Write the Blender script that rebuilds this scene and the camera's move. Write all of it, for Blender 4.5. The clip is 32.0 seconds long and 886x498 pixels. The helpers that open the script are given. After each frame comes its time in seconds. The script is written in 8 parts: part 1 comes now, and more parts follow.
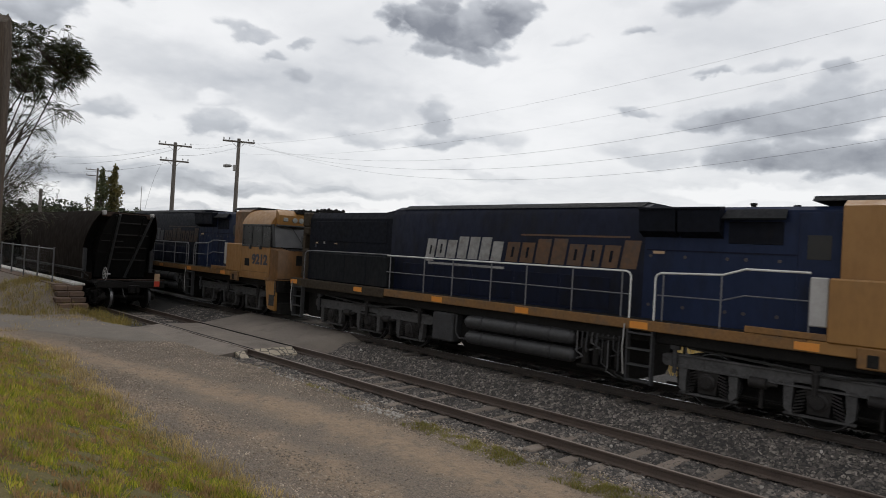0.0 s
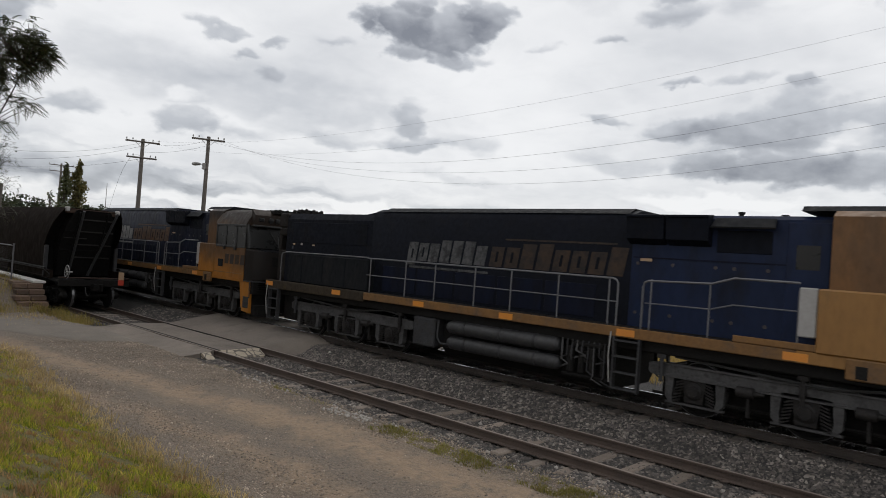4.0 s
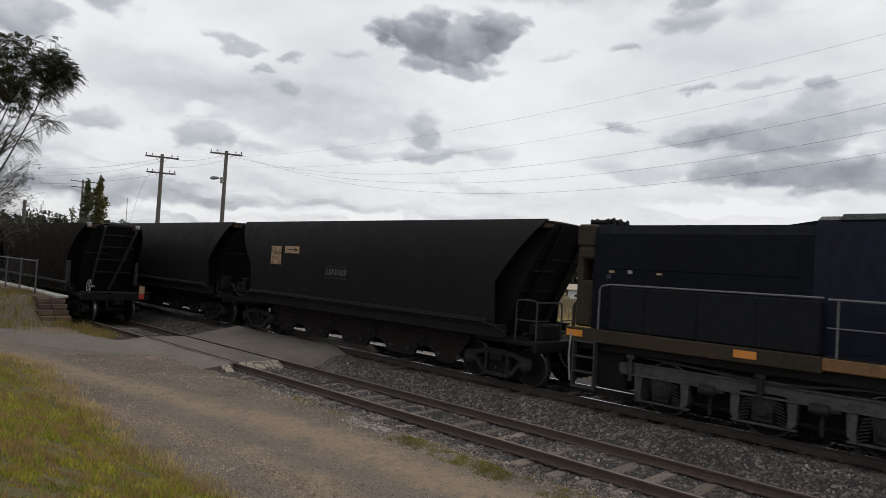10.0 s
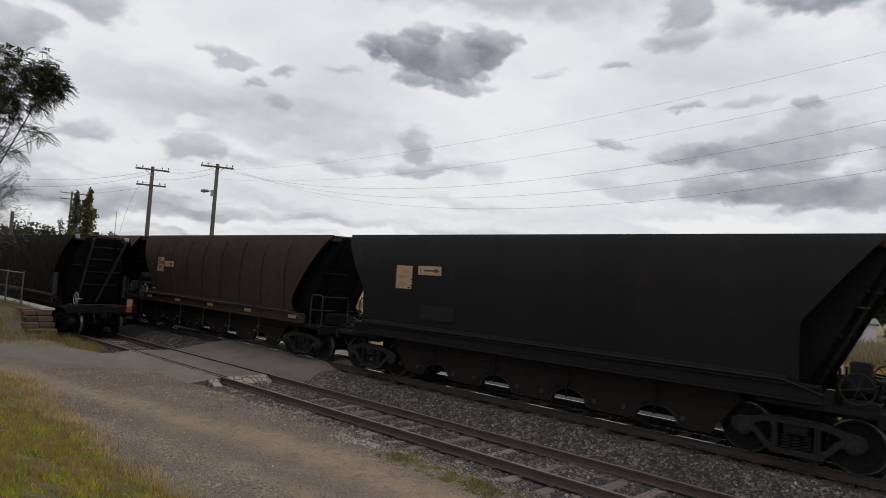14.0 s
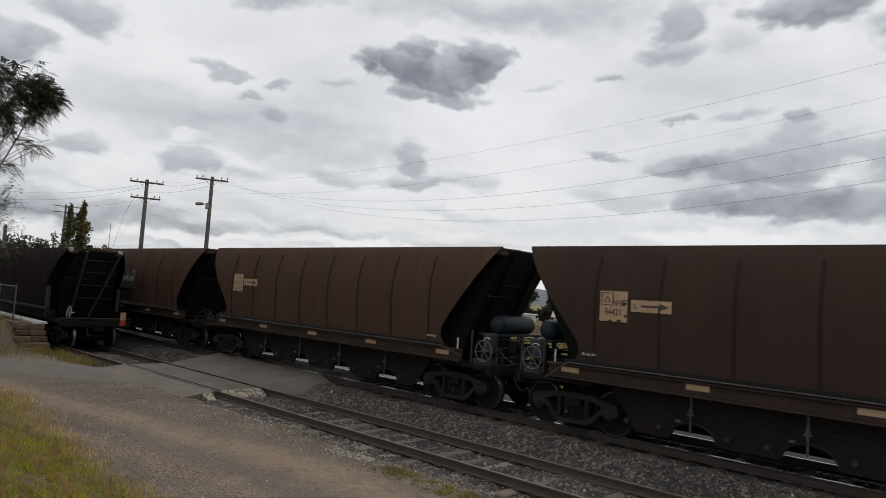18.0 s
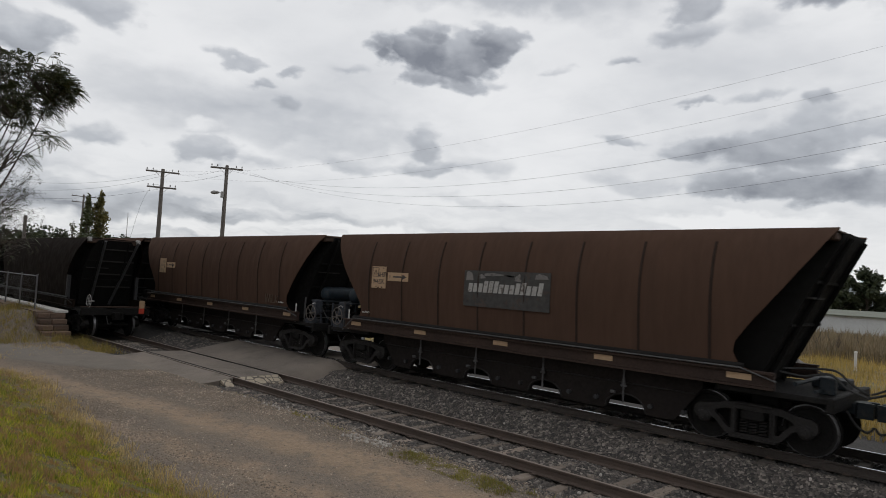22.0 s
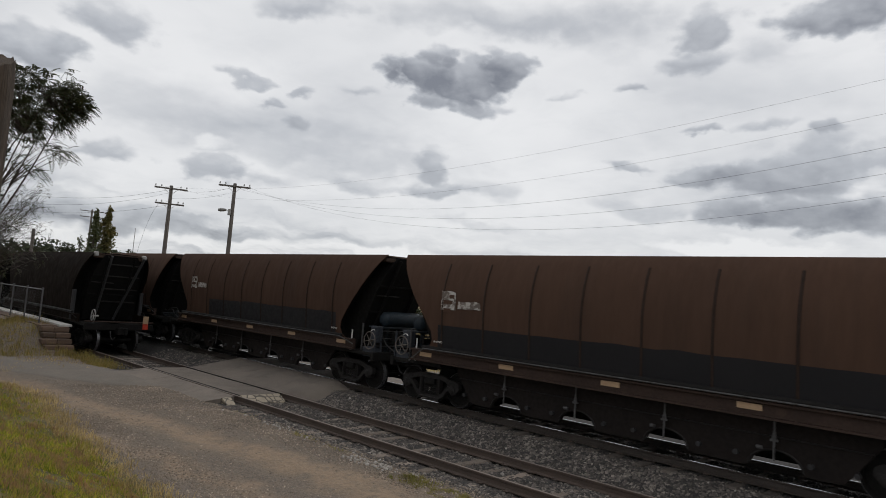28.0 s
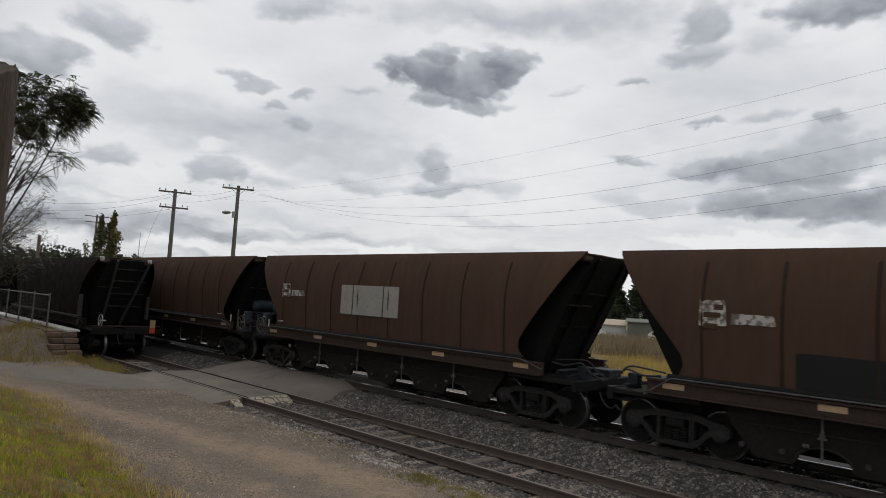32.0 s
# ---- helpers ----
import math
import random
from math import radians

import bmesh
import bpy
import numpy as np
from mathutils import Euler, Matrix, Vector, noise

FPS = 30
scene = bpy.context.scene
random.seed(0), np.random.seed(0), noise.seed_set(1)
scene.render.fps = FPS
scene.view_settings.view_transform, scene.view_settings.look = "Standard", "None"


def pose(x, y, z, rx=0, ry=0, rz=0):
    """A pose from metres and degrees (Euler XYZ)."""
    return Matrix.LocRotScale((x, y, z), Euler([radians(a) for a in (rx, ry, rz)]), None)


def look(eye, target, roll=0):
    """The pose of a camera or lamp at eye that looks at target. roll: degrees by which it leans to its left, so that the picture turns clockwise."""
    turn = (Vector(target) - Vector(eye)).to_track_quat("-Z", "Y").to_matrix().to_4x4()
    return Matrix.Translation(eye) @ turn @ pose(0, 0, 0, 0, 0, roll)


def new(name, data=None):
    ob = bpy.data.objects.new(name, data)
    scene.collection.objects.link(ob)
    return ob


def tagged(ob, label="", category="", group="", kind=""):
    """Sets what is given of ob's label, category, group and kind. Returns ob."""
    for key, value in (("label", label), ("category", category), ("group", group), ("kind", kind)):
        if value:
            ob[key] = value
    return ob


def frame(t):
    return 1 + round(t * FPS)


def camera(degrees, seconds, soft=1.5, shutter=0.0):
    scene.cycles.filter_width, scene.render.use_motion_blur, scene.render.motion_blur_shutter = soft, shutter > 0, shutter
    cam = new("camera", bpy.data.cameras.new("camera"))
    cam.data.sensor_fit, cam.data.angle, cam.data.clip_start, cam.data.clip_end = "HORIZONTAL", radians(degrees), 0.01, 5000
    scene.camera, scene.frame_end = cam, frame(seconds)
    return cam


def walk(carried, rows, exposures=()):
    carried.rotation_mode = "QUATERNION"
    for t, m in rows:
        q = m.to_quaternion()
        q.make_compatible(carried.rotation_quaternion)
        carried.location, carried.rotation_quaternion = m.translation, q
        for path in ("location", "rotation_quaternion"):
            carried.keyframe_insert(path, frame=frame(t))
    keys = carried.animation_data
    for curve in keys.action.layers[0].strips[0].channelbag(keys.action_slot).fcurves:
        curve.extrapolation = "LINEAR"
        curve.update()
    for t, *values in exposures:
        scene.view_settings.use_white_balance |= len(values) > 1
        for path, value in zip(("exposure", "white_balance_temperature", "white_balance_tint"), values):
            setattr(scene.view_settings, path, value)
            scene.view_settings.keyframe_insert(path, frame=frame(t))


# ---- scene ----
# World: x along the tracks (the train runs towards +x), y across them, z = 0 on the siding's rail tops.
cam = camera(68.30, 32.0, 0.9, 0.18)
EYE = (0.0, 0.0, 3.056)
# t, yaw, pitch, roll of the hand-held camera, which stays on its spot
ROWS = [
    (0.0, 44.98, 0.45, -3.27),
    (0.5, 44.98, 0.80, -3.60),
    (1.0, 44.50, 0.99, -3.88),
    (1.5, 44.50, 0.97, -3.95),
    (2.0, 44.46, 0.74, -3.87),
    (2.5, 44.83, 0.77, -3.96),
    (3.0, 44.49, 0.52, -4.30),
    (3.5, 42.97, 0.98, -4.23),
    (5.5, 41.80, 0.63, -3.90),
    (6.0, 41.17, 0.87, -3.50),
    (6.5, 40.81, 0.60, -4.03),
    (7.0, 42.38, 0.61, -3.59),
    (7.5, 42.72, 0.99, -3.45),
    (8.0, 43.08, 1.58, -3.39),
    (8.5, 43.69, 2.48, -3.63),
    (9.0, 43.41, 2.78, -3.66),
    (9.5, 43.85, 2.59, -3.40),
    (10.0, 43.90, 1.69, -3.48),
    (10.5, 44.02, 2.39, -3.45),
    (11.0, 43.72, 2.69, -3.79),
    (11.5, 43.92, 2.68, -3.98),
    (12.0, 42.89, 2.99, -3.84),
    (12.5, 42.94, 2.42, -3.77),
    (13.0, 43.07, 2.66, -3.90),
    (13.5, 43.06, 2.98, -3.75),
    (15.5, 43.10, 2.94, -4.38),
    (16.0, 42.80, 2.97, -3.67),
    (16.5, 42.47, 3.18, -3.61),
    (17.0, 43.30, 4.31, -3.58),
    (17.5, 42.88, 4.27, -3.43),
    (18.0, 42.64, 4.15, -3.70),
    (18.5, 42.42, 4.42, -3.77),
    (19.0, 43.11, 4.31, -3.78),
    (19.5, 44.53, 4.30, -3.80),
    (20.0, 44.37, 4.47, -3.24),
    (20.5, 44.42, 4.64, -3.01),
    (21.0, 44.79, 4.05, -3.34),
    (21.5, 44.40, 3.70, -3.42),
    (22.0, 43.93, 2.86, -3.25),
    (22.5, 42.90, 3.15, -2.98),
    (23.0, 43.37, 3.79, -3.59),
    (23.5, 43.45, 3.77, -3.57),
    (24.0, 43.85, 4.14, -3.53),
    (24.5, 44.17, 3.93, -3.86),
    (26.5, 44.08, 3.72, -4.45),
    (27.0, 44.20, 4.27, -4.27),
    (27.5, 44.79, 4.44, -4.39),
    (28.0, 44.30, 4.75, -4.45),
    (28.5, 44.69, 4.15, -4.12),
    (29.0, 44.68, 4.04, -3.89),
    (29.5, 44.86, 4.17, -4.05),
    (30.0, 44.55, 4.64, -3.55),
    (30.5, 44.61, 4.49, -3.89),
    (31.0, 44.59, 4.69, -4.01),
    (31.5, 44.84, 4.44, -3.33),
    (32.0, 44.78, 4.56, -3.36),
]
# the clip's camera slowly closes down
walk(cam, [(t, pose(*EYE, 90 + pitch, roll, yaw)) for t, yaw, pitch, roll in ROWS],
     [(0.0, 0.11), (3.0, 0.09), (7.0, 0.07), (10.0, 0.04), (13.0, 0.0), (18.0, -0.03), (32.0, -0.04)])

# ---- places ----
YN, YM, ZM = 10.28, 13.87, 0.324      # siding, main line, height of the main line's rails
PITCH = 14.93                         # hopper wagon over couplers
LOCO = 21.49                          # locomotive over couplers
GAUGE = 0.7525


def run(t):
    """Way of the train at t seconds."""
    return 5.48 * t if t <= 25 else 137.0 + 5.43 * (t - 25)


# ---- world, sun ----
world = bpy.data.worlds.new("overcast_sky")
scene.world = world
world.use_nodes = True
wt = world.node_tree
wt.nodes.clear()


def wn(kind, **kw):
    n = wt.nodes.new(kind)
    for k, v in kw.items():
        if k == "op":
            n.operation = v
        elif k == "i":
            for a, b in v.items():
                if hasattr(b, "is_linked"):
                    wt.links.new(b, n.inputs[a])
                else:
                    n.inputs[a].default_value = b
    return n


def wm(op, a, b=0.0, c=0.0):
    return wn("ShaderNodeMath", op=op, i={0: a, 1: b, 2: c}).outputs[0]


SUN_AZ, SUN_EL = 118.0, 52.0          # behind the clouds, beyond the train
tc = wn("ShaderNodeTexCoord").outputs["Generated"]
sep = wn("ShaderNodeSeparateXYZ", i={0: tc})
dx, dy, dz = sep.outputs
az = wm("MULTIPLY", wm("ARCTAN2", dy, dx), 180 / math.pi)
el = wm("MULTIPLY", wm("ARCSINE", dz), 180 / math.pi)
# cloud deck seen in perspective
den = wm("ADD", wm("MAXIMUM", dz, 0.0), 0.16)
deck = wn("ShaderNodeCombineXYZ", i={0: wm("DIVIDE", dx, den), 1: wm("DIVIDE", dy, den), 2: 0.0}).outputs[0]
ang = wn("ShaderNodeCombineXYZ", i={0: wm("MULTIPLY", az, 0.1), 1: wm("MULTIPLY", el, 0.16), 2: 0.0}).outputs[0]


def wnoise(vec, scale, detail=6.0, rough=0.55, warp=0.0):
    return wn("ShaderNodeTexNoise", i={"Vector": vec, "Scale": scale, "Detail": detail, "Roughness": rough, "Distortion": warp}).outputs[0]


n_big = wnoise(deck, 1.3, 4, 0.5, 0.1)
n_mid = wnoise(deck, 5.0, 6, 0.6, 0.4)
n_fine = wnoise(ang, 5.5, 7, 0.62, 0.2)
n_edge = wnoise(ang, 2.3, 6, 0.6, 0.3)


def ramp(x, lo, hi):
    n = wn("ShaderNodeMapRange", i={0: x, 1: lo, 2: hi, 3: 0.0, 4: 1.0})
    n.interpolation_type = "SMOOTHSTEP"
    return n.outputs[0]


def shifted(vec, x, y):
    return wn("ShaderNodeMapping", i={"Vector": vec, "Location": (x, y, 0.0)}).outputs[0]


def off(n, k):
    return wm("MULTIPLY_ADD", n, k, -0.5 * k)


# cauliflower outlines: the angles are pushed about by slow turbulence and by rounded billows
vor = wn("ShaderNodeTexVoronoi", i={"Vector": wn("ShaderNodeVectorMath", op="ADD", i={0: ang, 1: wn("ShaderNodeVectorMath", op="SCALE", i={0: wn("ShaderNodeTexNoise", i={"Vector": ang, "Scale": 3.0, "Detail": 3.0}).outputs[1], "Scale": 0.22}).outputs[0]}).outputs[0], "Scale": 5.2})
billow = wm("MULTIPLY_ADD", vor.outputs["Distance"], 0.62, wm("MULTIPLY", wnoise(shifted(ang, 5, 9), 13.0, 5, 0.55), 0.38))
az_w = wm("ADD", az, wm("ADD", off(wnoise(ang, 1.7, 3, 0.45), 7.0), off(wnoise(shifted(ang, 7, 3), 7.0, 3, 0.5), 1.5)))
el_w = wm("ADD", el, wm("ADD", off(wnoise(shifted(ang, 31, 11), 1.7, 3, 0.45), 3.6), off(wnoise(shifted(ang, 17, 23), 7.0, 3, 0.5), 1.0)))

# azimuth, elevation, half width, half height, darkness, softness
CLOUDS = [
    (138.0, 19.6, 3.6, 2.0, 0.78, 0.3), (130.6, 20.3, 2.6, 1.5, 0.70, 0.35), (136.6, 17.4, 2.4, 1.1, 0.6, 0.4), (134.0, 19.2, 4.6, 2.3, 0.80, 0.35), (137.0, 21.4, 1.8, 0.9, 0.5, 0.4), (133.0, 17.0, 2.6, 0.9, 0.6, 0.5), (129.5, 17.5, 1.6, 0.5, 0.3, 0.8),
    (136.2, 12.0, 2.0, 1.5, 0.42, 0.45), (142.1, 9.9, 3.2, 0.9, 0.34, 0.6), (136.0, 10.0, 3.4, 1.0, 0.46, 0.5), (131.0, 10.4, 3.4, 1.0, 0.28, 0.8),
    (107.9, 11.4, 5.6, 1.6, 0.58, 0.5), (105.2, 8.9, 5.0, 1.3, 0.66, 0.45), (104.6, 13.4, 4.6, 1.6, 0.40, 0.6), (113.4, 11.8, 3.8, 1.0, 0.5, 0.5), (110.5, 8.9, 4.2, 1.1, 0.62, 0.45), (100.4, 8.6, 4.6, 1.2, 0.54, 0.5), (104.0, 15.2, 1.6, 0.7, 0.45, 0.5), (118.6, 9.2, 4.0, 0.8, 0.26, 0.8), (98.0, 12.0, 5.0, 2.2, 0.42, 0.6), (119.6, 12.9, 2.4, 0.6, 0.40, 0.5),
    (154.6, 9.5, 3.0, 1.1, 0.42, 0.35), (154.9, 11.3, 1.8, 0.9, 0.10, 0.3), (150.6, 9.2, 3.0, 0.7, 0.30, 0.8), (162.6, 9.5, 3.2, 0.8, 0.42, 0.5), (146.5, 10.4, 4.0, 0.7, 0.22, 0.9),
    (168.2, 16.2, 3.8, 1.5, 0.62, 0.4), (163.4, 19.6, 3.6, 1.6, 0.48, 0.5), (148.5, 23.6, 4.6, 1.0, 0.40, 0.7), (176.0, 19.0, 5.0, 2.2, 0.55, 0.5), (159.5, 22.8, 3.0, 1.0, 0.3, 0.7),
    (113.2, 23.2, 3.0, 1.7, 0.52, 0.5), (104.2, 23.4, 4.6, 1.7, 0.78, 0.45), (114.0, 20.9, 2.4, 1.0, 0.40, 0.7), (96.0, 22.0, 4.0, 2.2, 0.6, 0.6), (108.6, 21.3, 2.4, 1.2, 0.24, 0.9),
    (119.2, 18.9, 1.3, 0.6, 0.42, 0.5), (113.5, 15.8, 2.0, 0.35, 0.45, 0.6), (152.6, 17.1, 1.5, 0.6, 0.40, 0.5), (148.7, 16.7, 1.4, 0.6, 0.36, 0.5), (151.1, 15.5, 1.2, 0.45, 0.36, 0.6), (148.5, 14.3, 1.2, 0.6, 0.30, 0.7), (108.8, 16.0, 2.4, 0.5, 0.3, 0.7), (143.5, 17.6, 1.6, 0.5, 0.22, 0.8), (124.5, 18.6, 1.0, 0.4, 0.25, 0.8),
    (154.0, 14.2, 15.0, 1.8, 0.26, 0.95), (146.0, 12.0, 13.0, 1.3, 0.26, 0.95), (130.0, 24.6, 14.0, 1.7, 0.34, 0.8), (122.0, 23.6, 7.0, 1.6, 0.20, 0.95), (104.0, 11.6, 13.0, 5.0, 0.22, 0.95),
    (163.0, 5.0, 9.0, 1.3, 0.50, 0.7), (154.0, 4.4, 7.0, 0.8, 0.40, 0.7), (145.0, 5.0, 6.0, 0.5, 0.28, 0.8), (131.0, 4.6, 8.0, 0.6, 0.24, 0.9), (174.0, 8.0, 9.0, 3.0, 0.3, 0.9), (131.0, 7.2, 5.0, 0.4, 0.2, 0.9), (118.0, 6.6, 14.0, 2.0, 0.14, 0.95), (150.0, 7.2, 14.0, 2.4, 0.12, 0.95), (166.0, 4.0, 7.0, 0.9, 0.34, 0.6), (110.0, 19.0, 9.0, 2.6, 0.12, 0.95),
]
clear = None
for a, e, ra, re, k, q in CLOUDS:
    u = wm("DIVIDE", wm("SUBTRACT", az_w, a), ra)
    v = wm("DIVIDE", wm("SUBTRACT", el_w, e), re)
    d = wm("ADD", wm("SQRT", wm("ADD", wm("MULTIPLY", u, u), wm("MULTIPLY", v, v))), wm("MULTIPLY_ADD", billow, 0.9 - 0.35 * q, -0.36))
    base_ = wm("MULTIPLY_ADD", ramp(v, 1.0, -0.5), 0.62, 0.46)        # darker towards the flat base
    m = wm("SUBTRACT", 1.0, wm("MULTIPLY", wm("MULTIPLY", ramp(d, 1.0 + 0.35 * q, 0.9 - 0.75 * q), base_), 0.92 * k))
    clear = m if clear is None else wm("MULTIPLY", clear, m)
shade = wm("SUBTRACT", 1.0, clear)
body = wm("MULTIPLY", shade, wm("MULTIPLY_ADD", n_fine, 0.34, wm("MULTIPLY_ADD", billow, 0.55, 0.60)))
# bright cumulus heads
heads = None
for a, e, ra, re, k in ((155.0, 11.7, 2.0, 0.9, 0.26), (101.0, 11.2, 2.4, 1.0, 0.30), (140.0, 4.0, 9.0, 0.6, 0.2), (103.5, 10.6, 1.8, 0.7, 0.2), (111.0, 6.4, 8.0, 0.8, 0.25)):
    u = wm("DIVIDE", wm("SUBTRACT", az_w, a), ra)
    v = wm("DIVIDE", wm("SUBTRACT", el_w, e), re)
    m = wm("MULTIPLY", ramp(wm("ADD", wm("MULTIPLY", u, u), wm("MULTIPLY", v, v)), 1.3, 0.0), k)
    heads = m if heads is None else wm("MAXIMUM", heads, m)
# thin stratus low down, soft patches higher up
low = wn("ShaderNodeCombineXYZ", i={0: wm("MULTIPLY", az_w, 0.09), 1: wm("MULTIPLY", el_w, 0.40), 2: 0.0}).outputs[0]
n_low = wnoise(low, 1.7, 5, 0.5, 0.1)
band = wm("MULTIPLY", ramp(n_low, 0.42, 0.78), wm("MULTIPLY", ramp(el, 10.0, 3.0), wm("MULTIPLY_ADD", ramp(az, 125.0, 155.0), 0.34, 0.14)))
soft = wm("MULTIPLY", ramp(n_big, 0.36, 0.80), wm("MULTIPLY_ADD", ramp(el, 5.0, 16.0), 0.16, 0.08))
tuft = wm("MULTIPLY", ramp(n_mid, 0.40, 0.80), 0.07)
grey = wm("MINIMUM", wm("ADD", wm("ADD", body, band), wm("ADD", soft, tuft)), 1.0)
grey = wm("MAXIMUM", wm("SUBTRACT", grey, heads), 0.0)
cr = wn("ShaderNodeValToRGB", i={0: grey})
cr.color_ramp.elements[0].color = (0.848, 0.852, 0.862, 1)
cr.color_ramp.elements[1].color = (0.215, 0.228, 0.262, 1)
mid = cr.color_ramp.elements.new(0.45)
mid.color = (0.506, 0.526, 0.562, 1)
sky = wn("ShaderNodeTexSky")
sky.sky_type = "NISHITA"
sky.sun_disc = False
sky.sun_elevation, sky.sun_rotation = radians(SUN_EL), radians(90 - SUN_AZ)
sky_dim = wn("ShaderNodeMix")
sky_dim.data_type = "RGBA"
sky_dim.blend_type = "MULTIPLY"
wt.links.new(sky.outputs[0], sky_dim.inputs[6])
sky_dim.inputs[0].default_value, sky_dim.inputs[7].default_value = 1.0, (0.10, 0.10, 0.10, 1)
mixc = wn("ShaderNodeMix")
mixc.data_type = "RGBA"
mixc.inputs[0].default_value = 0.95
wt.links.new(sky_dim.outputs[2], mixc.inputs[6])
wt.links.new(cr.outputs[0], mixc.inputs[7])
bg = wn("ShaderNodeBackground")
bg.inputs[1].default_value = 1.0
wt.links.new(mixc.outputs[2], bg.inputs[0])
out = wn("ShaderNodeOutputWorld")
wt.links.new(bg.outputs[0], out.inputs[0])

sun = new("sun", bpy.data.lights.new("sun", "SUN"))
sun.data.energy, sun.data.angle, sun.data.color = 0.5, radians(25), (1.0, 0.96, 0.9)
sun.matrix_world = look((0, 0, 60), (-60 * math.cos(radians(SUN_EL)) * math.cos(radians(SUN_AZ)), -60 * math.cos(radians(SUN_EL)) * math.sin(radians(SUN_AZ)), 60 - 60 * math.sin(radians(SUN_EL))))

# ---- materials ----
def material(name, base, other=None, rough=0.7, metal=0.0, grain=40.0, big=1.5, bump=0.25, spread=0.5, vary=0.0, stain=None, stain_at=(0.55, 0.75), stretch=(1, 1, 1), rvar=0.15, spec=0.5):
    """A weathered surface: two tones mixed by coarse and fine noise, an optional stain, relief, gloss that varies."""
    m = bpy.data.materials.new(name)
    m.use_nodes = True
    nt = m.node_tree
    p = nt.nodes["Principled BSDF"]
    co = nt.nodes.new("ShaderNodeTexCoord").outputs["Object"]
    mp = nt.nodes.new("ShaderNodeMapping")
    mp.inputs["Scale"].default_value = stretch
    nt.links.new(co, mp.inputs[0])
    info = nt.nodes.new("ShaderNodeObjectInfo")
    off = nt.nodes.new("ShaderNodeVectorMath")
    off.operation = "ADD"
    rnd = nt.nodes.new("ShaderNodeMath")
    rnd.operation = "MULTIPLY"
    rnd.inputs[1].default_value = 37.0
    nt.links.new(info.outputs["Random"], rnd.inputs[0])
    nt.links.new(mp.outputs[0], off.inputs[0])
    nt.links.new(rnd.outputs[0], off.inputs[1])
    vec = off.outputs[0]

    def tex(scale, detail, r=0.6):
        n = nt.nodes.new("ShaderNodeTexNoise")
        nt.links.new(vec, n.inputs["Vector"])
        n.inputs["Scale"].default_value, n.inputs["Detail"].default_value, n.inputs["Roughness"].default_value = scale, detail, r
        return n.outputs[0]

    def rng(x, a, b, c, d):
        n = nt.nodes.new("ShaderNodeMapRange")
        nt.links.new(x, n.inputs[0])
        for i, v in enumerate((a, b, c, d)):
            n.inputs[i + 1].default_value = v
        return n.outputs[0]

    def mix(f, a, b):
        n = nt.nodes.new("ShaderNodeMix")
        n.data_type = "RGBA"
        for sock, v in ((n.inputs[0], f), (n.inputs[6], a), (n.inputs[7], b)):
            if isinstance(v, (tuple, float, int)):
                sock.default_value = v if not isinstance(v, tuple) else (*v, 1)
            else:
                nt.links.new(v, sock)
        return n.outputs[2]
    coarse, fine = tex(big, 5), tex(grain, 4)
    other = other or tuple(c * 0.6 for c in base)
    f = nt.nodes.new("ShaderNodeMath")
    f.operation = "ADD"
    nt.links.new(rng(coarse, 0.35, 0.65, 0, spread), f.inputs[0])
    nt.links.new(rng(fine, 0.3, 0.7, 0, 1 - spread), f.inputs[1])
    col = mix(f.outputs[0], base, other)
    if stain:
        col = mix(rng(tex(big * 2.2, 7, 0.68), stain_at[0], stain_at[1], 0, 0.9), col, stain)
    if vary:
        hv = nt.nodes.new("ShaderNodeHueSaturation")
        nt.links.new(rng(info.outputs["Random"], 0, 1, 1 - vary, 1 + vary), hv.inputs["Value"])
        nt.links.new(col, hv.inputs["Color"])
        col = hv.outputs[0]
    nt.links.new(col, p.inputs["Base Color"])
    nt.links.new(rng(fine, 0.3, 0.7, max(0.05, rough - rvar), min(1.0, rough + rvar)), p.inputs["Roughness"])
    p.inputs["Metallic"].default_value = metal
    p.inputs["Specular IOR Level"].default_value = spec
    if bump:
        b = nt.nodes.new("ShaderNodeBump")
        b.inputs["Strength"].default_value = bump
        b.inputs["Distance"].default_value = 0.02
        nt.links.new(fine, b.inputs["Height"])
        nt.links.new(b.outputs[0], p.inputs["Normal"])
    return m


M = {}
M["hopper_black"] = material("black_hopper_paint", (0.0125, 0.012, 0.0125), (0.018, 0.0172, 0.0172), 0.7, grain=6, big=0.5, bump=0.05, stain=(0.026, 0.021, 0.019), stain_at=(0.55, 0.85), stretch=(1, 1, 0.35), spec=0.08)
M["hopper_brown"] = material("brown_hopper_paint", (0.082, 0.048, 0.034), (0.063, 0.038, 0.028), 0.85, grain=5, big=0.4, bump=0.03, stain=(0.050, 0.033, 0.026), stain_at=(0.5, 0.9), stretch=(1.4, 1, 0.22), vary=0.12, spec=0.06)
# Shade inside and under the overhanging ends is put into this near-black colour.
M["hopper_end"] = material("shade_dark_hopper_end", (0.0055, 0.0052, 0.0052), (0.009, 0.0085, 0.008), 0.85, grain=8, big=0.8, bump=0.08, spec=0.15)
M["patch_dark"] = material("dark_overpaint", (0.0135, 0.0132, 0.0150), (0.018, 0.0172, 0.0185), 0.6, grain=9, big=1.0, bump=0.04, spec=0.15)
M["sill_brown"] = material("rusty_sill", (0.052, 0.033, 0.026), (0.030, 0.021, 0.018), 0.7, grain=20, big=1.2, bump=0.1, stain=(0.075, 0.050, 0.036), stain_at=(0.58, 0.8), spec=0.15)
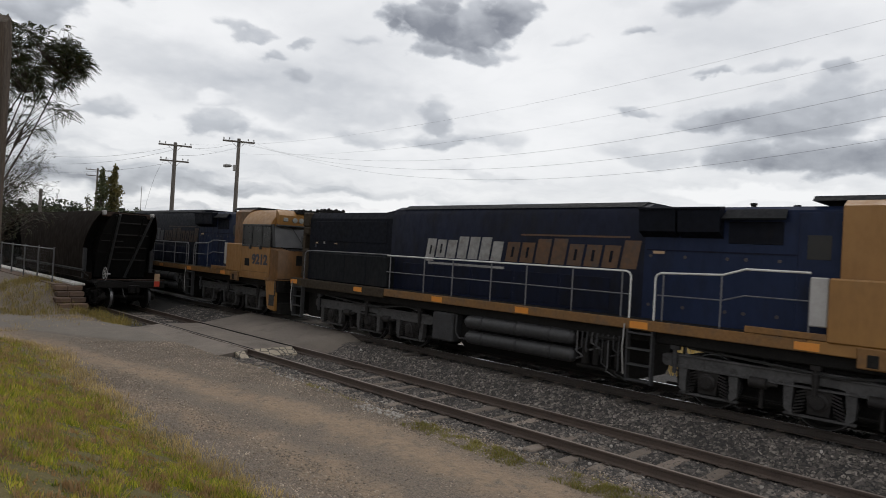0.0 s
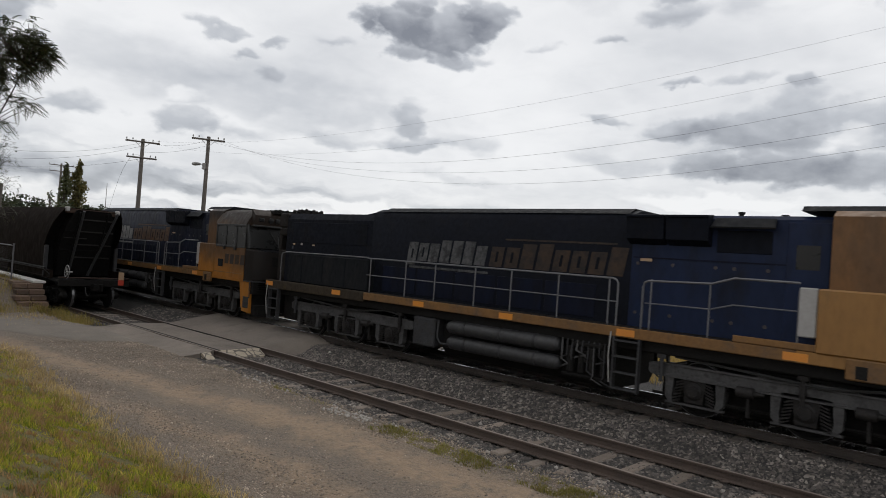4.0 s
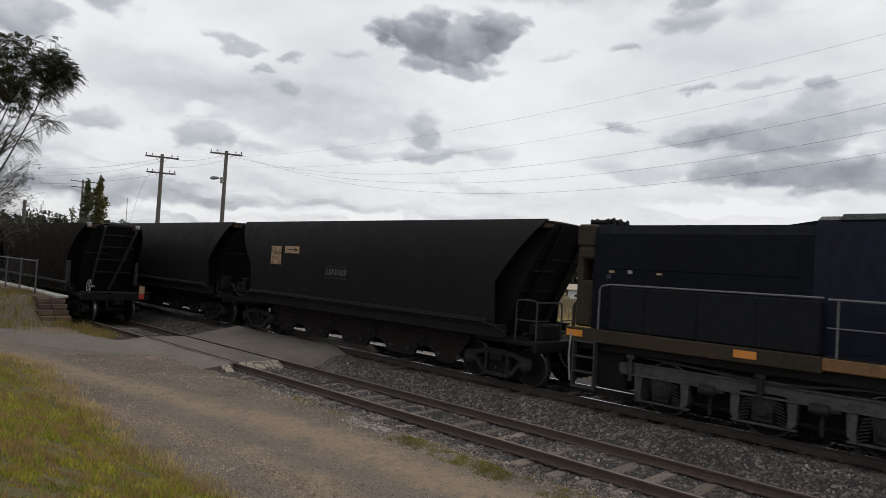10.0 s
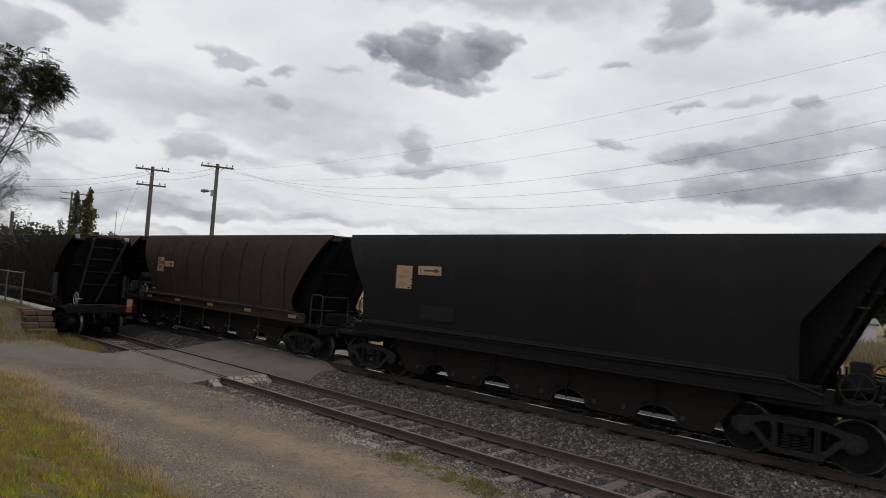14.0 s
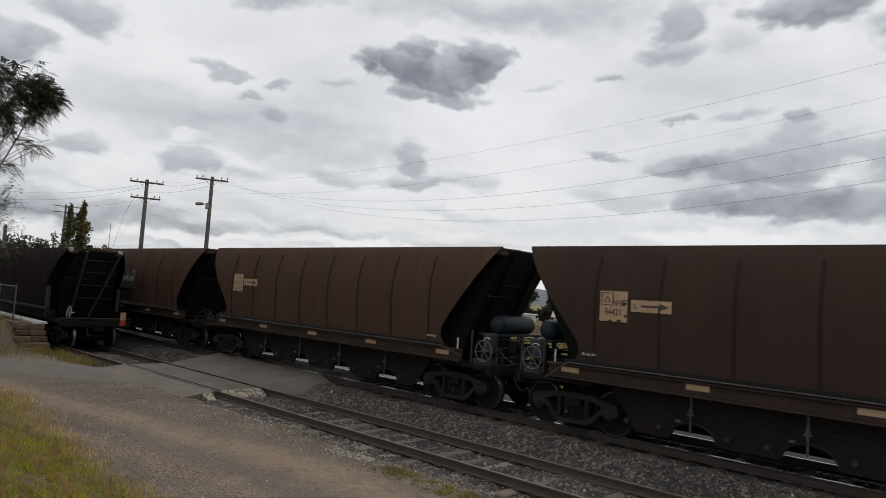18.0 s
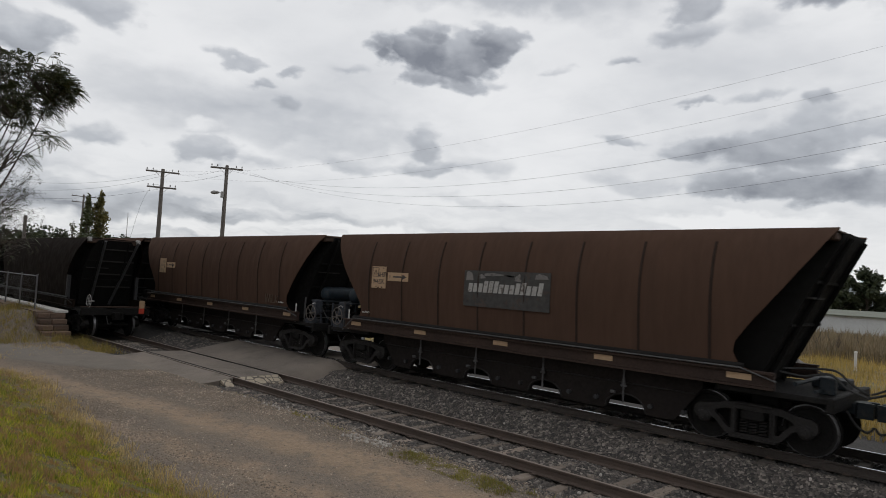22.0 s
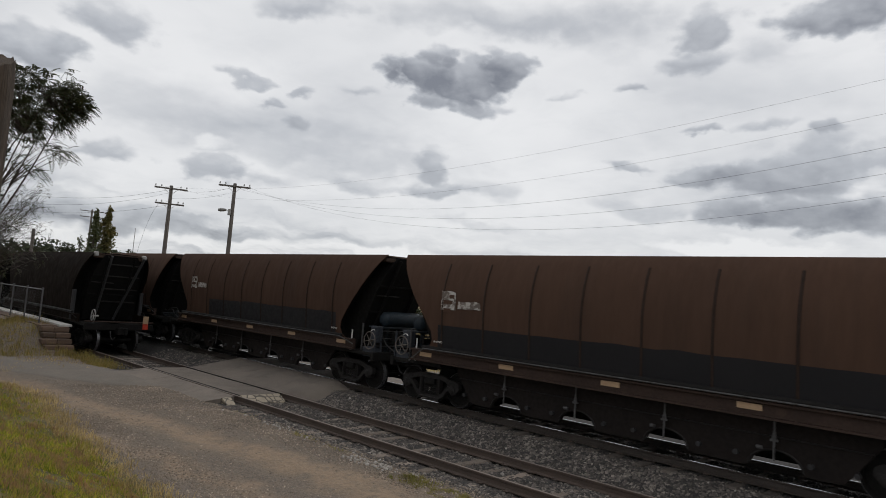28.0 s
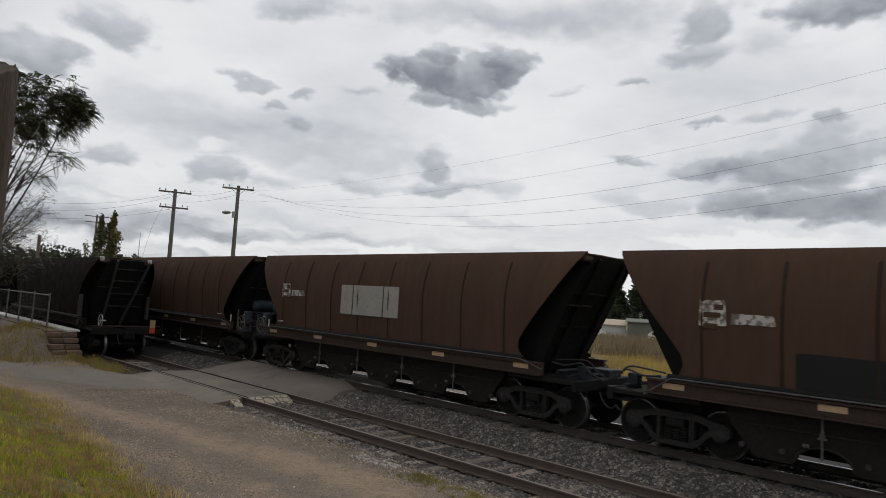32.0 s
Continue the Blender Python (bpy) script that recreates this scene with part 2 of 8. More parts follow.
M["grime"] = material("oily_grime", (0.016, 0.015, 0.014), (0.009, 0.0085, 0.0085), 0.72, grain=30, big=4, bump=0.3, stain=(0.030, 0.025, 0.021), stain_at=(0.58, 0.8), spec=0.12)
M["grey_grime"] = material("grey_running_gear", (0.055, 0.055, 0.058), (0.028, 0.028, 0.030), 0.68, grain=25, big=3, bump=0.25, stain=(0.04, 0.035, 0.03), stain_at=(0.5, 0.75), spec=0.15)
M["rail_rust"] = material("rusty_rail_side", (0.088, 0.061, 0.047), (0.052, 0.038, 0.031), 0.8, grain=60, big=3, bump=0.3)
M["rail_dark"] = material("oily_rail_side", (0.046, 0.035, 0.029), (0.028, 0.022, 0.019), 0.75, grain=60, big=3, bump=0.3)
M["rail_top"] = material("dull_rail_head", (0.30, 0.25, 0.215), (0.20, 0.16, 0.135), 0.5, 0.4, grain=50, big=3, bump=0.1)
M["rail_shiny"] = material("polished_rail_head", (0.62, 0.63, 0.66), (0.45, 0.45, 0.47), 0.22, 1.0, grain=60, big=4, bump=0.03)
M["blue"] = material("faded_navy_paint", (0.0062, 0.0094, 0.025), (0.005, 0.0066, 0.015), 0.55, grain=7, big=0.7, bump=0.05, stain=(0.006, 0.006, 0.008), stain_at=(0.45, 0.7), stretch=(1, 1, 0.4), spec=0.12)
M["blue_sooty"] = material("sooty_navy_paint", (0.0070, 0.0086, 0.0150), (0.0055, 0.0062, 0.0085), 0.65, grain=8, big=0.8, bump=0.06, stain=(0.012, 0.011, 0.0115), spec=0.08)
M["grey_dirty"] = material("dusty_grey_panel", (0.0125, 0.0135, 0.0155), (0.0085, 0.0095, 0.0115), 0.75, grain=10, big=0.9, bump=0.08, stain=(0.020, 0.018, 0.018), stretch=(1, 1, 0.4), spec=0.10)
M["yellow"] = material("weathered_yellow_paint", (0.27, 0.132, 0.030), (0.20, 0.096, 0.024), 0.5, grain=9, big=0.9, bump=0.06, stain=(0.13, 0.085, 0.04), stain_at=(0.56, 0.85), stretch=(1, 1, 0.4))
M["yellow_grimy"] = material("soot_stained_yellow", (0.17, 0.072, 0.014), (0.085, 0.042, 0.014), 0.6, grain=8, big=0.6, bump=0.06, stain=(0.055, 0.034, 0.018), stain_at=(0.40, 0.80), stretch=(1, 1, 0.5))
M["grey_pale"] = material("pale_grey_panel", (0.36, 0.35, 0.34), (0.27, 0.26, 0.25), 0.55, grain=10, big=2, bump=0.04)
M["grey_tank"] = material("dusty_grey_tank", (0.034, 0.034, 0.036), (0.020, 0.020, 0.021), 0.55, grain=14, big=1.5, bump=0.1, stain=(0.06, 0.055, 0.05))
M["sill_yellow"] = material("grimy_yellow_sill", (0.20, 0.092, 0.020), (0.11, 0.058, 0.020), 0.65, grain=14, big=1.1, bump=0.1, stain=(0.06, 0.045, 0.035), stain_at=(0.5, 0.75))
M["orange"] = material("orange_reflector", (0.62, 0.24, 0.03), (0.5, 0.18, 0.03), 0.4, grain=30, big=3, bump=0.03)
M["cream"] = material("faded_cream_plate", (0.44, 0.30, 0.18), (0.35, 0.23, 0.14), 0.6, grain=16, big=3, bump=0.05, stain=(0.2, 0.13, 0.08), stain_at=(0.62, 0.85))
M["white_torn"] = material("dirty_white_sticker", (0.46, 0.44, 0.41), (0.36, 0.33, 0.30), 0.6, grain=10, big=2.2, bump=0.05, stain=(0.075, 0.052, 0.040), stain_at=(0.47, 0.53))
M["grey_sticker"] = material("washed_grey_sticker", (0.045, 0.043, 0.041), (0.024, 0.022, 0.021), 0.65, grain=6, big=2.2, bump=0.04, stain=(0.050, 0.034, 0.027), stain_at=(0.55, 0.62))
M["ink"] = material("dark_ink", (0.05, 0.04, 0.04), None, 0.6, grain=30, big=5, bump=0.0)
M["faded_ink"] = material("faded_brown_ink", (0.24, 0.17, 0.11), (0.34, 0.25, 0.16), 0.6, grain=12, big=5, bump=0.0)
# The ribs' shade is put into their colour, the body brown made darker.
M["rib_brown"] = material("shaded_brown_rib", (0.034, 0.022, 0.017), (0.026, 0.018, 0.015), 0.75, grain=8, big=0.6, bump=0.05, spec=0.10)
M["ink_blue"] = material("blue_numeral", (0.022, 0.026, 0.045), None, 0.5, grain=20, big=5, bump=0.0)
M["logo_white"] = material("grimy_white_lettering", (0.30, 0.29, 0.28), (0.15, 0.15, 0.15), 0.55, grain=9, big=2.2, bump=0.03, stain=(0.12, 0.10, 0.09), stain_at=(0.5, 0.7))
M["logo_orange"] = material("grimy_orange_lettering", (0.11, 0.050, 0.016), (0.05, 0.028, 0.017), 0.55, grain=9, big=2.2, bump=0.03, stain=(0.05, 0.035, 0.03), stain_at=(0.48, 0.66))
M["galv"] = material("galvanised_tube", (0.42, 0.42, 0.42), (0.30, 0.29, 0.28), 0.45, 0.5, grain=40, big=5, bump=0.05)
M["white_rail"] = material("white_handrail", (0.62, 0.62, 0.60), (0.45, 0.44, 0.42), 0.45, grain=30, big=4, bump=0.03)
M["tank_blue"] = material("blue_grey_air_tank", (0.022, 0.034, 0.046), (0.014, 0.020, 0.026), 0.5, grain=14, big=2.5, bump=0.06, stain=(0.05, 0.045, 0.04), spec=0.2)
M["teal"] = material("blue_green_brake_gear", (0.018, 0.024, 0.029), (0.011, 0.014, 0.017), 0.6, grain=16, big=3, bump=0.12, stain=(0.045, 0.04, 0.035), spec=0.2)
M["sleeper"] = material("weathered_concrete_sleeper", (0.265, 0.215, 0.175), (0.165, 0.132, 0.108), 0.9, grain=35, big=3, bump=0.5, vary=0.35, stain=(0.12, 0.085, 0.065), stain_at=(0.58, 0.8))
# Main line sleepers, darker than those of the siding.
M["sleeper_main"] = material("dark_main_line_sleeper", (0.105, 0.086, 0.071), (0.058, 0.049, 0.042), 0.85, grain=35, big=3, bump=0.4, vary=0.35)
M["pole_wood"] = material("grey_pole_timber", (0.16, 0.14, 0.125), (0.09, 0.08, 0.07), 0.9, grain=14, big=2, bump=0.5, stretch=(5, 5, 0.4))
M["white_edge"] = material("white_platform_edge", (0.66, 0.65, 0.63), (0.5, 0.48, 0.45), 0.7, grain=20, big=2, bump=0.2, stain=(0.3, 0.27, 0.23))
M["brick_wall"] = material("dark_retaining_timber", (0.165, 0.105, 0.072), (0.080, 0.055, 0.042), 0.9, grain=22, big=2.5, bump=0.5, stretch=(0.6, 0.6, 4), vary=0.3)
M["glass"] = material("dark_cab_glass", (0.014, 0.015, 0.016), (0.022, 0.021, 0.020), 0.3, grain=4, big=1.5, bump=0.0, rvar=0.06, spec=0.25)
M["screen"] = material("pale_windscreen", (0.14, 0.14, 0.145), (0.10, 0.10, 0.105), 0.14, grain=3, big=1.2, bump=0.0, rvar=0.05)
M["rubber"] = material("black_rubber", (0.02, 0.02, 0.02), None, 0.6, grain=40, big=5, bump=0.1)
M["lamp_glass"] = material("lamp_glass", (0.30, 0.30, 0.28), None, 0.2, grain=30, big=4, bump=0.0)
M["bark"] = material("dark_bark", (0.085, 0.068, 0.055), (0.05, 0.04, 0.034), 0.95, grain=22, big=3, bump=0.7, stretch=(3, 3, 0.6))
M["wire"] = material("weathered_wire", (0.10, 0.10, 0.105), None, 0.6, 0.3, grain=20, big=3, bump=0.0)
M["insulator"] = material("grey_insulator", (0.3, 0.29, 0.28), None, 0.3, grain=20, big=3, bump=0.0)
M["shed_wall"] = material("pale_grey_steel_sheet", (0.50, 0.52, 0.53), (0.40, 0.41, 0.42), 0.6, grain=4, big=0.3, bump=0.05)
M["shed_dark"] = material("dull_green_wall", (0.13, 0.145, 0.11), (0.09, 0.10, 0.08), 0.8, grain=4, big=0.4, bump=0.05)
M["shed_roof"] = material("pale_zinc_roof", (0.62, 0.62, 0.62), (0.48, 0.48, 0.48), 0.5, 0.2, grain=3, big=0.3, bump=0.05)
M["shed_tan"] = material("tan_wall", (0.42, 0.34, 0.24), (0.33, 0.27, 0.2), 0.8, grain=4, big=0.4, bump=0.05)
M["red_door"] = material("red_orange_door", (0.50, 0.12, 0.05), (0.38, 0.09, 0.04), 0.6, grain=4, big=0.6, bump=0.04)
M["car_white"] = material("white_car_paint", (0.72, 0.72, 0.72), (0.62, 0.62, 0.62), 0.25, grain=5, big=1, bump=0.0)
M["red_light"] = material("red_tail_plate", (0.55, 0.06, 0.03), (0.42, 0.05, 0.03), 0.4, grain=20, big=4, bump=0.0)


def leafy(name, base, other, third=None, trans=0.25, patch=None, at=(0.52, 0.62), size=0.9):
    """Leaves and blades: tone by island, a little light passes through."""
    m = bpy.data.materials.new(name)
    m.use_nodes = True
    nt = m.node_tree
    p = nt.nodes["Principled BSDF"]
    geo = nt.nodes.new("ShaderNodeNewGeometry")
    r = nt.nodes.new("ShaderNodeValToRGB")
    r.color_ramp.elements[0].color, r.color_ramp.elements[1].color = (*base, 1), (*other, 1)
    if third:
        r.color_ramp.elements.new(0.7).color = (*base, 1)
        r.color_ramp.elements[-1].color = (*third, 1)
        r.color_ramp.elements[1].color = (*other, 1)
    nt.links.new(geo.outputs["Random Per Island"], r.inputs[0])
    co = nt.nodes.new("ShaderNodeTexCoord").outputs["Object"]
    n = nt.nodes.new("ShaderNodeTexNoise")
    n.inputs["Scale"].default_value = size
    n.inputs["Detail"].default_value = 5.0
    nt.links.new(co, n.inputs["Vector"])
    hv = nt.nodes.new("ShaderNodeHueSaturation")
    mr = nt.nodes.new("ShaderNodeMapRange")
    mr.inputs[1].default_value, mr.inputs[2].default_value, mr.inputs[3].default_value, mr.inputs[4].default_value = 0.3, 0.7, 0.7, 1.3
    nt.links.new(n.outputs[0], mr.inputs[0])
    nt.links.new(mr.outputs[0], hv.inputs["Value"])
    src = r.outputs[0]
    if patch:
        n2 = nt.nodes.new("ShaderNodeTexNoise")
        n2.inputs["Scale"].default_value, n2.inputs["Detail"].default_value = size * 1.7, 6.0
        off2 = nt.nodes.new("ShaderNodeVectorMath")
        off2.inputs[1].default_value = (13.0, 5.0, 2.0)
        nt.links.new(co, off2.inputs[0])
        nt.links.new(off2.outputs[0], n2.inputs["Vector"])
        m2 = nt.nodes.new("ShaderNodeMapRange")
        m2.inputs[1].default_value, m2.inputs[2].default_value = at
        nt.links.new(n2.outputs[0], m2.inputs[0])
        mx = nt.nodes.new("ShaderNodeMix")
        mx.data_type = "RGBA"
        mx.inputs[7].default_value = (*patch, 1)
        nt.links.new(m2.outputs[0], mx.inputs[0])
        nt.links.new(src, mx.inputs[6])
        src = mx.outputs[2]
    nt.links.new(src, hv.inputs["Color"])
    nt.links.new(hv.outputs[0], p.inputs["Base Color"])
    p.inputs["Roughness"].default_value = 0.6
    tr = nt.nodes.new("ShaderNodeBsdfTranslucent")
    nt.links.new(hv.outputs[0], tr.inputs[0])
    ms = nt.nodes.new("ShaderNodeMixShader")
    ms.inputs[0].default_value = trans
    nt.links.new(p.outputs[0], ms.inputs[1])
    nt.links.new(tr.outputs[0], ms.inputs[2])
    nt.links.new(ms.outputs[0], nt.nodes["Material Output"].inputs[0])
    return m


M["leaf"] = leafy("feathery_green_leaf", (0.026, 0.036, 0.014), (0.045, 0.055, 0.018), (0.075, 0.062, 0.022), 0.18)
M["poplar_green"] = leafy("poplar_leaf", (0.06, 0.075, 0.03), (0.10, 0.10, 0.035))
M["poplar_gold"] = leafy("turning_poplar_leaf", (0.15, 0.115, 0.03), (0.10, 0.10, 0.035))
M["shrub_dark"] = leafy("dark_shrub_leaf", (0.030, 0.042, 0.022), (0.055, 0.065, 0.028))
M["grass"] = leafy("bank_grass", (0.115, 0.180, 0.013), (0.44, 0.415, 0.036), (0.54, 0.40, 0.10), 0.35, patch=(0.36, 0.225, 0.105), at=(0.49, 0.56), size=2.6)
M["dry_grass"] = leafy("dry_straw_grass", (0.60, 0.46, 0.22), (0.46, 0.345, 0.155), (0.27, 0.20, 0.085), 0.4)
M["weed"] = leafy("green_weed", (0.16, 0.165, 0.032), (0.25, 0.215, 0.05), (0.24, 0.18, 0.07), 0.3)
M["grass_tall"] = leafy("seeding_grass", (0.22, 0.20, 0.04), (0.36, 0.25, 0.085), None, 0.3)
M["timber_near"] = material("split_brown_timber", (0.088, 0.060, 0.039), (0.036, 0.027, 0.020), 0.95, grain=16, big=2.5, bump=0.9, stretch=(6, 6, 0.5))
# Distance haze is put into the hill's blue-grey colour.
M["hill"] = material("hazy_blue_hill", (0.13, 0.15, 0.17), (0.10, 0.12, 0.13), 0.95, grain=0.05, big=0.01, bump=0.0)
M["heap"] = material("ballast_heap", (0.15, 0.14, 0.13), (0.07, 0.065, 0.06), 0.95, grain=14, big=2, bump=1.0)
M["sheet_white"] = material("cracked_white_sheet", (0.30, 0.285, 0.255), (0.22, 0.205, 0.185), 0.6, grain=10, big=3.0, bump=0.05, stain=(0.16, 0.12, 0.10), stain_at=(0.60, 0.66))
M["hopper_dark"] = material("dark_brown_hopper_paint", (0.0165, 0.0112, 0.0085), (0.0120, 0.0088, 0.0070), 0.85, grain=4, big=0.4, bump=0.03, stain=(0.023, 0.0155, 0.0105), stretch=(1, 1, 0.6), spec=0.03)
M["under_brown"] = material("grimy_chute_plate", (0.021, 0.0165, 0.0150), (0.013, 0.011, 0.0105), 0.75, grain=14, big=1.5, bump=0.1, spec=0.12)
M["logo_white_sooty"] = material("sooty_white_lettering", (0.12, 0.12, 0.12), (0.05, 0.05, 0.055), 0.6, grain=9, big=2.2, bump=0.03, stain=(0.025, 0.025, 0.027), stain_at=(0.45, 0.6), spec=0.2)
M["logo_orange_sooty"] = material("sooty_orange_lettering", (0.06, 0.036, 0.022), (0.03, 0.024, 0.022), 0.6, grain=9, big=2.2, bump=0.03, stain=(0.02, 0.018, 0.018), stain_at=(0.45, 0.6), spec=0.2)
M["rail_grey"] = material("dull_grey_handrail", (0.16, 0.16, 0.17), (0.10, 0.10, 0.105), 0.5, 0.3, grain=30, big=4, bump=0.03)
M["bogie_grey"] = material("dusty_grey_bogie", (0.090, 0.088, 0.088), (0.042, 0.041, 0.042), 0.7, grain=22, big=3, bump=0.25, stain=(0.020, 0.019, 0.018), stain_at=(0.52, 0.75), spec=0.15)
M["paddock_blade"] = leafy("paddock_grass_blade", (0.36, 0.255, 0.055), (0.46, 0.33, 0.10), (0.20, 0.165, 0.05), 0.3, patch=(0.26, 0.18, 0.075), at=(0.5, 0.62), size=0.12)
M["weed_brown"] = leafy("tall_brown_weed", (0.15, 0.115, 0.065), (0.24, 0.18, 0.105), (0.11, 0.095, 0.05), 0.25, size=0.1)
M["crossing"] = material("dusty_crossing_asphalt", (0.222, 0.186, 0.154), (0.135, 0.113, 0.095), 0.92, grain=48, big=0.55, bump=0.4, spread=0.65, stain=(0.100, 0.085, 0.072), stain_at=(0.5, 0.7))
M["soot"] = material("soot_black_paint", (0.013, 0.012, 0.012), (0.022, 0.018, 0.015), 0.7, grain=9, big=1.2, bump=0.06, spec=0.12)
M["hopper_soot"] = material("sooty_brown_hopper_paint", (0.054, 0.037, 0.028), (0.042, 0.030, 0.024), 0.85, grain=5, big=0.4, bump=0.03, stain=(0.034, 0.025, 0.020), stain_at=(0.5, 0.9), stretch=(1, 1, 0.5), spec=0.05)
M["number_dim"] = material("dimmed_number_paint", (0.030, 0.028, 0.030), (0.055, 0.038, 0.024), 0.65, grain=8, big=1.5, bump=0.03, spec=0.12)
M["rib_grey"] = material("dull_grey_rib", (0.032, 0.030, 0.029), (0.020, 0.018, 0.017), 0.75, grain=12, big=2, bump=0.08, spec=0.12)
M["latch_grey"] = material("pale_greyed_latch", (0.115, 0.113, 0.115), (0.055, 0.054, 0.055), 0.65, grain=20, big=4, bump=0.15, stain=(0.035, 0.030, 0.027), stain_at=(0.5, 0.7), spec=0.2)
M["banner_white"] = material("weathered_white_vinyl", (0.36, 0.35, 0.33), (0.26, 0.25, 0.24), 0.6, grain=12, big=3, bump=0.03, stain=(0.09, 0.07, 0.06), stain_at=(0.56, 0.62))
M["frame_dark"] = material("oily_cast_frame", (0.027, 0.0245, 0.0235), (0.013, 0.012, 0.012), 0.65, grain=24, big=4, bump=0.3, stain=(0.045, 0.034, 0.027), stain_at=(0.58, 0.8), spec=0.2)
M["chalk"] = material("faint_chalk", (0.12, 0.085, 0.06), (0.08, 0.055, 0.04), 0.9, grain=20, big=4, bump=0.0)
M["banner_scrap"] = material("greyed_vinyl_scrap", (0.19, 0.18, 0.17), (0.11, 0.10, 0.095), 0.6, grain=10, big=3, bump=0.03, stain=(0.06, 0.05, 0.045), stain_at=(0.52, 0.6))
M["blue_clean"] = material("weathered_navy_paint", (0.0105, 0.019, 0.052), (0.008, 0.013, 0.034), 0.5, grain=7, big=0.8, bump=0.05, stain=(0.007, 0.0075, 0.011), stain_at=(0.5, 0.75), stretch=(1, 1, 0.4), spec=0.16)

M["sill_dark"] = material("soot_covered_sill", (0.050, 0.037, 0.024), (0.024, 0.020, 0.016), 0.7, grain=14, big=1.4, bump=0.12, stain=(0.085, 0.055, 0.020), stain_at=(0.6, 0.8), spec=0.12)
M["wheel_pale"] = material("dusty_pale_handwheel", (0.17, 0.15, 0.135), (0.09, 0.075, 0.065), 0.6, grain=30, big=5, bump=0.1, spec=0.3)
M["cabinet_blue"] = material("dull_blue_brake_cabinet", (0.050, 0.056, 0.068), (0.028, 0.031, 0.038), 0.65, grain=12, big=3, bump=0.08, stain=(0.060, 0.052, 0.046), stain_at=(0.55, 0.75), spec=0.2)
M["beam_rust"] = material("rusty_end_beam", (0.085, 0.055, 0.042), (0.040, 0.029, 0.024), 0.8, grain=20, big=2, bump=0.15, spec=0.15)
M["rim_worn"] = material("rubbed_wheel_rim", (0.20, 0.20, 0.21), (0.06, 0.06, 0.06), 0.35, 0.7, grain=12, big=4, bump=0.05, spread=0.7)


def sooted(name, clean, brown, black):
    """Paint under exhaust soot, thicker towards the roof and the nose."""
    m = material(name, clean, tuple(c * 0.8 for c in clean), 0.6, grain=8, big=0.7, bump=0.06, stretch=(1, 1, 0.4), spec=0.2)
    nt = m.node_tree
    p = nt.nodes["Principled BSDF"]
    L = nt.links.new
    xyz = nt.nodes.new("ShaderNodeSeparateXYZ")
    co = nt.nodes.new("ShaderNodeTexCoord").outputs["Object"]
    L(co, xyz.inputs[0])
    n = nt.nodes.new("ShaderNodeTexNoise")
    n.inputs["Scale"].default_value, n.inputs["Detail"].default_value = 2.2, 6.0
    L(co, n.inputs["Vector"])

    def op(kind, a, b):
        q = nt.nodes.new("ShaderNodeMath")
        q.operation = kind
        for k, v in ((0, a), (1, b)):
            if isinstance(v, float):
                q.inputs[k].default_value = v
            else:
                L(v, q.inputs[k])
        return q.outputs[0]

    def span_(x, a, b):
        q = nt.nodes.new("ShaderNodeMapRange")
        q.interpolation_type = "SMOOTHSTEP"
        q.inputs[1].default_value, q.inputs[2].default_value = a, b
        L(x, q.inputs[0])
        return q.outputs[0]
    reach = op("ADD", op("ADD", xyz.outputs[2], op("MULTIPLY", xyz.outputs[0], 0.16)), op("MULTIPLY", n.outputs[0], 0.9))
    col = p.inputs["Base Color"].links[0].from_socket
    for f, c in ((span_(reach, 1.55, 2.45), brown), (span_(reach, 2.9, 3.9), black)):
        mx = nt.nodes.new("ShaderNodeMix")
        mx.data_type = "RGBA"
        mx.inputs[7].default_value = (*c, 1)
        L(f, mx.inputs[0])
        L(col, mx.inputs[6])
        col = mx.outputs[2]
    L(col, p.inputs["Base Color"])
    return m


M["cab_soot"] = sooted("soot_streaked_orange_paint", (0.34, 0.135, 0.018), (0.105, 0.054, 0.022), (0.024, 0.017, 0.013))


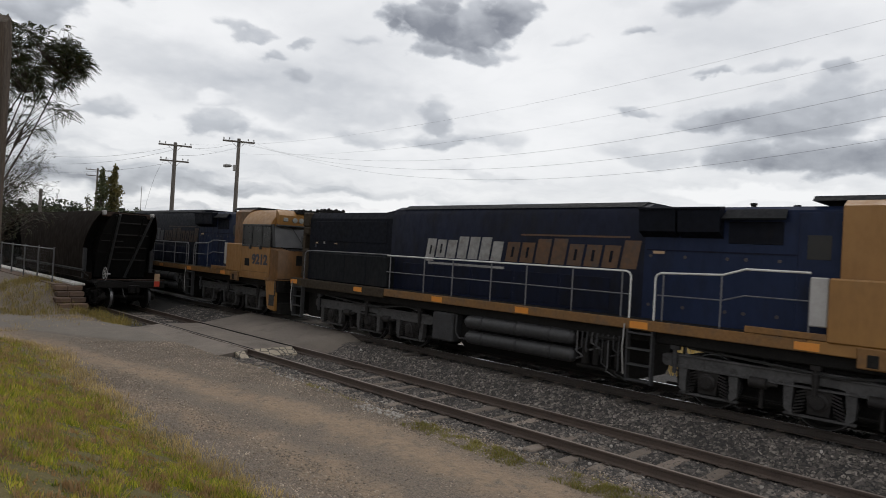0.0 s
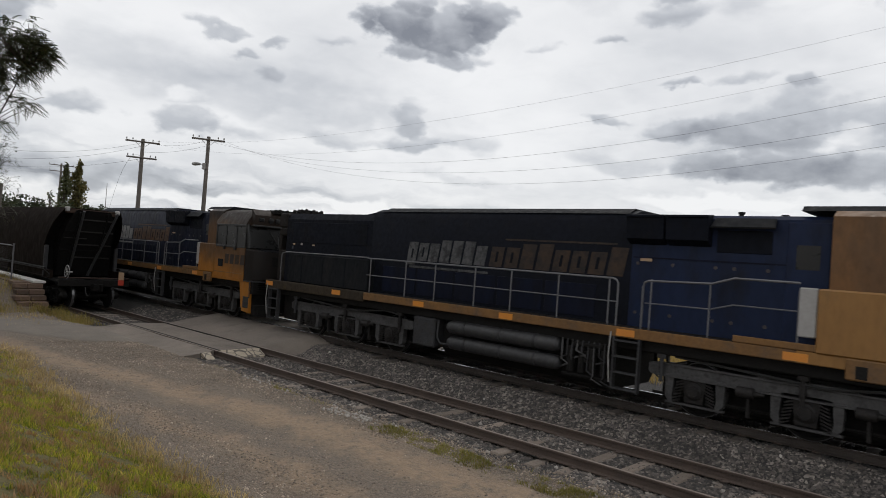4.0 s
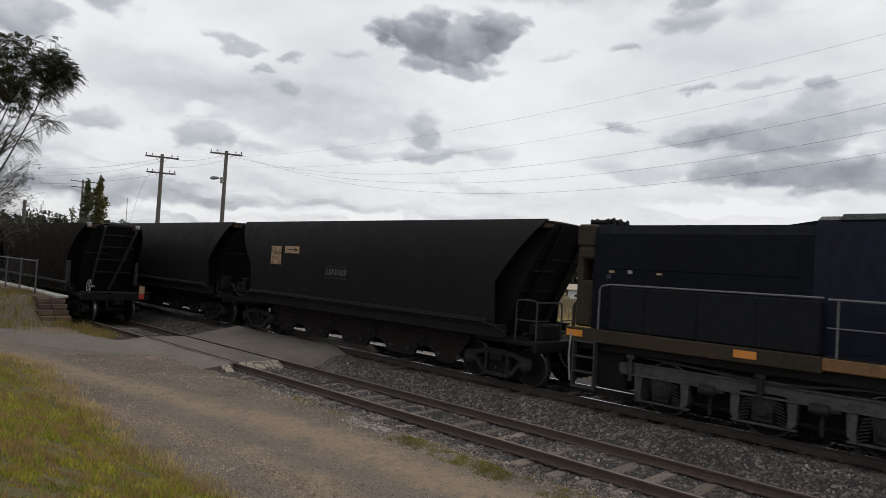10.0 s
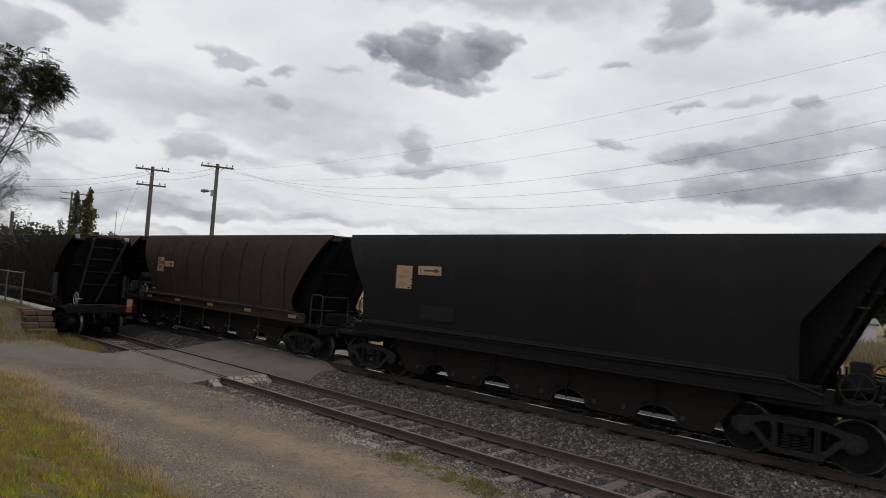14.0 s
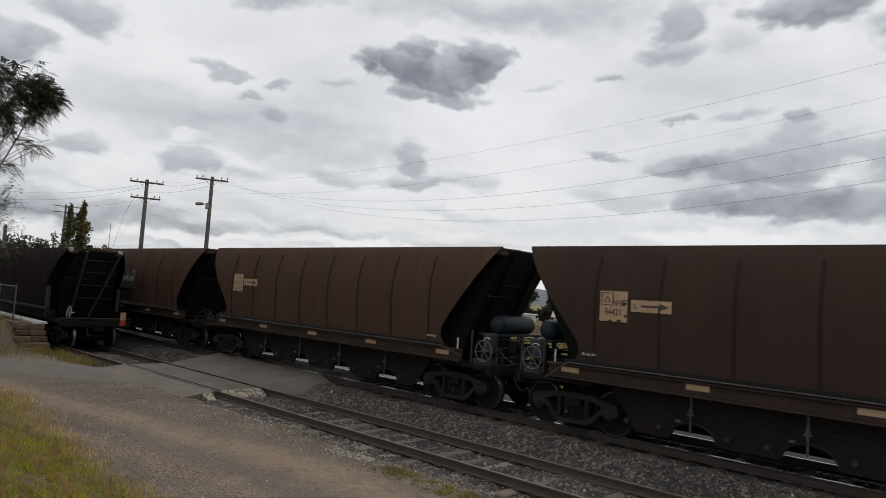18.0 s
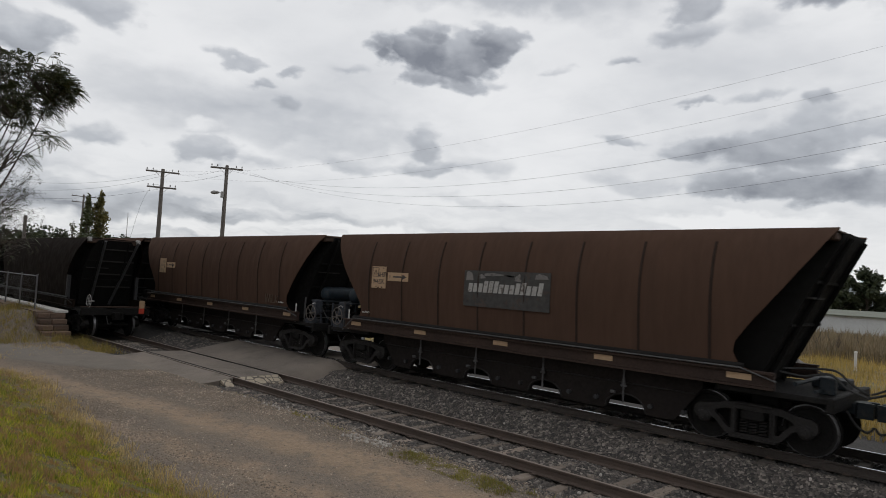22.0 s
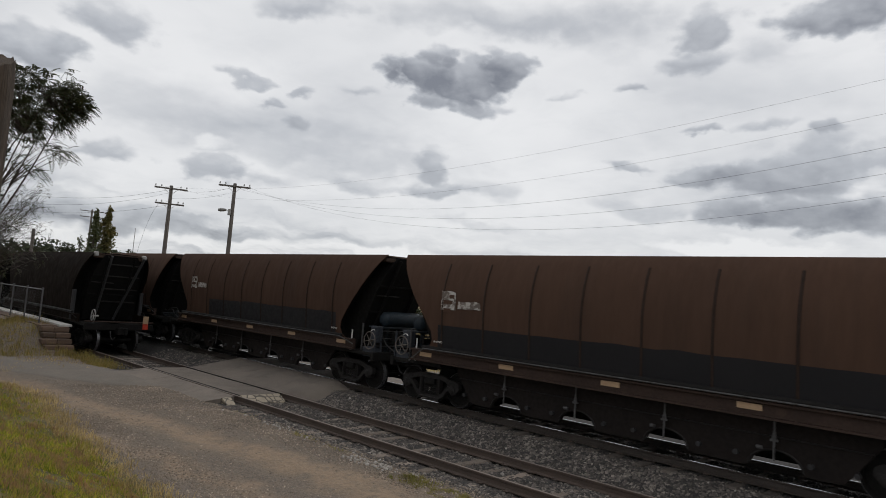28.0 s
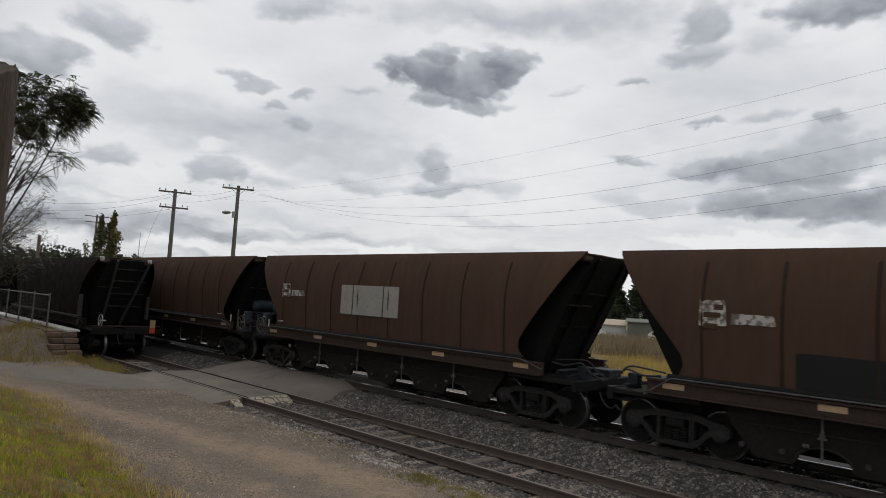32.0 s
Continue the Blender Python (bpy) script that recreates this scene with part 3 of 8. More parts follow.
# ---- mesh tools ----
class Mesh:
    """Collects shapes that make one part."""

    def __init__(self):
        self.v, self.f = [], []

    def add(self, verts, faces):
        n = len(self.v)
        self.v += [tuple(p) for p in verts]
        self.f += [tuple(i + n for i in f) for f in faces]
        return self

    def box(self, x0, x1, y0, y1, z0, z1, b=0.0):
        """A box; b chamfers its edges."""
        if b <= 0:
            self.add([(x, y, z) for x in (x0, x1) for y in (y0, y1) for z in (z0, z1)],
                     [(0, 1, 3, 2), (4, 6, 7, 5), (0, 4, 5, 1), (2, 3, 7, 6), (0, 2, 6, 4), (1, 5, 7, 3)])
            return self
        b = min(b, 0.45 * min(abs(x1 - x0), abs(y1 - y0), abs(z1 - z0)))
        v, ix = [], {}
        c, h = ((x0 + x1) / 2, (y0 + y1) / 2, (z0 + z1) / 2), ((x1 - x0) / 2, (y1 - y0) / 2, (z1 - z0) / 2)
        for sx in (-1, 1):
            for sy in (-1, 1):
                for sz in (-1, 1):
                    for ax in range(3):
                        s = (sx, sy, sz)
                        ix[sx, sy, sz, ax] = len(v)
                        v.append(tuple(c[i] + s[i] * (h[i] if i == ax else h[i] - b) for i in range(3)))
        f = []
        for ax in range(3):
            o1, o2 = [i for i in range(3) if i != ax]
            for s in (-1, 1):
                q = []
                for a, d in ((-1, -1), (1, -1), (1, 1), (-1, 1)):
                    k = [0, 0, 0]
                    k[ax], k[o1], k[o2] = s, a, d
                    q.append(ix[k[0], k[1], k[2], ax])
                f.append(q)
            for a in (-1, 1):
                for d in (-1, 1):
                    k1, k2 = [0, 0, 0], [0, 0, 0]
                    k1[ax], k2[ax] = -1, 1
                    for k in (k1, k2):
                        k[o1], k[o2] = a, d
                    f.append([ix[(*k1, o1)], ix[(*k2, o1)], ix[(*k2, o2)], ix[(*k1, o2)]])
        for sx in (-1, 1):
            for sy in (-1, 1):
                for sz in (-1, 1):
                    f.append([ix[sx, sy, sz, 0], ix[sx, sy, sz, 1], ix[sx, sy, sz, 2]])
        return self.add(v, f)

    def rod(self, p, q, r, n=10, r2=None):
        p, q = Vector(p), Vector(q)
        d = (q - p).normalized()
        a = d.orthogonal().normalized()
        b = d.cross(a)
        r2 = r if r2 is None else r2
        ring = [(math.cos(2 * math.pi * i / n), math.sin(2 * math.pi * i / n)) for i in range(n)]
        v = [p + (a * c + b * s) * r for c, s in ring] + [q + (a * c + b * s) * r2 for c, s in ring]
        f = [(i, (i + 1) % n, n + (i + 1) % n, n + i) for i in range(n)]
        return self.add(v, f + [tuple(range(n))[::-1], tuple(range(n, 2 * n))])

    def pipe(self, pts, r, n=8):
        """A bent tube along points."""
        pts = [Vector(p) for p in pts]
        v, f = [], []
        up = None
        for i, p in enumerate(pts):
            d = (pts[min(i + 1, len(pts) - 1)] - pts[max(i - 1, 0)]).normalized()
            up = d.orthogonal().normalized() if up is None else (up - d * up.dot(d)).normalized()
            w = d.cross(up)
            v += [p + (up * math.cos(2 * math.pi * k / n) + w * math.sin(2 * math.pi * k / n)) * r for k in range(n)]
            if i:
                o = (i - 1) * n
                f += [(o + k, o + (k + 1) % n, o + n + (k + 1) % n, o + n + k) for k in range(n)]
        f += [tuple(range(n))[::-1], tuple(range(len(v) - n, len(v)))]
        return self.add(v, f)

    def turn(self, profile, axis_at, n=24, axis="y"):
        """A body of revolution: profile of (along, radius)."""
        v, f = [], []
        for a, r in profile:
            for k in range(n):
                c, s = r * math.cos(2 * math.pi * k / n), r * math.sin(2 * math.pi * k / n)
                p = {"x": (a, c, s), "y": (c, a, s), "z": (c, s, a)}[axis]
                v.append([p[i] + axis_at[i] for i in range(3)])
        for i in range(len(profile) - 1):
            o = i * n
            f += [(o + k, o + (k + 1) % n, o + n + (k + 1) % n, o + n + k) for k in range(n)]
        f += [tuple(range(n))[::-1], tuple(range(len(v) - n, len(v)))]
        return self.add(v, f)

    def slab(self, pts, a, b, axis="y"):
        """A flat outline pushed out from a to b along an axis."""
        n = len(pts)
        put = {"y": lambda p, t: (p[0], t, p[1]), "x": lambda p, t: (t, p[0], p[1]), "z": lambda p, t: (p[0], p[1], t)}[axis]
        v = [put(p, a) for p in pts] + [put(p, b) for p in pts]
        f = [(i, (i + 1) % n, n + (i + 1) % n, n + i) for i in range(n)]
        return self.add(v, f + [tuple(range(n))[::-1], tuple(range(n, 2 * n))])

    def ringslab(self, outer, holes, a, b):
        """A plate in the xz plane with holes, built as walls and two filled faces."""
        bm = bmesh.new()
        for loop in (outer, *holes):
            vs = [bm.verts.new((p[0], a, p[1])) for p in loop]
            for i in range(len(vs)):
                bm.edges.new((vs[i], vs[(i + 1) % len(vs)]))
        bmesh.ops.triangle_fill(bm, edges=bm.edges[:], use_beauty=True)
        flat = [f for f in bm.faces]
        bm.verts.index_update()
        base = [v.co.copy() for v in bm.verts]
        fa = [[v.index for v in f.verts] for f in flat]
        bm.free()
        n = len(base)
        self.add(base + [(p[0], b, p[2]) for p in base], fa + [[i + n for i in f][::-1] for f in fa])
        k = len(self.v) - 2 * n
        o = 0
        for loop in (outer, *holes):
            m = len(loop)
            self.f += [(k + o + i, k + o + (i + 1) % m, k + n + o + (i + 1) % m, k + n + o + i) for i in range(m)]
            o += m
        return self

    def data(self, name, mat, smooth=True):
        me = bpy.data.meshes.new(name)
        me.from_pydata(self.v, [], self.f)
        me.materials.append(mat)
        bm = bmesh.new()
        bm.from_mesh(me)
        bmesh.ops.recalc_face_normals(bm, faces=bm.faces[:])
        bm.to_mesh(me)
        bm.free()
        if smooth:
            me.polygons.foreach_set("use_smooth", [True] * len(me.polygons))
            me.set_sharp_from_angle(angle=radians(32))
        me.update()
        return me


def part(name, m, mat, parent, label=""):
    """One part under a thing, or under a part."""
    ob = new(name, m.data(name, M[mat]) if isinstance(m, Mesh) else m)
    ob.parent = parent
    if label:
        ob["label"] = label
    return ob


def thing(name, m, label, category, group="", kind=""):
    """A top-level empty that carries parts, at the pose m."""
    ob = new(name)
    ob.empty_display_size = 0.3
    ob.matrix_world = m
    return tagged(ob, label, category, group, kind)


def single(name, m, mat, label, category, group="", kind="", at=None):
    ob = new(name, m.data(name, M[mat]) if isinstance(m, Mesh) else m)
    if at is not None:
        ob.matrix_world = at
    return tagged(ob, label, category, group, kind)


def raw_mesh(name, verts, faces, mat, smooth=False):
    me = bpy.data.meshes.new(name)
    me.from_pydata([tuple(p) for p in verts], [], [tuple(f) for f in faces])
    me.materials.append(mat)
    if smooth:
        me.polygons.foreach_set("use_smooth", [True] * len(me.polygons))
    me.update()
    return me


def lettering(name, text, size, mat, parent, at, depth=0.003, label="", shear=0.0, squeeze=1.0, bold=0.0):
    """Writing in the built-in font, as a thin mesh, facing -y."""
    cu = bpy.data.curves.new(name, "FONT")
    cu.body, cu.size, cu.extrude, cu.shear = text, size, depth, shear
    cu.align_x = "CENTER"
    cu.offset = bold
    ob = bpy.data.objects.new(name, cu)
    scene.collection.objects.link(ob)
    me = bpy.data.meshes.new_from_object(ob.evaluated_get(bpy.context.evaluated_depsgraph_get()))
    bpy.data.objects.remove(ob)
    me.name = name
    me.materials.clear()
    me.materials.append(M[mat])
    res = new(name, me)
    res.parent = parent
    res.matrix_basis = pose(*at, 90, 0, 0) @ Matrix.Diagonal((squeeze, 1, 1, 1))
    if label:
        res["label"] = label
    return res


# ---- ground ----
def smooth(a, b, x):
    t = np.clip((x - a) / (b - a), 0, 1)
    return t * t * (3 - 2 * t)


def height(x, y):
    """Ground level: bank, dirt track, the two track beds, paddock."""
    bank = 1.42 * (1 - smooth(0.2, 4.9, y)) * (0.04 + 0.96 * smooth(-25.5, -19.0, x))
    z = -0.10 + bank
    z = z + (-0.10) * smooth(8.2, 9.0, y)                 # siding bed
    z = z + 0.30 * smooth(11.55, 12.7, y)                 # up to the main line
    z = z - 0.42 * smooth(15.4, 17.6, y) - 1.05 * smooth(45.0, 100.0, y)   # down to the paddock
    plat = smooth(-28.2, -31.0, x) * (1 - smooth(8.2, 8.45, y)) * smooth(4.6 + 0.0 * x, 7.8, y)
    return z + 1.0 * plat


def axis_steps(fine0, fine1, step, far):
    a = list(np.arange(fine0, fine1 + step / 2, step))
    d, out_lo, out_hi = step, [fine0], [fine1]
    while out_hi[-1] < far:
        d *= 1.28
        out_hi.append(out_hi[-1] + d)
        out_lo.append(out_lo[-1] - d)
    return np.array(out_lo[:0:-1] + a + out_hi[1:])


gx, gy = axis_steps(-40, 10, 0.22, 2600), axis_steps(-3, 20, 0.16, 2600)
GX, GY = np.meshgrid(gx, gy)
rng_np = np.random.default_rng(4)
GZ = height(GX, GY)
near = (np.abs(GX) < 60) & (np.abs(GY) < 40)
wob = np.array([noise.noise((x * 0.55, y * 0.55, 3.1)) for x, y in zip(GX[near], GY[near])])
wob2 = np.array([noise.noise((x * 2.3, y * 2.3, 8.1)) for x, y in zip(GX[near], GY[near])])
GZ[near] += wob * 0.05 + wob2 * 0.018
# two worn wheel tracks
for yy in (5.05, 6.55):
    GZ -= 0.035 * np.exp(-((GY - yy - 0.12 * np.sin(GX * 0.35)) / 0.28) ** 2) * (GX > -24) * (GX < 20)
nx, ny = len(gx), len(gy)


def ground_z(x, y):
    """Level of the finished ground sheet."""
    i = np.clip(np.searchsorted(gx, x) - 1, 0, nx - 2)
    k = np.clip(np.searchsorted(gy, y) - 1, 0, ny - 2)
    u, w = (x - gx[i]) / (gx[i + 1] - gx[i]), (y - gy[k]) / (gy[k + 1] - gy[k])
    return (GZ[k, i] * (1 - u) + GZ[k, i + 1] * u) * (1 - w) + (GZ[k + 1, i] * (1 - u) + GZ[k + 1, i + 1] * u) * w


idx = np.arange(nx * ny).reshape(ny, nx)
gf = np.stack([idx[:-1, :-1], idx[:-1, 1:], idx[1:, 1:], idx[1:, :-1]], -1).reshape(-1, 4)


def ground_material():
    m = bpy.data.materials.new("dirt_gravel_and_paddock")
    m.use_nodes = True
    nt = m.node_tree
    p = nt.nodes["Principled BSDF"]
    L = nt.links.new

    def node(kind, **kw):
        n = nt.nodes.new(kind)
        for a, b in kw.items():
            k = int(a[1:]) if a[0] == "i" and a[1:].isdigit() else a
            if hasattr(b, "is_linked"):
                L(b, n.inputs[k])
            else:
                n.inputs[k].default_value = b
        return n

    def math_(op, a, b=0.0):
        n = node("ShaderNodeMath", i0=a, i1=b)
        n.operation = op
        return n.outputs[0]

    def step(x, lo, hi):
        n = node("ShaderNodeMapRange", i0=x, i1=lo, i2=hi, i3=0.0, i4=1.0)
        n.interpolation_type = "SMOOTHSTEP"
        return n.outputs[0]

    def mix(f, a, b):
        n = node("ShaderNodeMix")
        n.data_type = "RGBA"
        for s, v in ((0, f), (6, a), (7, b)):
            if isinstance(v, tuple):
                n.inputs[s].default_value = (*v, 1)
            elif isinstance(v, float):
                n.inputs[s].default_value = v
            else:
                L(v, n.inputs[s])
        return n.outputs[2]

    co = node("ShaderNodeTexCoord").outputs["Object"]
    xyz = node("ShaderNodeSeparateXYZ", i0=co).outputs
    x, y = xyz[0], xyz[1]

    def tex(scale, detail=5.0, rough=0.6):
        return node("ShaderNodeTexNoise", Vector=co, Scale=scale, Detail=detail, Roughness=rough).outputs[0]
    big, mid_, fine, grit = tex(0.35), tex(1.6), tex(9.0), tex(60.0, 3.0)
    peb = node("ShaderNodeTexVoronoi", Vector=co, Scale=26.0)
    yw = math_("ADD", y, math_("MULTIPLY", math_("SUBTRACT", mid_, 0.5), 1.5))
    dirt = mix(step(fine, 0.35, 0.65), (0.225, 0.163, 0.110), (0.155, 0.114, 0.080))
    gravel = mix(step(peb.outputs["Distance"], 0.1, 0.55), (0.205, 0.161, 0.122), (0.112, 0.089, 0.069))
    gravel = mix(step(grit, 0.4, 0.7), gravel, (0.235, 0.190, 0.150))
    # tan wheel tracks of bare soil through the grey gravel
    slant = math_("MINIMUM", math_("MULTIPLY", math_("ADD", x, 11.5), 0.19), 0.35)
    yt = math_("ADD", math_("SUBTRACT", y, slant), math_("MULTIPLY", math_("SUBTRACT", mid_, 0.5), 1.3))
    ruts = math_("MAXIMUM", math_("SUBTRACT", 1.0, math_("MULTIPLY", math_("ABSOLUTE", math_("SUBTRACT", yt, 6.90)), 1.25)),
                 math_("SUBTRACT", 0.75, math_("MULTIPLY", math_("ABSOLUTE", math_("SUBTRACT", yt, 5.20)), 1.6)))
    bare = math_("MULTIPLY", math_("MULTIPLY", step(ruts, -0.1, 0.85), step(tex(4.0, 6.0, 0.7), 0.28, 0.54)), 0.9)
    lane = mix(bare, gravel, mix(step(fine, 0.3, 0.7), (0.318, 0.230, 0.153), (0.248, 0.179, 0.119)))
    lane = mix(math_("MULTIPLY", step(big, 0.5, 0.7), 0.3), lane, dirt)
    soil = mix(step(mid_, 0.35, 0.65), (0.085, 0.075, 0.022), (0.14, 0.11, 0.042))
    bed = mix(step(peb.outputs["Distance"], 0.08, 0.5), (0.075, 0.067, 0.061), (0.026, 0.024, 0.023))
    straw = mix(step(mid_, 0.38, 0.62), (0.235, 0.172, 0.062), (0.135, 0.105, 0.046))
    straw = mix(step(big, 0.5, 0.66), straw, (0.12, 0.115, 0.06))
    yfar = math_("ADD", y, math_("MULTIPLY", math_("SUBTRACT", big, 0.5), 7.0))
    far = mix(step(yfar, 19.0, 22.0), bed, (0.085, 0.075, 0.058))
    far = mix(step(yfar, 20.0, 23.0), far, straw)
    # loose dark and pale grit
    calm = math_("SUBTRACT", 1.0, math_("MULTIPLY", bare, 0.62))
    lane = mix(math_("MULTIPLY", math_("MULTIPLY", step(tex(17.0, 4.0, 0.75), 0.52, 0.60), 0.62), calm), lane, (0.085, 0.071, 0.060))
    lane = mix(math_("MULTIPLY", math_("MULTIPLY", step(tex(23.0, 4.0, 0.75), 0.58, 0.64), 0.8), calm), lane, (0.275, 0.224, 0.174))
    col = mix(step(yw, 3.9, 4.6), soil, lane)
    col = mix(step(yw, 7.9, 9.1), col, bed)
    # The shade under the train is put into the bed's colour between the rails.
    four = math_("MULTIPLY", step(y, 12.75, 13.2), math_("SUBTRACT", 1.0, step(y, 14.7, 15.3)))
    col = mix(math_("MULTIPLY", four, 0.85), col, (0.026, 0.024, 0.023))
    # Far shoulder darkened as well, so the view beneath the train stays black.
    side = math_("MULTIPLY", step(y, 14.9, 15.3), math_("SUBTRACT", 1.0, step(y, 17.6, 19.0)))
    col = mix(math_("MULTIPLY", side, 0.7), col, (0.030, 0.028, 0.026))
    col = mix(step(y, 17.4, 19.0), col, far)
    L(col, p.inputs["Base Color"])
    p.inputs["Roughness"].default_value = 0.95
    h = math_("ADD", math_("MULTIPLY", peb.outputs["Distance"], 0.6), math_("ADD", fine, math_("MULTIPLY", grit, 0.4)))
    b = node("ShaderNodeBump", Strength=0.8, Distance=0.035, Height=h)
    L(b.outputs[0], p.inputs["Normal"])
    return m


M["ground"] = ground_material()
tagged(new("ground", raw_mesh("ground", np.stack([GX, GY, GZ], -1).reshape(-1, 3), gf, M["ground"], True)),
       "bare dirt track, stony track beds, grass bank and dry paddock", "ground", kind="structure")


# ---- tracks ----
RAIL = [(-0.07, -0.165), (0.07, -0.165), (0.07, -0.150), (0.014, -0.130), (0.010, -0.045), (0.034, -0.034), (0.036, -0.006), (0.028, 0.0),
        (-0.028, 0.0), (-0.036, -0.006), (-0.034, -0.034), (-0.010, -0.045), (-0.014, -0.130), (-0.07, -0.150)]


def track(yc, zc, x0, x1, head, label, label_rail):
    ob = thing("railway_track", pose(0, yc, zc), label, "railway track", kind="structure")
    for side in (-1, 1):
        r = part("rail", Mesh().slab([(p[0] + side * GAUGE, p[1]) for p in RAIL], x0, x1, "x"), "rail_rust" if zc == 0 else "rail_dark", ob, label_rail)
        part("rail_head", Mesh().box(x0, x1, side * GAUGE - 0.027, side * GAUGE + 0.027, 0.0005, 0.003), head, r, "worn running surface")
    return ob


siding = track(YN, 0.0, -260, 120, "rail_top", "rusty siding track on pale sleepers in ballast", "rusty rail with dull head")
main = track(YM, ZM, -260, 120, "rail_shiny", "main line track with rails polished by traffic", "rusty rail with shining head")

slp = Mesh().box(-0.115, 0.115, -1.22, 1.22, -0.13, 0.0, 0.025).data("sleeper", M["sleeper"], False)
slp_main = Mesh().box(-0.115, 0.115, -1.22, 1.22, -0.13, 0.0, 0.025).data("sleeper", M["sleeper_main"], False)
chair = Mesh().box(-0.06, 0.06, -0.13, 0.13, -0.165, -0.148, 0.006)
chair.rod((0.035, 0.10, -0.15), (0.035, 0.10, -0.125), 0.014, 6).rod((-0.035, -0.10, -0.15), (-0.035, -0.10, -0.125), 0.014, 6)
chair = chair.data("rail_plate", M["rail_rust"], False)
rs = random.Random(11)
for ob, x0, x1, wild in ((siding, -16.6, 7.0, 0.06), (siding, -27.8, -23.0, 0.06), (main, -16.4, 9.0, 0.02), (main, -27.0, -23.2, 0.02)):
    x = x0
    while x < x1:
        s = part("sleeper", slp if ob is siding else slp_main, "", ob)
        s.matrix_basis = pose(x + rs.uniform(-wild, wild), rs.uniform(-0.05, 0.05), -0.176 - rs.uniform(0, 0.028), 0, 0, rs.uniform(-1.8, 1.8) * wild / 0.06)
        for side in (-1, 1):
            c = part("rail_plate", chair, "", ob)
            c.matrix_basis = pose(x, side * GAUGE, 0)
        x += 0.62


def stones(name, boxes, seed, mat, label, size=(0.022, 0.05), lift=0.0, mask=None):
    """Loose stones lying on the ground within boxes (x0, x1, y0, y1, count)."""
    r = np.random.default_rng(seed)
    base = np.array([(1, 0, 0), (-1, 0, 0), (0, 1, 0), (0, -1, 0), (0, 0, 1), (0, 0, -1)], float)
    base = np.concatenate([base, np.array([(1, 1, 1), (-1, 1, -1), (1, -1, -1), (-1, -1, 1)]) * 0.62])
    bm = bmesh.new()
    for p in base:
        bm.verts.new(p)
    bmesh.ops.convex_hull(bm, input=bm.verts[:])
    bm.verts.index_update()
    tv = np.array([v.co[:] for v in bm.verts])
    tf = np.array([[v.index for v in f.verts] for f in bm.faces if len(f.verts) == 3])
    bm.free()
    P = []
    for x0, x1, y0, y1, n in boxes:
        P.append(np.stack([r.uniform(x0, x1, n), r.uniform(y0, y1, n)], 1))
    P = np.concatenate(P)
    if mask is not None:
        P = P[mask(P[:, 0], P[:, 1], r)]
    n = len(P)
    z = ground_z(P[:, 0], P[:, 1]) + lift
    s = r.uniform(size[0], size[1], (n, 1)) * r.uniform(0.6, 1.15, (n, 3))
    a = r.uniform(0, 6.28, n)
    b = r.uniform(-0.6, 0.6, n)
    V = tv[None] * s[:, None] * (1 + r.uniform(-0.22, 0.22, (n, len(tv), 1)))
    c, d = np.cos(b)[:, None], np.sin(b)[:, None]
    V = np.stack([V[..., 0] * c - V[..., 2] * d, V[..., 1], V[..., 0] * d + V[..., 2] * c], -1)
    c, d = np.cos(a)[:, None], np.sin(a)[:, None]
    V = np.stack([V[..., 0] * c - V[..., 1] * d, V[..., 0] * d + V[..., 1] * c, V[..., 2]], -1)
    V += np.concatenate([P, z[:, None]], 1)[:, None]
    F = tf[None] + (np.arange(n) * len(tv))[:, None, None]
    me = bpy.data.meshes.new(name)
    V, F = V.reshape(-1, 3), F.reshape(-1, 3)
    me.vertices.add(len(V))
    me.vertices.foreach_set("co", V.ravel())
    me.loops.add(F.size)
    me.loops.foreach_set("vertex_index", F.ravel().astype(np.int32))
    me.polygons.add(len(F))
    me.polygons.foreach_set("loop_start", np.arange(0, F.size, 3, dtype=np.int32))
    me.materials.append(mat)
    me.update(calc_edges=True)
    me.validate()
    return tagged(new(name, me), label, "ballast", kind="stuff")


def stone_material(name, a, b, c):
    m = leafy(name, a, b, c, 0.0)
    m.node_tree.nodes["Principled BSDF"].inputs["Roughness"].default_value = 0.9
    return m


M["ballast"] = stone_material("grey_ballast", (0.038, 0.033, 0.030), (0.116, 0.101, 0.090), (0.250, 0.220, 0.190))
# Nearly black stones: the shade beneath the train is put into their colour.
M["oily_ballast"] = stone_material("shade_dark_ballast", (0.016, 0.015, 0.015), (0.032, 0.029, 0.028), (0.06, 0.055, 0.05))
stones("ballast", [(-16.8, 5.0, 8.75, 12.9, 30000), (-29, -23.6, 9.2, 13.2, 6000), (-16.8, 2.0, 11.4, 13.0, 12000), (-16.8, 4, 16.4, 17.6, 2000), (-16.8, 4.0, 9.0, 11.5, 9000)], 3, M["ballast"], "grey crushed stone ballast between the rails", (0.028, 0.058), -0.022)
M["pebble"] = stone_material("lane_pebbles", (0.135, 0.107, 0.083), (0.225, 0.178, 0.136), (0.38, 0.31, 0.24))
M["scrap"] = stone_material("pale_stone_scraps", (0.30, 0.275, 0.245), (0.40, 0.37, 0.335), (0.24, 0.21, 0.18))
def off_track(x, y, r):
    """Stones lie thick beside the bare wheel track and thin upon it."""
    c = 6.9 + np.minimum(0.19 * (x + 11.5), 0.35)
    return r.uniform(0, 1, len(x)) < 0.10 + 0.9 * smooth(0.25, 1.15, np.abs(y - c + 0.25 * np.sin(x * 1.3)))


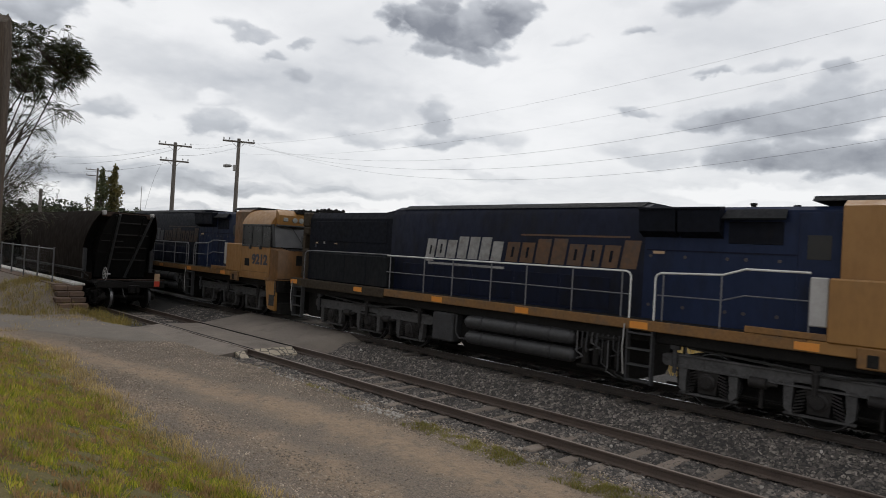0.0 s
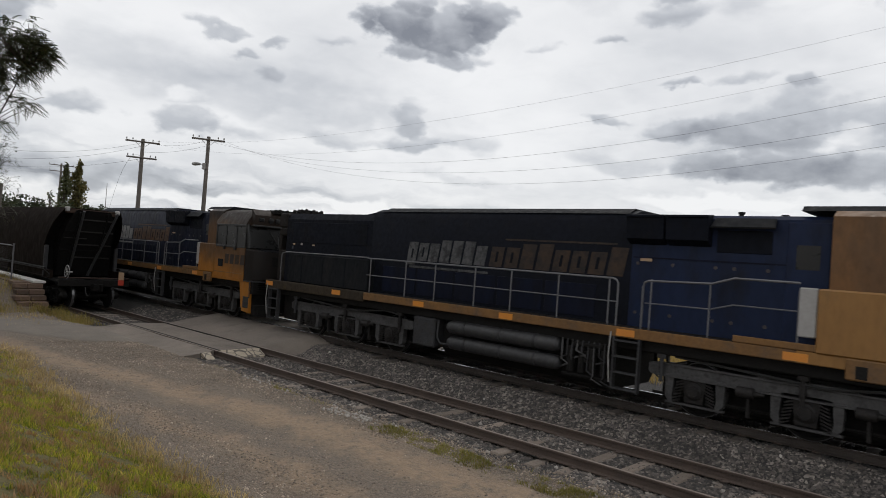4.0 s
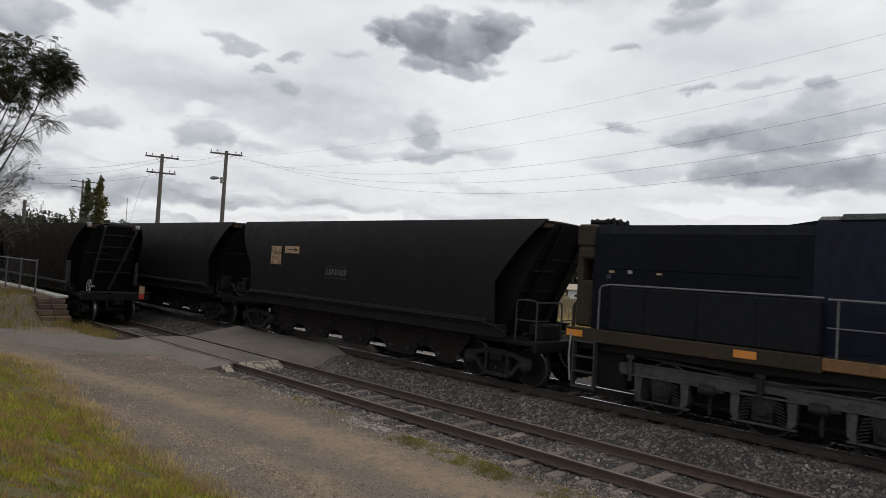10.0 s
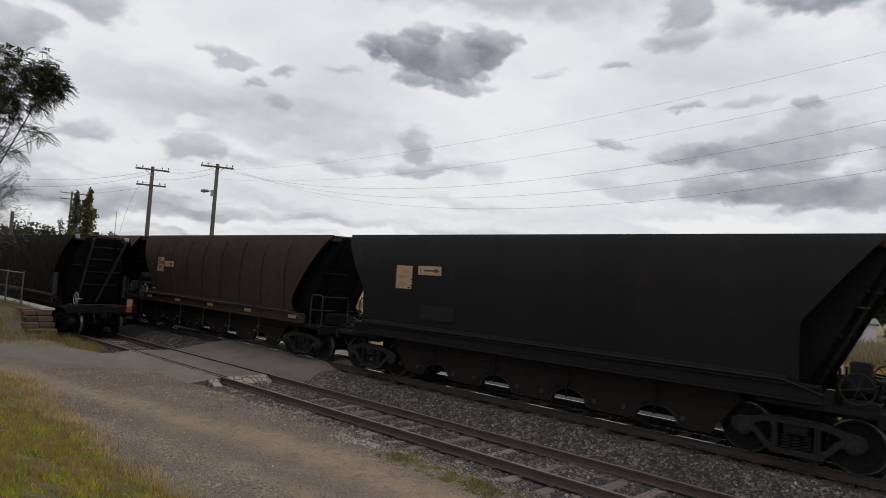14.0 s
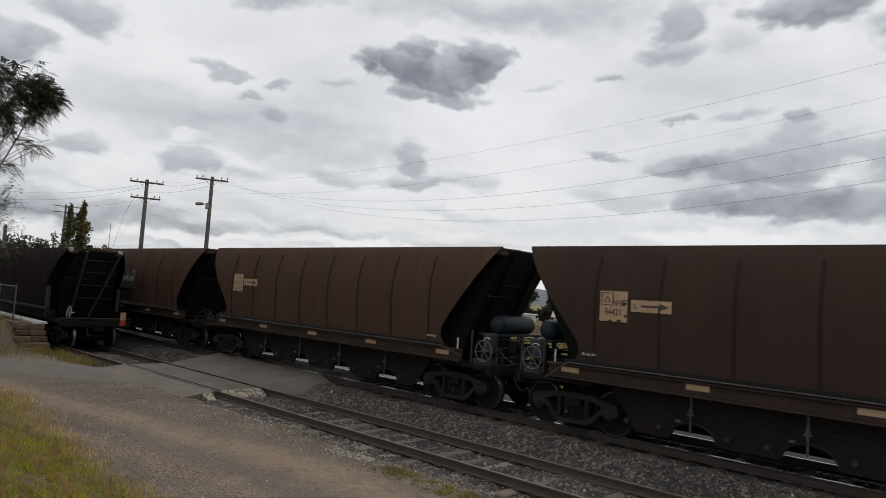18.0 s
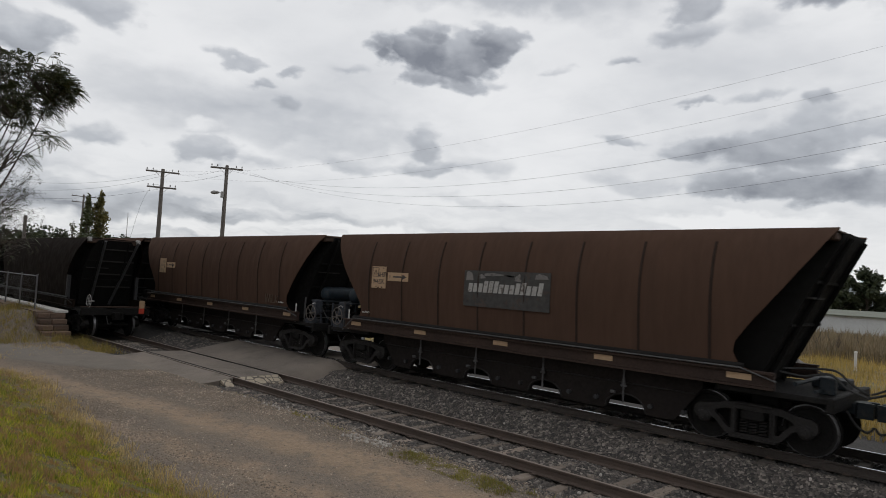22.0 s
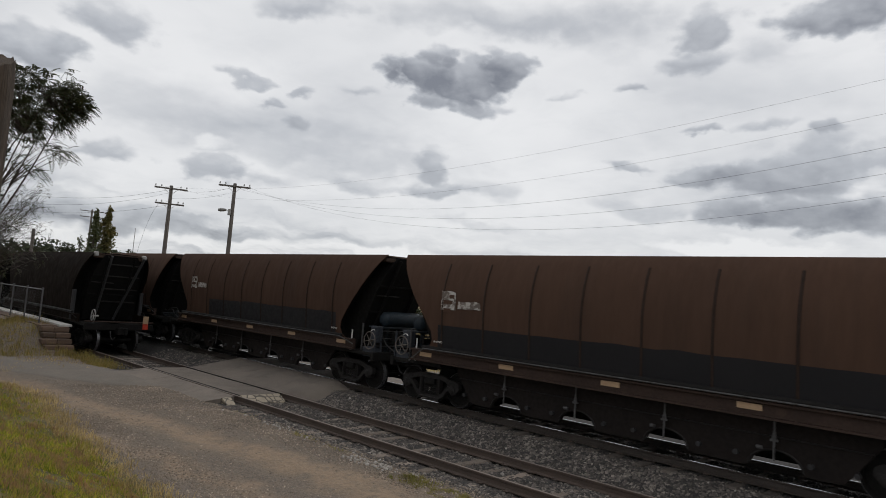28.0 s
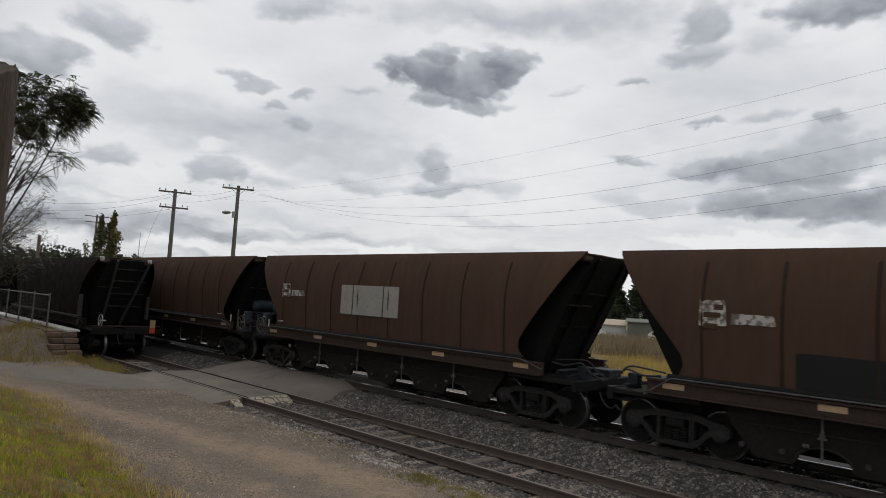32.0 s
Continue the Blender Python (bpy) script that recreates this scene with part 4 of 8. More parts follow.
stones("lane_gravel", [(-22, -4, 4.5, 8.9, 9000), (-21, -13.5, 5.2, 8.9, 13000), (-16, -4, 7.7, 9.1, 12000), (-16, -6, 4.4, 5.6, 4000)], 5, M["pebble"], "small loose stones on the dirt track", (0.007, 0.026), -0.003, off_track)
stones("stone_scraps", [(-16, 0, 8.2, 9.4, 50), (-16, 2, 9.6, 12.6, 40), (-10.4, -9.1, 8.1, 8.55, 70), (-14.3, -13.2, 8.55, 8.9, 15)], 8, M["scrap"], "pale stone scraps beside the rails", (0.02, 0.05), 0.01)
stones("oily_ballast", [(-16.8, 5.5, 12.9, 15.5, 14000), (-29, -23.6, 13.1, 15.0, 3000)], 4, M["oily_ballast"], "main line ballast with the train's shade in its colour")


# ---- rolling stock: common gear ----
def wheelset(x, r, parent, label):
    """Two flanged wheels on an axle; it turns about its own middle."""
    m = Mesh()
    for s in (-1, 1):
        y = s * 0.755
        m.turn([(y - s * 0.075, r + 0.028), (y - s * 0.045, r + 0.028), (y - s * 0.035, r), (y + s * 0.065, r - 0.006), (y + s * 0.066, r - 0.07), (y + s * 0.03, r - 0.10),
                (y + s * 0.015, 0.17), (y + s * 0.07, 0.13), (y + s * 0.075, 0.07)], (0, 0, 0), 32)
    m.turn([(-1.02, 0.06), (-0.8, 0.075), (0.8, 0.075), (1.02, 0.06)], (0, 0, 0), 12)
    ob = part("wheelset", m, "grime", parent, label)
    for s in (-1, 1):
        y = s * 0.755
        n, v, f = 32, [], []
        for a, q in ((y - s * 0.03, r + 0.002), (y - s * 0.028, r + 0.004), (y + s * 0.064, r - 0.002), (y + s * 0.0675, r - 0.018)):
            v += [(q * math.cos(2 * math.pi * k / n), a, q * math.sin(2 * math.pi * k / n)) for k in range(n)]
        for i in range(3):
            f += [(i * n + k, i * n + (k + 1) % n, i * n + n + (k + 1) % n, i * n + n + k) for k in range(n)]
        part("tread", Mesh().add(v, f), "rim_worn", ob, "rubbed wheel tread and rim")
    ob.location = (x, 0, r)
    return ob


def coil(m, x, y, z0, z1, r, turns=5, wire=0.017):
    n = turns * 9
    m.pipe([(x + r * math.cos(i * 0.698), y + r * math.sin(i * 0.698), z0 + (z1 - z0) * i / n) for i in range(n + 1)], wire, 5)


def freight_bogie(xc, parent):
    """Three-piece bogie about xc: frames, springs, bearings, bolster, wheels."""
    hb = 0.885
    for s in (-1, 1):
        y0, y1 = s * 0.93, s * 1.07
        outer = [(-1.09, 0.50), (-1.07, 0.63), (-0.98, 0.69), (-0.76, 0.71), (-0.46, 0.79), (0.46, 0.79), (0.76, 0.71), (0.98, 0.69), (1.07, 0.63), (1.09, 0.50), (1.03, 0.42), (0.96, 0.46),
                 (0.80, 0.46), (0.68, 0.42), (0.50, 0.22), (0.36, 0.15), (-0.36, 0.15), (-0.50, 0.22), (-0.68, 0.42), (-0.80, 0.46), (-0.96, 0.46), (-1.03, 0.42)]
        tri = [(0.385, 0.67), (0.52, 0.655), (0.67, 0.60), (0.70, 0.55), (0.62, 0.50), (0.46, 0.32), (0.385, 0.30)]
        win = [(-0.29, 0.68), (0.29, 0.68), (0.29, 0.24), (-0.29, 0.24)]
        fr = Mesh().ringslab([(x + xc, z) for x, z in outer], [[(x + xc, z) for x, z in tri], [(-x + xc, z) for x, z in tri][::-1], [(x + xc, z) for x, z in win]], y0, y1)
        for x0, x1, z0, z1 in ((-0.34, 0.34, 0.765, 0.81), (-0.40, 0.40, 0.14, 0.185), (-0.335, -0.30, 0.24, 0.70), (0.30, 0.335, 0.24, 0.70)):
            fr.box(xc + x0, xc + x1, min(y0, y1 + s * 0.035), max(y0, y1 + s * 0.035), z0, z1, 0.01)
        sf = part("side_frame", fr, "frame_dark", parent, "cast steel bogie side frame")
        for k in (-0.17, 0.0, 0.17):
            sp = Mesh()
            coil(sp, xc + k, s * 1.0, 0.24, 0.50, 0.062)
            part("spring", sp, "frame_dark", sf)
        for k in (-1, 1):
            b = Mesh().turn([(s * 0.90, 0.13), (s * 1.07, 0.135), (s * 1.09, 0.105), (s * 1.12, 0.10), (s * 1.135, 0.06)], (xc + k * hb, 0, 0.46), 16)
            b.box(xc + k * hb - 0.14, xc + k * hb + 0.14, s * 0.94 if s > 0 else s * 1.06, s * 1.06 if s > 0 else s * 0.94, 0.56, 0.64, 0.01)
            b.turn([(s * 1.13, 0.06), (s * 1.15, 0.055), (s * 1.152, 0.02)], (xc + k * hb, 0, 0.46), 10)
            part("bearing_box", b, "frame_dark", sf, "greasy bearing cap")
    part("bolster", Mesh().box(xc - 0.2, xc + 0.2, -1.12, 1.12, 0.50, 0.68, 0.03).box(xc - 0.26, xc + 0.26, -0.4, 0.4, 0.66, 0.95, 0.03), "grime", parent)
    # Added block, no real part: keeps the gap between the wheels dark.
    part("bogie_centre", Mesh().box(xc - 0.42, xc + 0.42, -0.62, 0.62, 0.24, 0.60, 0.04), "grime", parent)
    m = Mesh()
    for k in (-1, 1):
        m.box(xc + k * 0.42 - 0.05, xc + k * 0.42 + 0.05, -0.85, 0.85, 0.36, 0.46, 0.015)
        for s in (-0.755, 0.755):
            m.box(xc + k * 0.42 - 0.04 + k * -0.02, xc + k * 0.46, s - 0.05, s + 0.05, 0.30, 0.54, 0.012)
    part("brake_beam", m, "grime", parent)
    for k in (-1, 1):
        wheelset(xc + k * hb, 0.46, parent, "grimy freight wheelset with bright tread")


def handwheel(parent, x, y, z, r, mat, spokes=6):
    m = Mesh()
    n = 28
    m.pipe([(x + r * math.cos(2 * math.pi * i / n), y, z + r * math.sin(2 * math.pi * i / n)) for i in range(n + 1)], 0.015, 6)
    for i in range(spokes):
        a = 2 * math.pi * i / spokes + 0.2
        m.rod((x, y, z), (x + r * math.cos(a), y, z + r * math.sin(a)), 0.010, 6)
    m.rod((x, y - 0.03, z), (x, y + 0.2, z), 0.03, 8)
    return part("handwheel", m, mat, parent, "spoked handbrake wheel")


def coupler(parent, x, d, mat="grime"):
    """Automatic coupler head at x, pointing along d."""
    m = Mesh().box(min(x - d * 0.9, x - d * 0.25), max(x - d * 0.9, x - d * 0.25), -0.08, 0.08, 0.76, 0.96, 0.02)
    pts = [(0.0, -0.16), (-0.25, -0.18), (-0.30, -0.07), (-0.30, 0.07), (-0.25, 0.18), (0.02, 0.20), (0.05, 0.10), (-0.08, 0.06), (-0.08, -0.04), (0.0, -0.06)]
    m.slab([(x + d * p[0], p[1] * d) for p in pts], 0.72, 1.0, "z")
    return part("coupler", m, mat, parent, "knuckle coupler")


def hose(parent, pts, r=0.022):
    P = [Vector(p) for p in pts]
    fine = []
    for i in range(len(P) - 1):
        a, b, c, d = P[max(i - 1, 0)], P[i], P[i + 1], P[min(i + 2, len(P) - 1)]
        for k in range(6):
            t = k / 6
            fine.append(0.5 * ((2 * b) + (c - a) * t + (2 * a - 5 * b + 4 * c - d) * t * t + (3 * b - a - 3 * c + d) * t ** 3))
    fine.append(P[-1])
    return part("air_hose", Mesh().pipe(fine, r, 7), "rubber", parent, "black rubber air hose")


# ---- hopper wagons ----
# half profile of the body: half width, height
SIDE = [(1.36, 1.44), (1.375, 1.60), (1.41, 2.0), (1.44, 2.40), (1.45, 2.70), (1.435, 3.00), (1.39, 3.28), (1.32, 3.55), (1.22, 3.80), (1.12, 3.97), (1.04, 4.06)]


def end_line(kind, z):
    """Reach of the body along the wagon at height z."""
    if kind == "dark":
        pts = [(1.44, 5.26), (2.44, 5.22), (4.05, 6.34)]
    elif kind == "black":
        pts = [(1.44, 5.80), (2.48, 5.80), (4.05, 7.00)]
    else:
        pts = [(1.44, 5.72), (1.55, 5.52), (1.75, 5.42), (1.95, 5.46), (2.3, 5.72), (2.93, 6.24), (3.55, 6.70), (4.05, 7.03)]
    return float(np.interp(z, [p[0] for p in pts], [p[1] for p in pts]))


def hopper_body(kind, inner=False):
    zs = sorted({1.44, 1.5, 1.55, 1.65, 1.75, 1.85, 1.95, 2.1, 2.3, 2.4, 2.48, 2.7, 2.93, 3.0, 3.28, 3.55, 3.8, 3.97, 4.06})
    hw = np.interp(zs, [p[1] for p in SIDE], [p[0] for p in SIDE])
    xe = [end_line(kind, z) for z in zs]
    m, n = Mesh(), len(zs)
    xs = [-1.0, -0.6, -0.2, 0.2, 0.6, 1.0]
    # one sheet round the body: up one side, over the roof, down the other
    ring = [(-w, z, e) for w, z, e in zip(hw, zs, xe)] + [(-0.80, 4.058, xe[-1] - 0.30), (0.0, 4.078, xe[-1] - 0.34), (0.80, 4.058, xe[-1] - 0.30)] + [(w, z, e) for w, z, e in zip(hw, zs, xe)][::-1]
    gap = 0.036 if inner else 0.03
    inn = [(y * (1 - gap / max(abs(y), 0.3)) if abs(y) > 0.5 else y, z - (gap if z > 3.9 else 0.0), e - (0.012 if inner else 0.004)) for y, z, e in ring]
    k = len(ring)
    if inner:
        m.v = [(c * e, y, z) for y, z, e in inn for c in xs]
        m.f = [(i * 6 + j, i * 6 + j + 6, i * 6 + j + 7, i * 6 + j + 1) for i in range(k - 1) for j in range(5)]
        return m
    for loop, flip in ((ring, False), (inn, True)):
        f = [(i * 6 + j, i * 6 + j + 1, i * 6 + j + 7, i * 6 + j + 6) for i in range(k - 1) for j in range(5)]
        m.v += [(c * e, y, z) for y, z, e in loop for c in xs]
        o = 0 if not flip else k * 6
        m.f += [tuple(q + o for q in (g[::-1] if flip else g)) for g in f]
    for j in (0, 5):
        m.f += [(i * 6 + j, (i + 1) * 6 + j, k * 6 + (i + 1) * 6 + j, k * 6 + i * 6 + j) for i in range(k - 1)]
    return m


def end_x(z, kind=""):
    """Where the sloping end sheet lies at height z."""
    return 5.82 + (z - 1.44) * 0.50 - (0.66 if kind == "dark" else 0.0)


def hopper_end(kind, d):
    """Sloping end sheet standing out past the side sheets, with its cheeks."""
    zs = [1.2, 1.44, 1.75, 1.95, 2.3, 2.48, 2.93, 3.28, 3.55, 3.8, 3.98]
    m = Mesh()
    row = []
    for z in zs:
        w = float(np.interp(z, [p[1] for p in SIDE], [p[0] for p in SIDE])) - 0.04
        wi = w - 0.42
        a, b = d * end_x(z, kind), d * (end_line(kind, max(z, 1.44)) - 0.42)
        row.append(((b, -w), (b, -wi), (a, -wi), (a, wi), (b, wi), (b, w), z))
    n = len(row)
    v = [(*r[k], r[6]) for k in range(6) for r in row]
    m.add(v, [(k * n + i, k * n + i + 1, k * n + n + i + 1, k * n + n + i) for k in range(5) for i in range(n - 1)])
    return m


def hopper(name, kind, label, right, left, text="", arrow="", plate="cream", spot=None, group="wagons of the moving grain train"):
    """A grain hopper wagon; right and left name the gear on its two ends."""
    w = thing(name, pose(*(spot or (0, YM, ZM))), label, "hopper wagon", group)
    paint = {"black": "hopper_black", "brown": "hopper_brown", "dark": "hopper_dark", "soot": "hopper_soot"}[kind]
    if kind not in CACHE:
        CACHE[kind] = hopper_body(kind).data("body", M[paint])
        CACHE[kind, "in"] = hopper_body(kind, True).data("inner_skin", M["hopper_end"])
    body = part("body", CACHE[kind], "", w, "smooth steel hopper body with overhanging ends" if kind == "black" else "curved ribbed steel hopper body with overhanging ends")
    part("inner_skin", CACHE[kind, "in"], "", body, "inner face with the body's inner shade in its colour")
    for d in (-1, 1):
        es = part("end_sheet", hopper_end(kind, d), "hopper_end", w, "sloping end sheet with the overhang's shade in its colour")
        for z in (2.3, 3.1):
            wd = float(np.interp(z, [p[1] for p in SIDE], [p[0] for p in SIDE])) - 0.06
            x = d * end_x(z, kind)
            wd -= 0.42
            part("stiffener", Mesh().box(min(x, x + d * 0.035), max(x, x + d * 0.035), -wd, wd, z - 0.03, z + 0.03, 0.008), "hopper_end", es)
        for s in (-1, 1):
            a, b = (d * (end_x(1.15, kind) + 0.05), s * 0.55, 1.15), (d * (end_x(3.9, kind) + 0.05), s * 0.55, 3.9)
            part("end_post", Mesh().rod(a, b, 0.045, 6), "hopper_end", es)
        tip = end_line(kind, 4.05)
        part("top_beam", Mesh().box(min(d * (tip - 0.30), d * (tip - 0.06)), max(d * (tip - 0.30), d * (tip - 0.06)), -1.04, 1.04, 3.84, 3.99, 0.03).box(min(d * (tip - 0.34), d * (tip - 0.03)), max(d * (tip - 0.34), d * (tip - 0.03)), -1.02, 1.02, 3.99, 4.02, 0.008), "beam_rust", w, "rusty beam across the end of the roof")
        x = d * (end_x(2.8, kind) + 0.01)
        part("end_angle", Mesh().box(min(x, x + d * 0.08), max(x, x + d * 0.08), -0.92, -0.05, 2.79, 2.83, 0.006), "rib_grey", es, "short grey angle on the end sheet")
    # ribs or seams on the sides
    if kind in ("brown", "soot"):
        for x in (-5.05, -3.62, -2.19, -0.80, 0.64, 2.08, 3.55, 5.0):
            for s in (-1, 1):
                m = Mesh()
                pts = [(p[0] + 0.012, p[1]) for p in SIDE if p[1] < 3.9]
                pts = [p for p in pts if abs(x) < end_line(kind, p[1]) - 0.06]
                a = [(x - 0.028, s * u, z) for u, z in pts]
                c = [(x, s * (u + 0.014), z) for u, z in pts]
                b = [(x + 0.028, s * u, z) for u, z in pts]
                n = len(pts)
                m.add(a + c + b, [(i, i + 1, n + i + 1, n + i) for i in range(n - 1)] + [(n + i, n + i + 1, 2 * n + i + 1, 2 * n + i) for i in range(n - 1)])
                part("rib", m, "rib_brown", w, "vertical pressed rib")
    else:
        for x in (-3.0, 0.0, 3.0):
            for s in (-1, 1):
                part("seam", Mesh().box(x - 0.01, x + 0.01, s * 1.445 - 0.004, s * 1.445 + 0.004, 2.3, 2.9), paint, w)
    # sills, ledge, grab rail
    sill_mat = "sill_brown" if kind in ("brown", "soot") else paint
    for s in (-1, 1):
        m = Mesh().slab([(s * 1.30, 1.14), (s * 1.47, 1.14), (s * 1.47, 1.18), (s * 1.40, 1.19), (s * 1.40, 1.40), (s * 1.48, 1.41), (s * 1.48, 1.45), (s * 1.30, 1.45)], -6.15, 6.15, "x")
        sl = part("side_sill", m, sill_mat, w, "pressed side sill")
        # The shadow line above the sill is put into the ledge's dark colour.
        part("ledge", Mesh().slab([(s * 1.44, 1.47), (s * 1.50, 1.47), (s * 1.50, 1.53), (s * 1.44, 1.57)], -5.7, 5.65, "x"), "grime", sl)
        # The pipe's highlight is put into its colour, paler than the wagon.
        part("pipe", Mesh().pipe([(-6.2, s * 1.44, 1.10), (-5.6, s * 1.52, 1.49), (5.6, s * 1.52, 1.49), (6.2, s * 1.44, 1.3)], 0.016, 6), "latch_grey" if kind in ("brown", "soot") else "rib_grey", sl, "thin sill pipe with its highlight in the colour")
        if kind in ("brown", "soot"):
            for x in (-5.6, -2.83, -0.03, 2.77, 5.55):
                part("reflector", Mesh().box(x - 0.22, x + 0.22, s * 1.405 - 0.006, s * 1.405 + 0.006, 1.27, 1.38), "cream", sl, "faded cream reflector strip")
    # discharge chutes with arches between them
    arches = (-3.05, -1.02, 1.06, 3.12)
    line = [(-4.75, 1.16), (-4.75, 0.95), (-4.3, 0.36), (-4.2, 0.24), (-3.7, 0.21)]
    for c in arches:
        line += [(c - 0.50, 0.23)] + [(c - 0.44 * math.cos(a), 0.27 + 0.29 * math.sin(a)) for a in np.linspace(0.1, math.pi - 0.1, 9)] + [(c + 0.50, 0.23)]
    line += [(3.8, 0.21), (4.2, 0.24), (4.3, 0.36), (4.75, 0.95), (4.75, 1.16)]
    for s in (-1, 1):
        part("chute_side", Mesh().slab(line, s * 1.02, s * 0.94), "under_brown", w, "scalloped lower hopper side")
        part("chute_flange", Mesh().box(-4.62, 4.62, min(s * 1.02, s * 1.06), max(s * 1.02, s * 1.06), 0.80, 0.825, 0.006), "frame_dark", w, "flange along the lower side")
        for c in arches:
            rim = [(c - 0.46 * math.cos(a), s * 1.03, 0.27 + 0.31 * math.sin(a)) for a in np.linspace(0.0, math.pi, 13)]
            part("arch_rim", Mesh().pipe(rim, 0.022, 5), "frame_dark", w, "rolled rim of the arch")
    for c in (-4.05, -2.03, 0.02, 2.09, 4.05):
        m = Mesh()
        m.add([(c - 0.65, -0.93, 1.1), (c + 0.65, -0.93, 1.1), (c + 0.65, 0.93, 1.1), (c - 0.65, 0.93, 1.1), (c - 0.4, -0.6, 0.32), (c + 0.4, -0.6, 0.32), (c + 0.4, 0.6, 0.32), (c - 0.4, 0.6, 0.32)],
              [(0, 1, 5, 4), (1, 2, 6, 5), (2, 3, 7, 6), (3, 0, 4, 7), (4, 5, 6, 7), (0, 3, 2, 1)])
        part("chute", m, "grime", w, "discharge chute")
        for s in (-1, 1):
            for k in (-0.35, 0.35):
                part("hinge_boss", Mesh().rod((c + k, s * 1.0, 0.42), (c + k, s * 1.10, 0.42), 0.05, 8), "grey_grime", w)
    for c in arches:
        for s in (-1, 1):
            m = Mesh()
            m.box(c - 0.018, c + 0.018, s * 1.13 - 0.015, s * 1.13 + 0.015, 0.40, 1.14, 0.005).box(c - 0.07, c + 0.07, s * 1.13 - 0.02, s * 1.13 + 0.02, 0.74, 0.78, 0.006)
            m.slab([(c - 0.045, 0.78), (c + 0.045, 0.78), (c + 0.015, 0.94), (c - 0.015, 0.94)], s * 1.12, s * 1.14)
            m.rod((c - 0.3, s * 1.12, 0.60), (c - 0.2, s * 1.12, 0.60), 0.035, 8)
            part("door_post", m, "latch_grey" if kind in ("brown", "soot") else "grime", w, "pale greyed latch post")
    part("spine_plate", Mesh().slab([(-4.6, 1.15), (-4.4, 0.24), (4.4, 0.24), (4.6, 1.15)], -0.08, 0.08), "grime", w)
    part("centre_sill", Mesh().box(-7.0, 7.0, -0.22, 0.22, 0.82, 1.12, 0.02), "grime", w)
    for d in (-1, 1):
        part("end_deck", Mesh().box(min(d * 5.1, d * 7.05), max(d * 5.1, d * 7.05), -1.32, 1.32, 1.02, 1.12, 0.015).box(min(d * 6.95, d * 7.08), max(d * 6.95, d * 7.08), -1.36, 1.36, 0.88, 1.14, 0.02), "grime", w, "grimy end platform")
        freight_bogie(d * 5.7, w)
        coupler(w, d * 7.42, d, "teal" if (right, left)[d < 0] == "plain" else "grime")
        hose(w, [(d * 7.05, -0.35, 0.85), (d * 7.2, -0.36, 0.62), (d * 7.36, -0.33, 0.52), (d * 7.46, -0.30, 0.62)])
    for d, gear in ((1, right), (-1, left)):
        end_gear(w, d, gear)
    # lettering panel and arrow
    if plate:
        px, pz, ax, az_ = (-4.40, 2.53, -3.55, 2.93) if kind == "black" else (-4.92, 2.44, -4.22, 2.67)
        pw_, aw = 0.62, 0.85
        if plate == "white_torn":
            px, ax, pw_, aw = -5.10, -4.50, 0.52, 0.78
        torn = lambda x0, x1, z0, z1, n: [(x0, z0), *[(x0 + (x1 - x0) * (i + 0.5) / n, z0 + (z1 - z0) * 0.16 * abs(noise.noise((i * 1.7, x0 + len(label), 2.0)))) for i in range(n)], (x1, z0 + 0.02), (x1 - 0.03, z1 - 0.05), *[(x1 - (x1 - x0) * (i + 0.5) / n, z1 - (z1 - z0) * 0.22 * abs(noise.noise((i * 2.1, x1 + len(label), 7.0)))) for i in range(n)], (x0 + 0.01, z1)]
        if plate == "cream":
            nb, ab = Mesh().box(px, px + pw_, -1.464, -1.451, pz, pz + 0.63), Mesh().box(ax, ax + aw, -1.464, -1.451, az_, az_ + 0.24)
        else:
            nb, ab = Mesh().slab(torn(px, px + pw_, pz + 0.12, pz + 0.63, 5), -1.464, -1.451), Mesh().slab(torn(ax, ax + aw, az_ - 0.06, az_ + 0.15, 7), -1.464, -1.451)
        nb = part("number_board", nb, plate, w, "faded cream number board" if plate == "cream" else "torn white number board")
        ab = part("arrow_board", ab, plate, w, "faded cream direction board" if plate == "cream" else "torn white direction board")
        if plate == "cream":
            q = random.Random(int(1000 + 10 * len(label)))
            for k in range(5):
                low = k < 3
                cx_, cz_, rr = px + (q.uniform(0.05, 0.57) if low else q.uniform(0.50, 0.62)), pz + (q.uniform(0.0, 0.07) if low else q.uniform(0.1, 0.6)), q.uniform(0.02, 0.045)
                pts = [(cx_ + rr * q.uniform(0.6, 1.8) * math.cos(a), cz_ + rr * q.uniform(0.4, 1.0) * math.sin(a)) for a in np.linspace(0, 5.5, 8)]
                pts = [(min(max(a, px + 0.002), px + 0.618), min(max(b, pz + 0.002), pz + 0.628)) for a, b in pts]
                part("rust_scuff", Mesh().slab(pts, -1.4652, -1.4645), "beam_rust", nb, "rusty worn patch")
        if text:
            t1, t2 = text
            lettering("lettering", t1, 0.19, "ink", nb, (px + 0.455, -1.467, pz + 0.33), label="stencilled code", squeeze=0.72)
            lettering("lettering", t2, 0.20, "ink", nb, (px + 0.31, -1.467, pz + 0.13), label="stencilled number", squeeze=0.78)
            m = Mesh()
            x0, z0 = px + 0.04, pz + 0.34
            q = [(0, 0), (0.26, 0), (0.26, 0.25), (0, 0.25)]
            for i in range(4):
                a, b = q[i], q[(i + 1) % 4]
                m.rod((x0 + a[0], -1.466, z0 + a[1]), (x0 + b[0], -1.466, z0 + b[1]), 0.011, 4)
            q = [(0.06, 0.06), (0.20, 0.06), (0.13, 0.18)]
            for i in range(3):
                a, b = q[i], q[(i + 1) % 3]
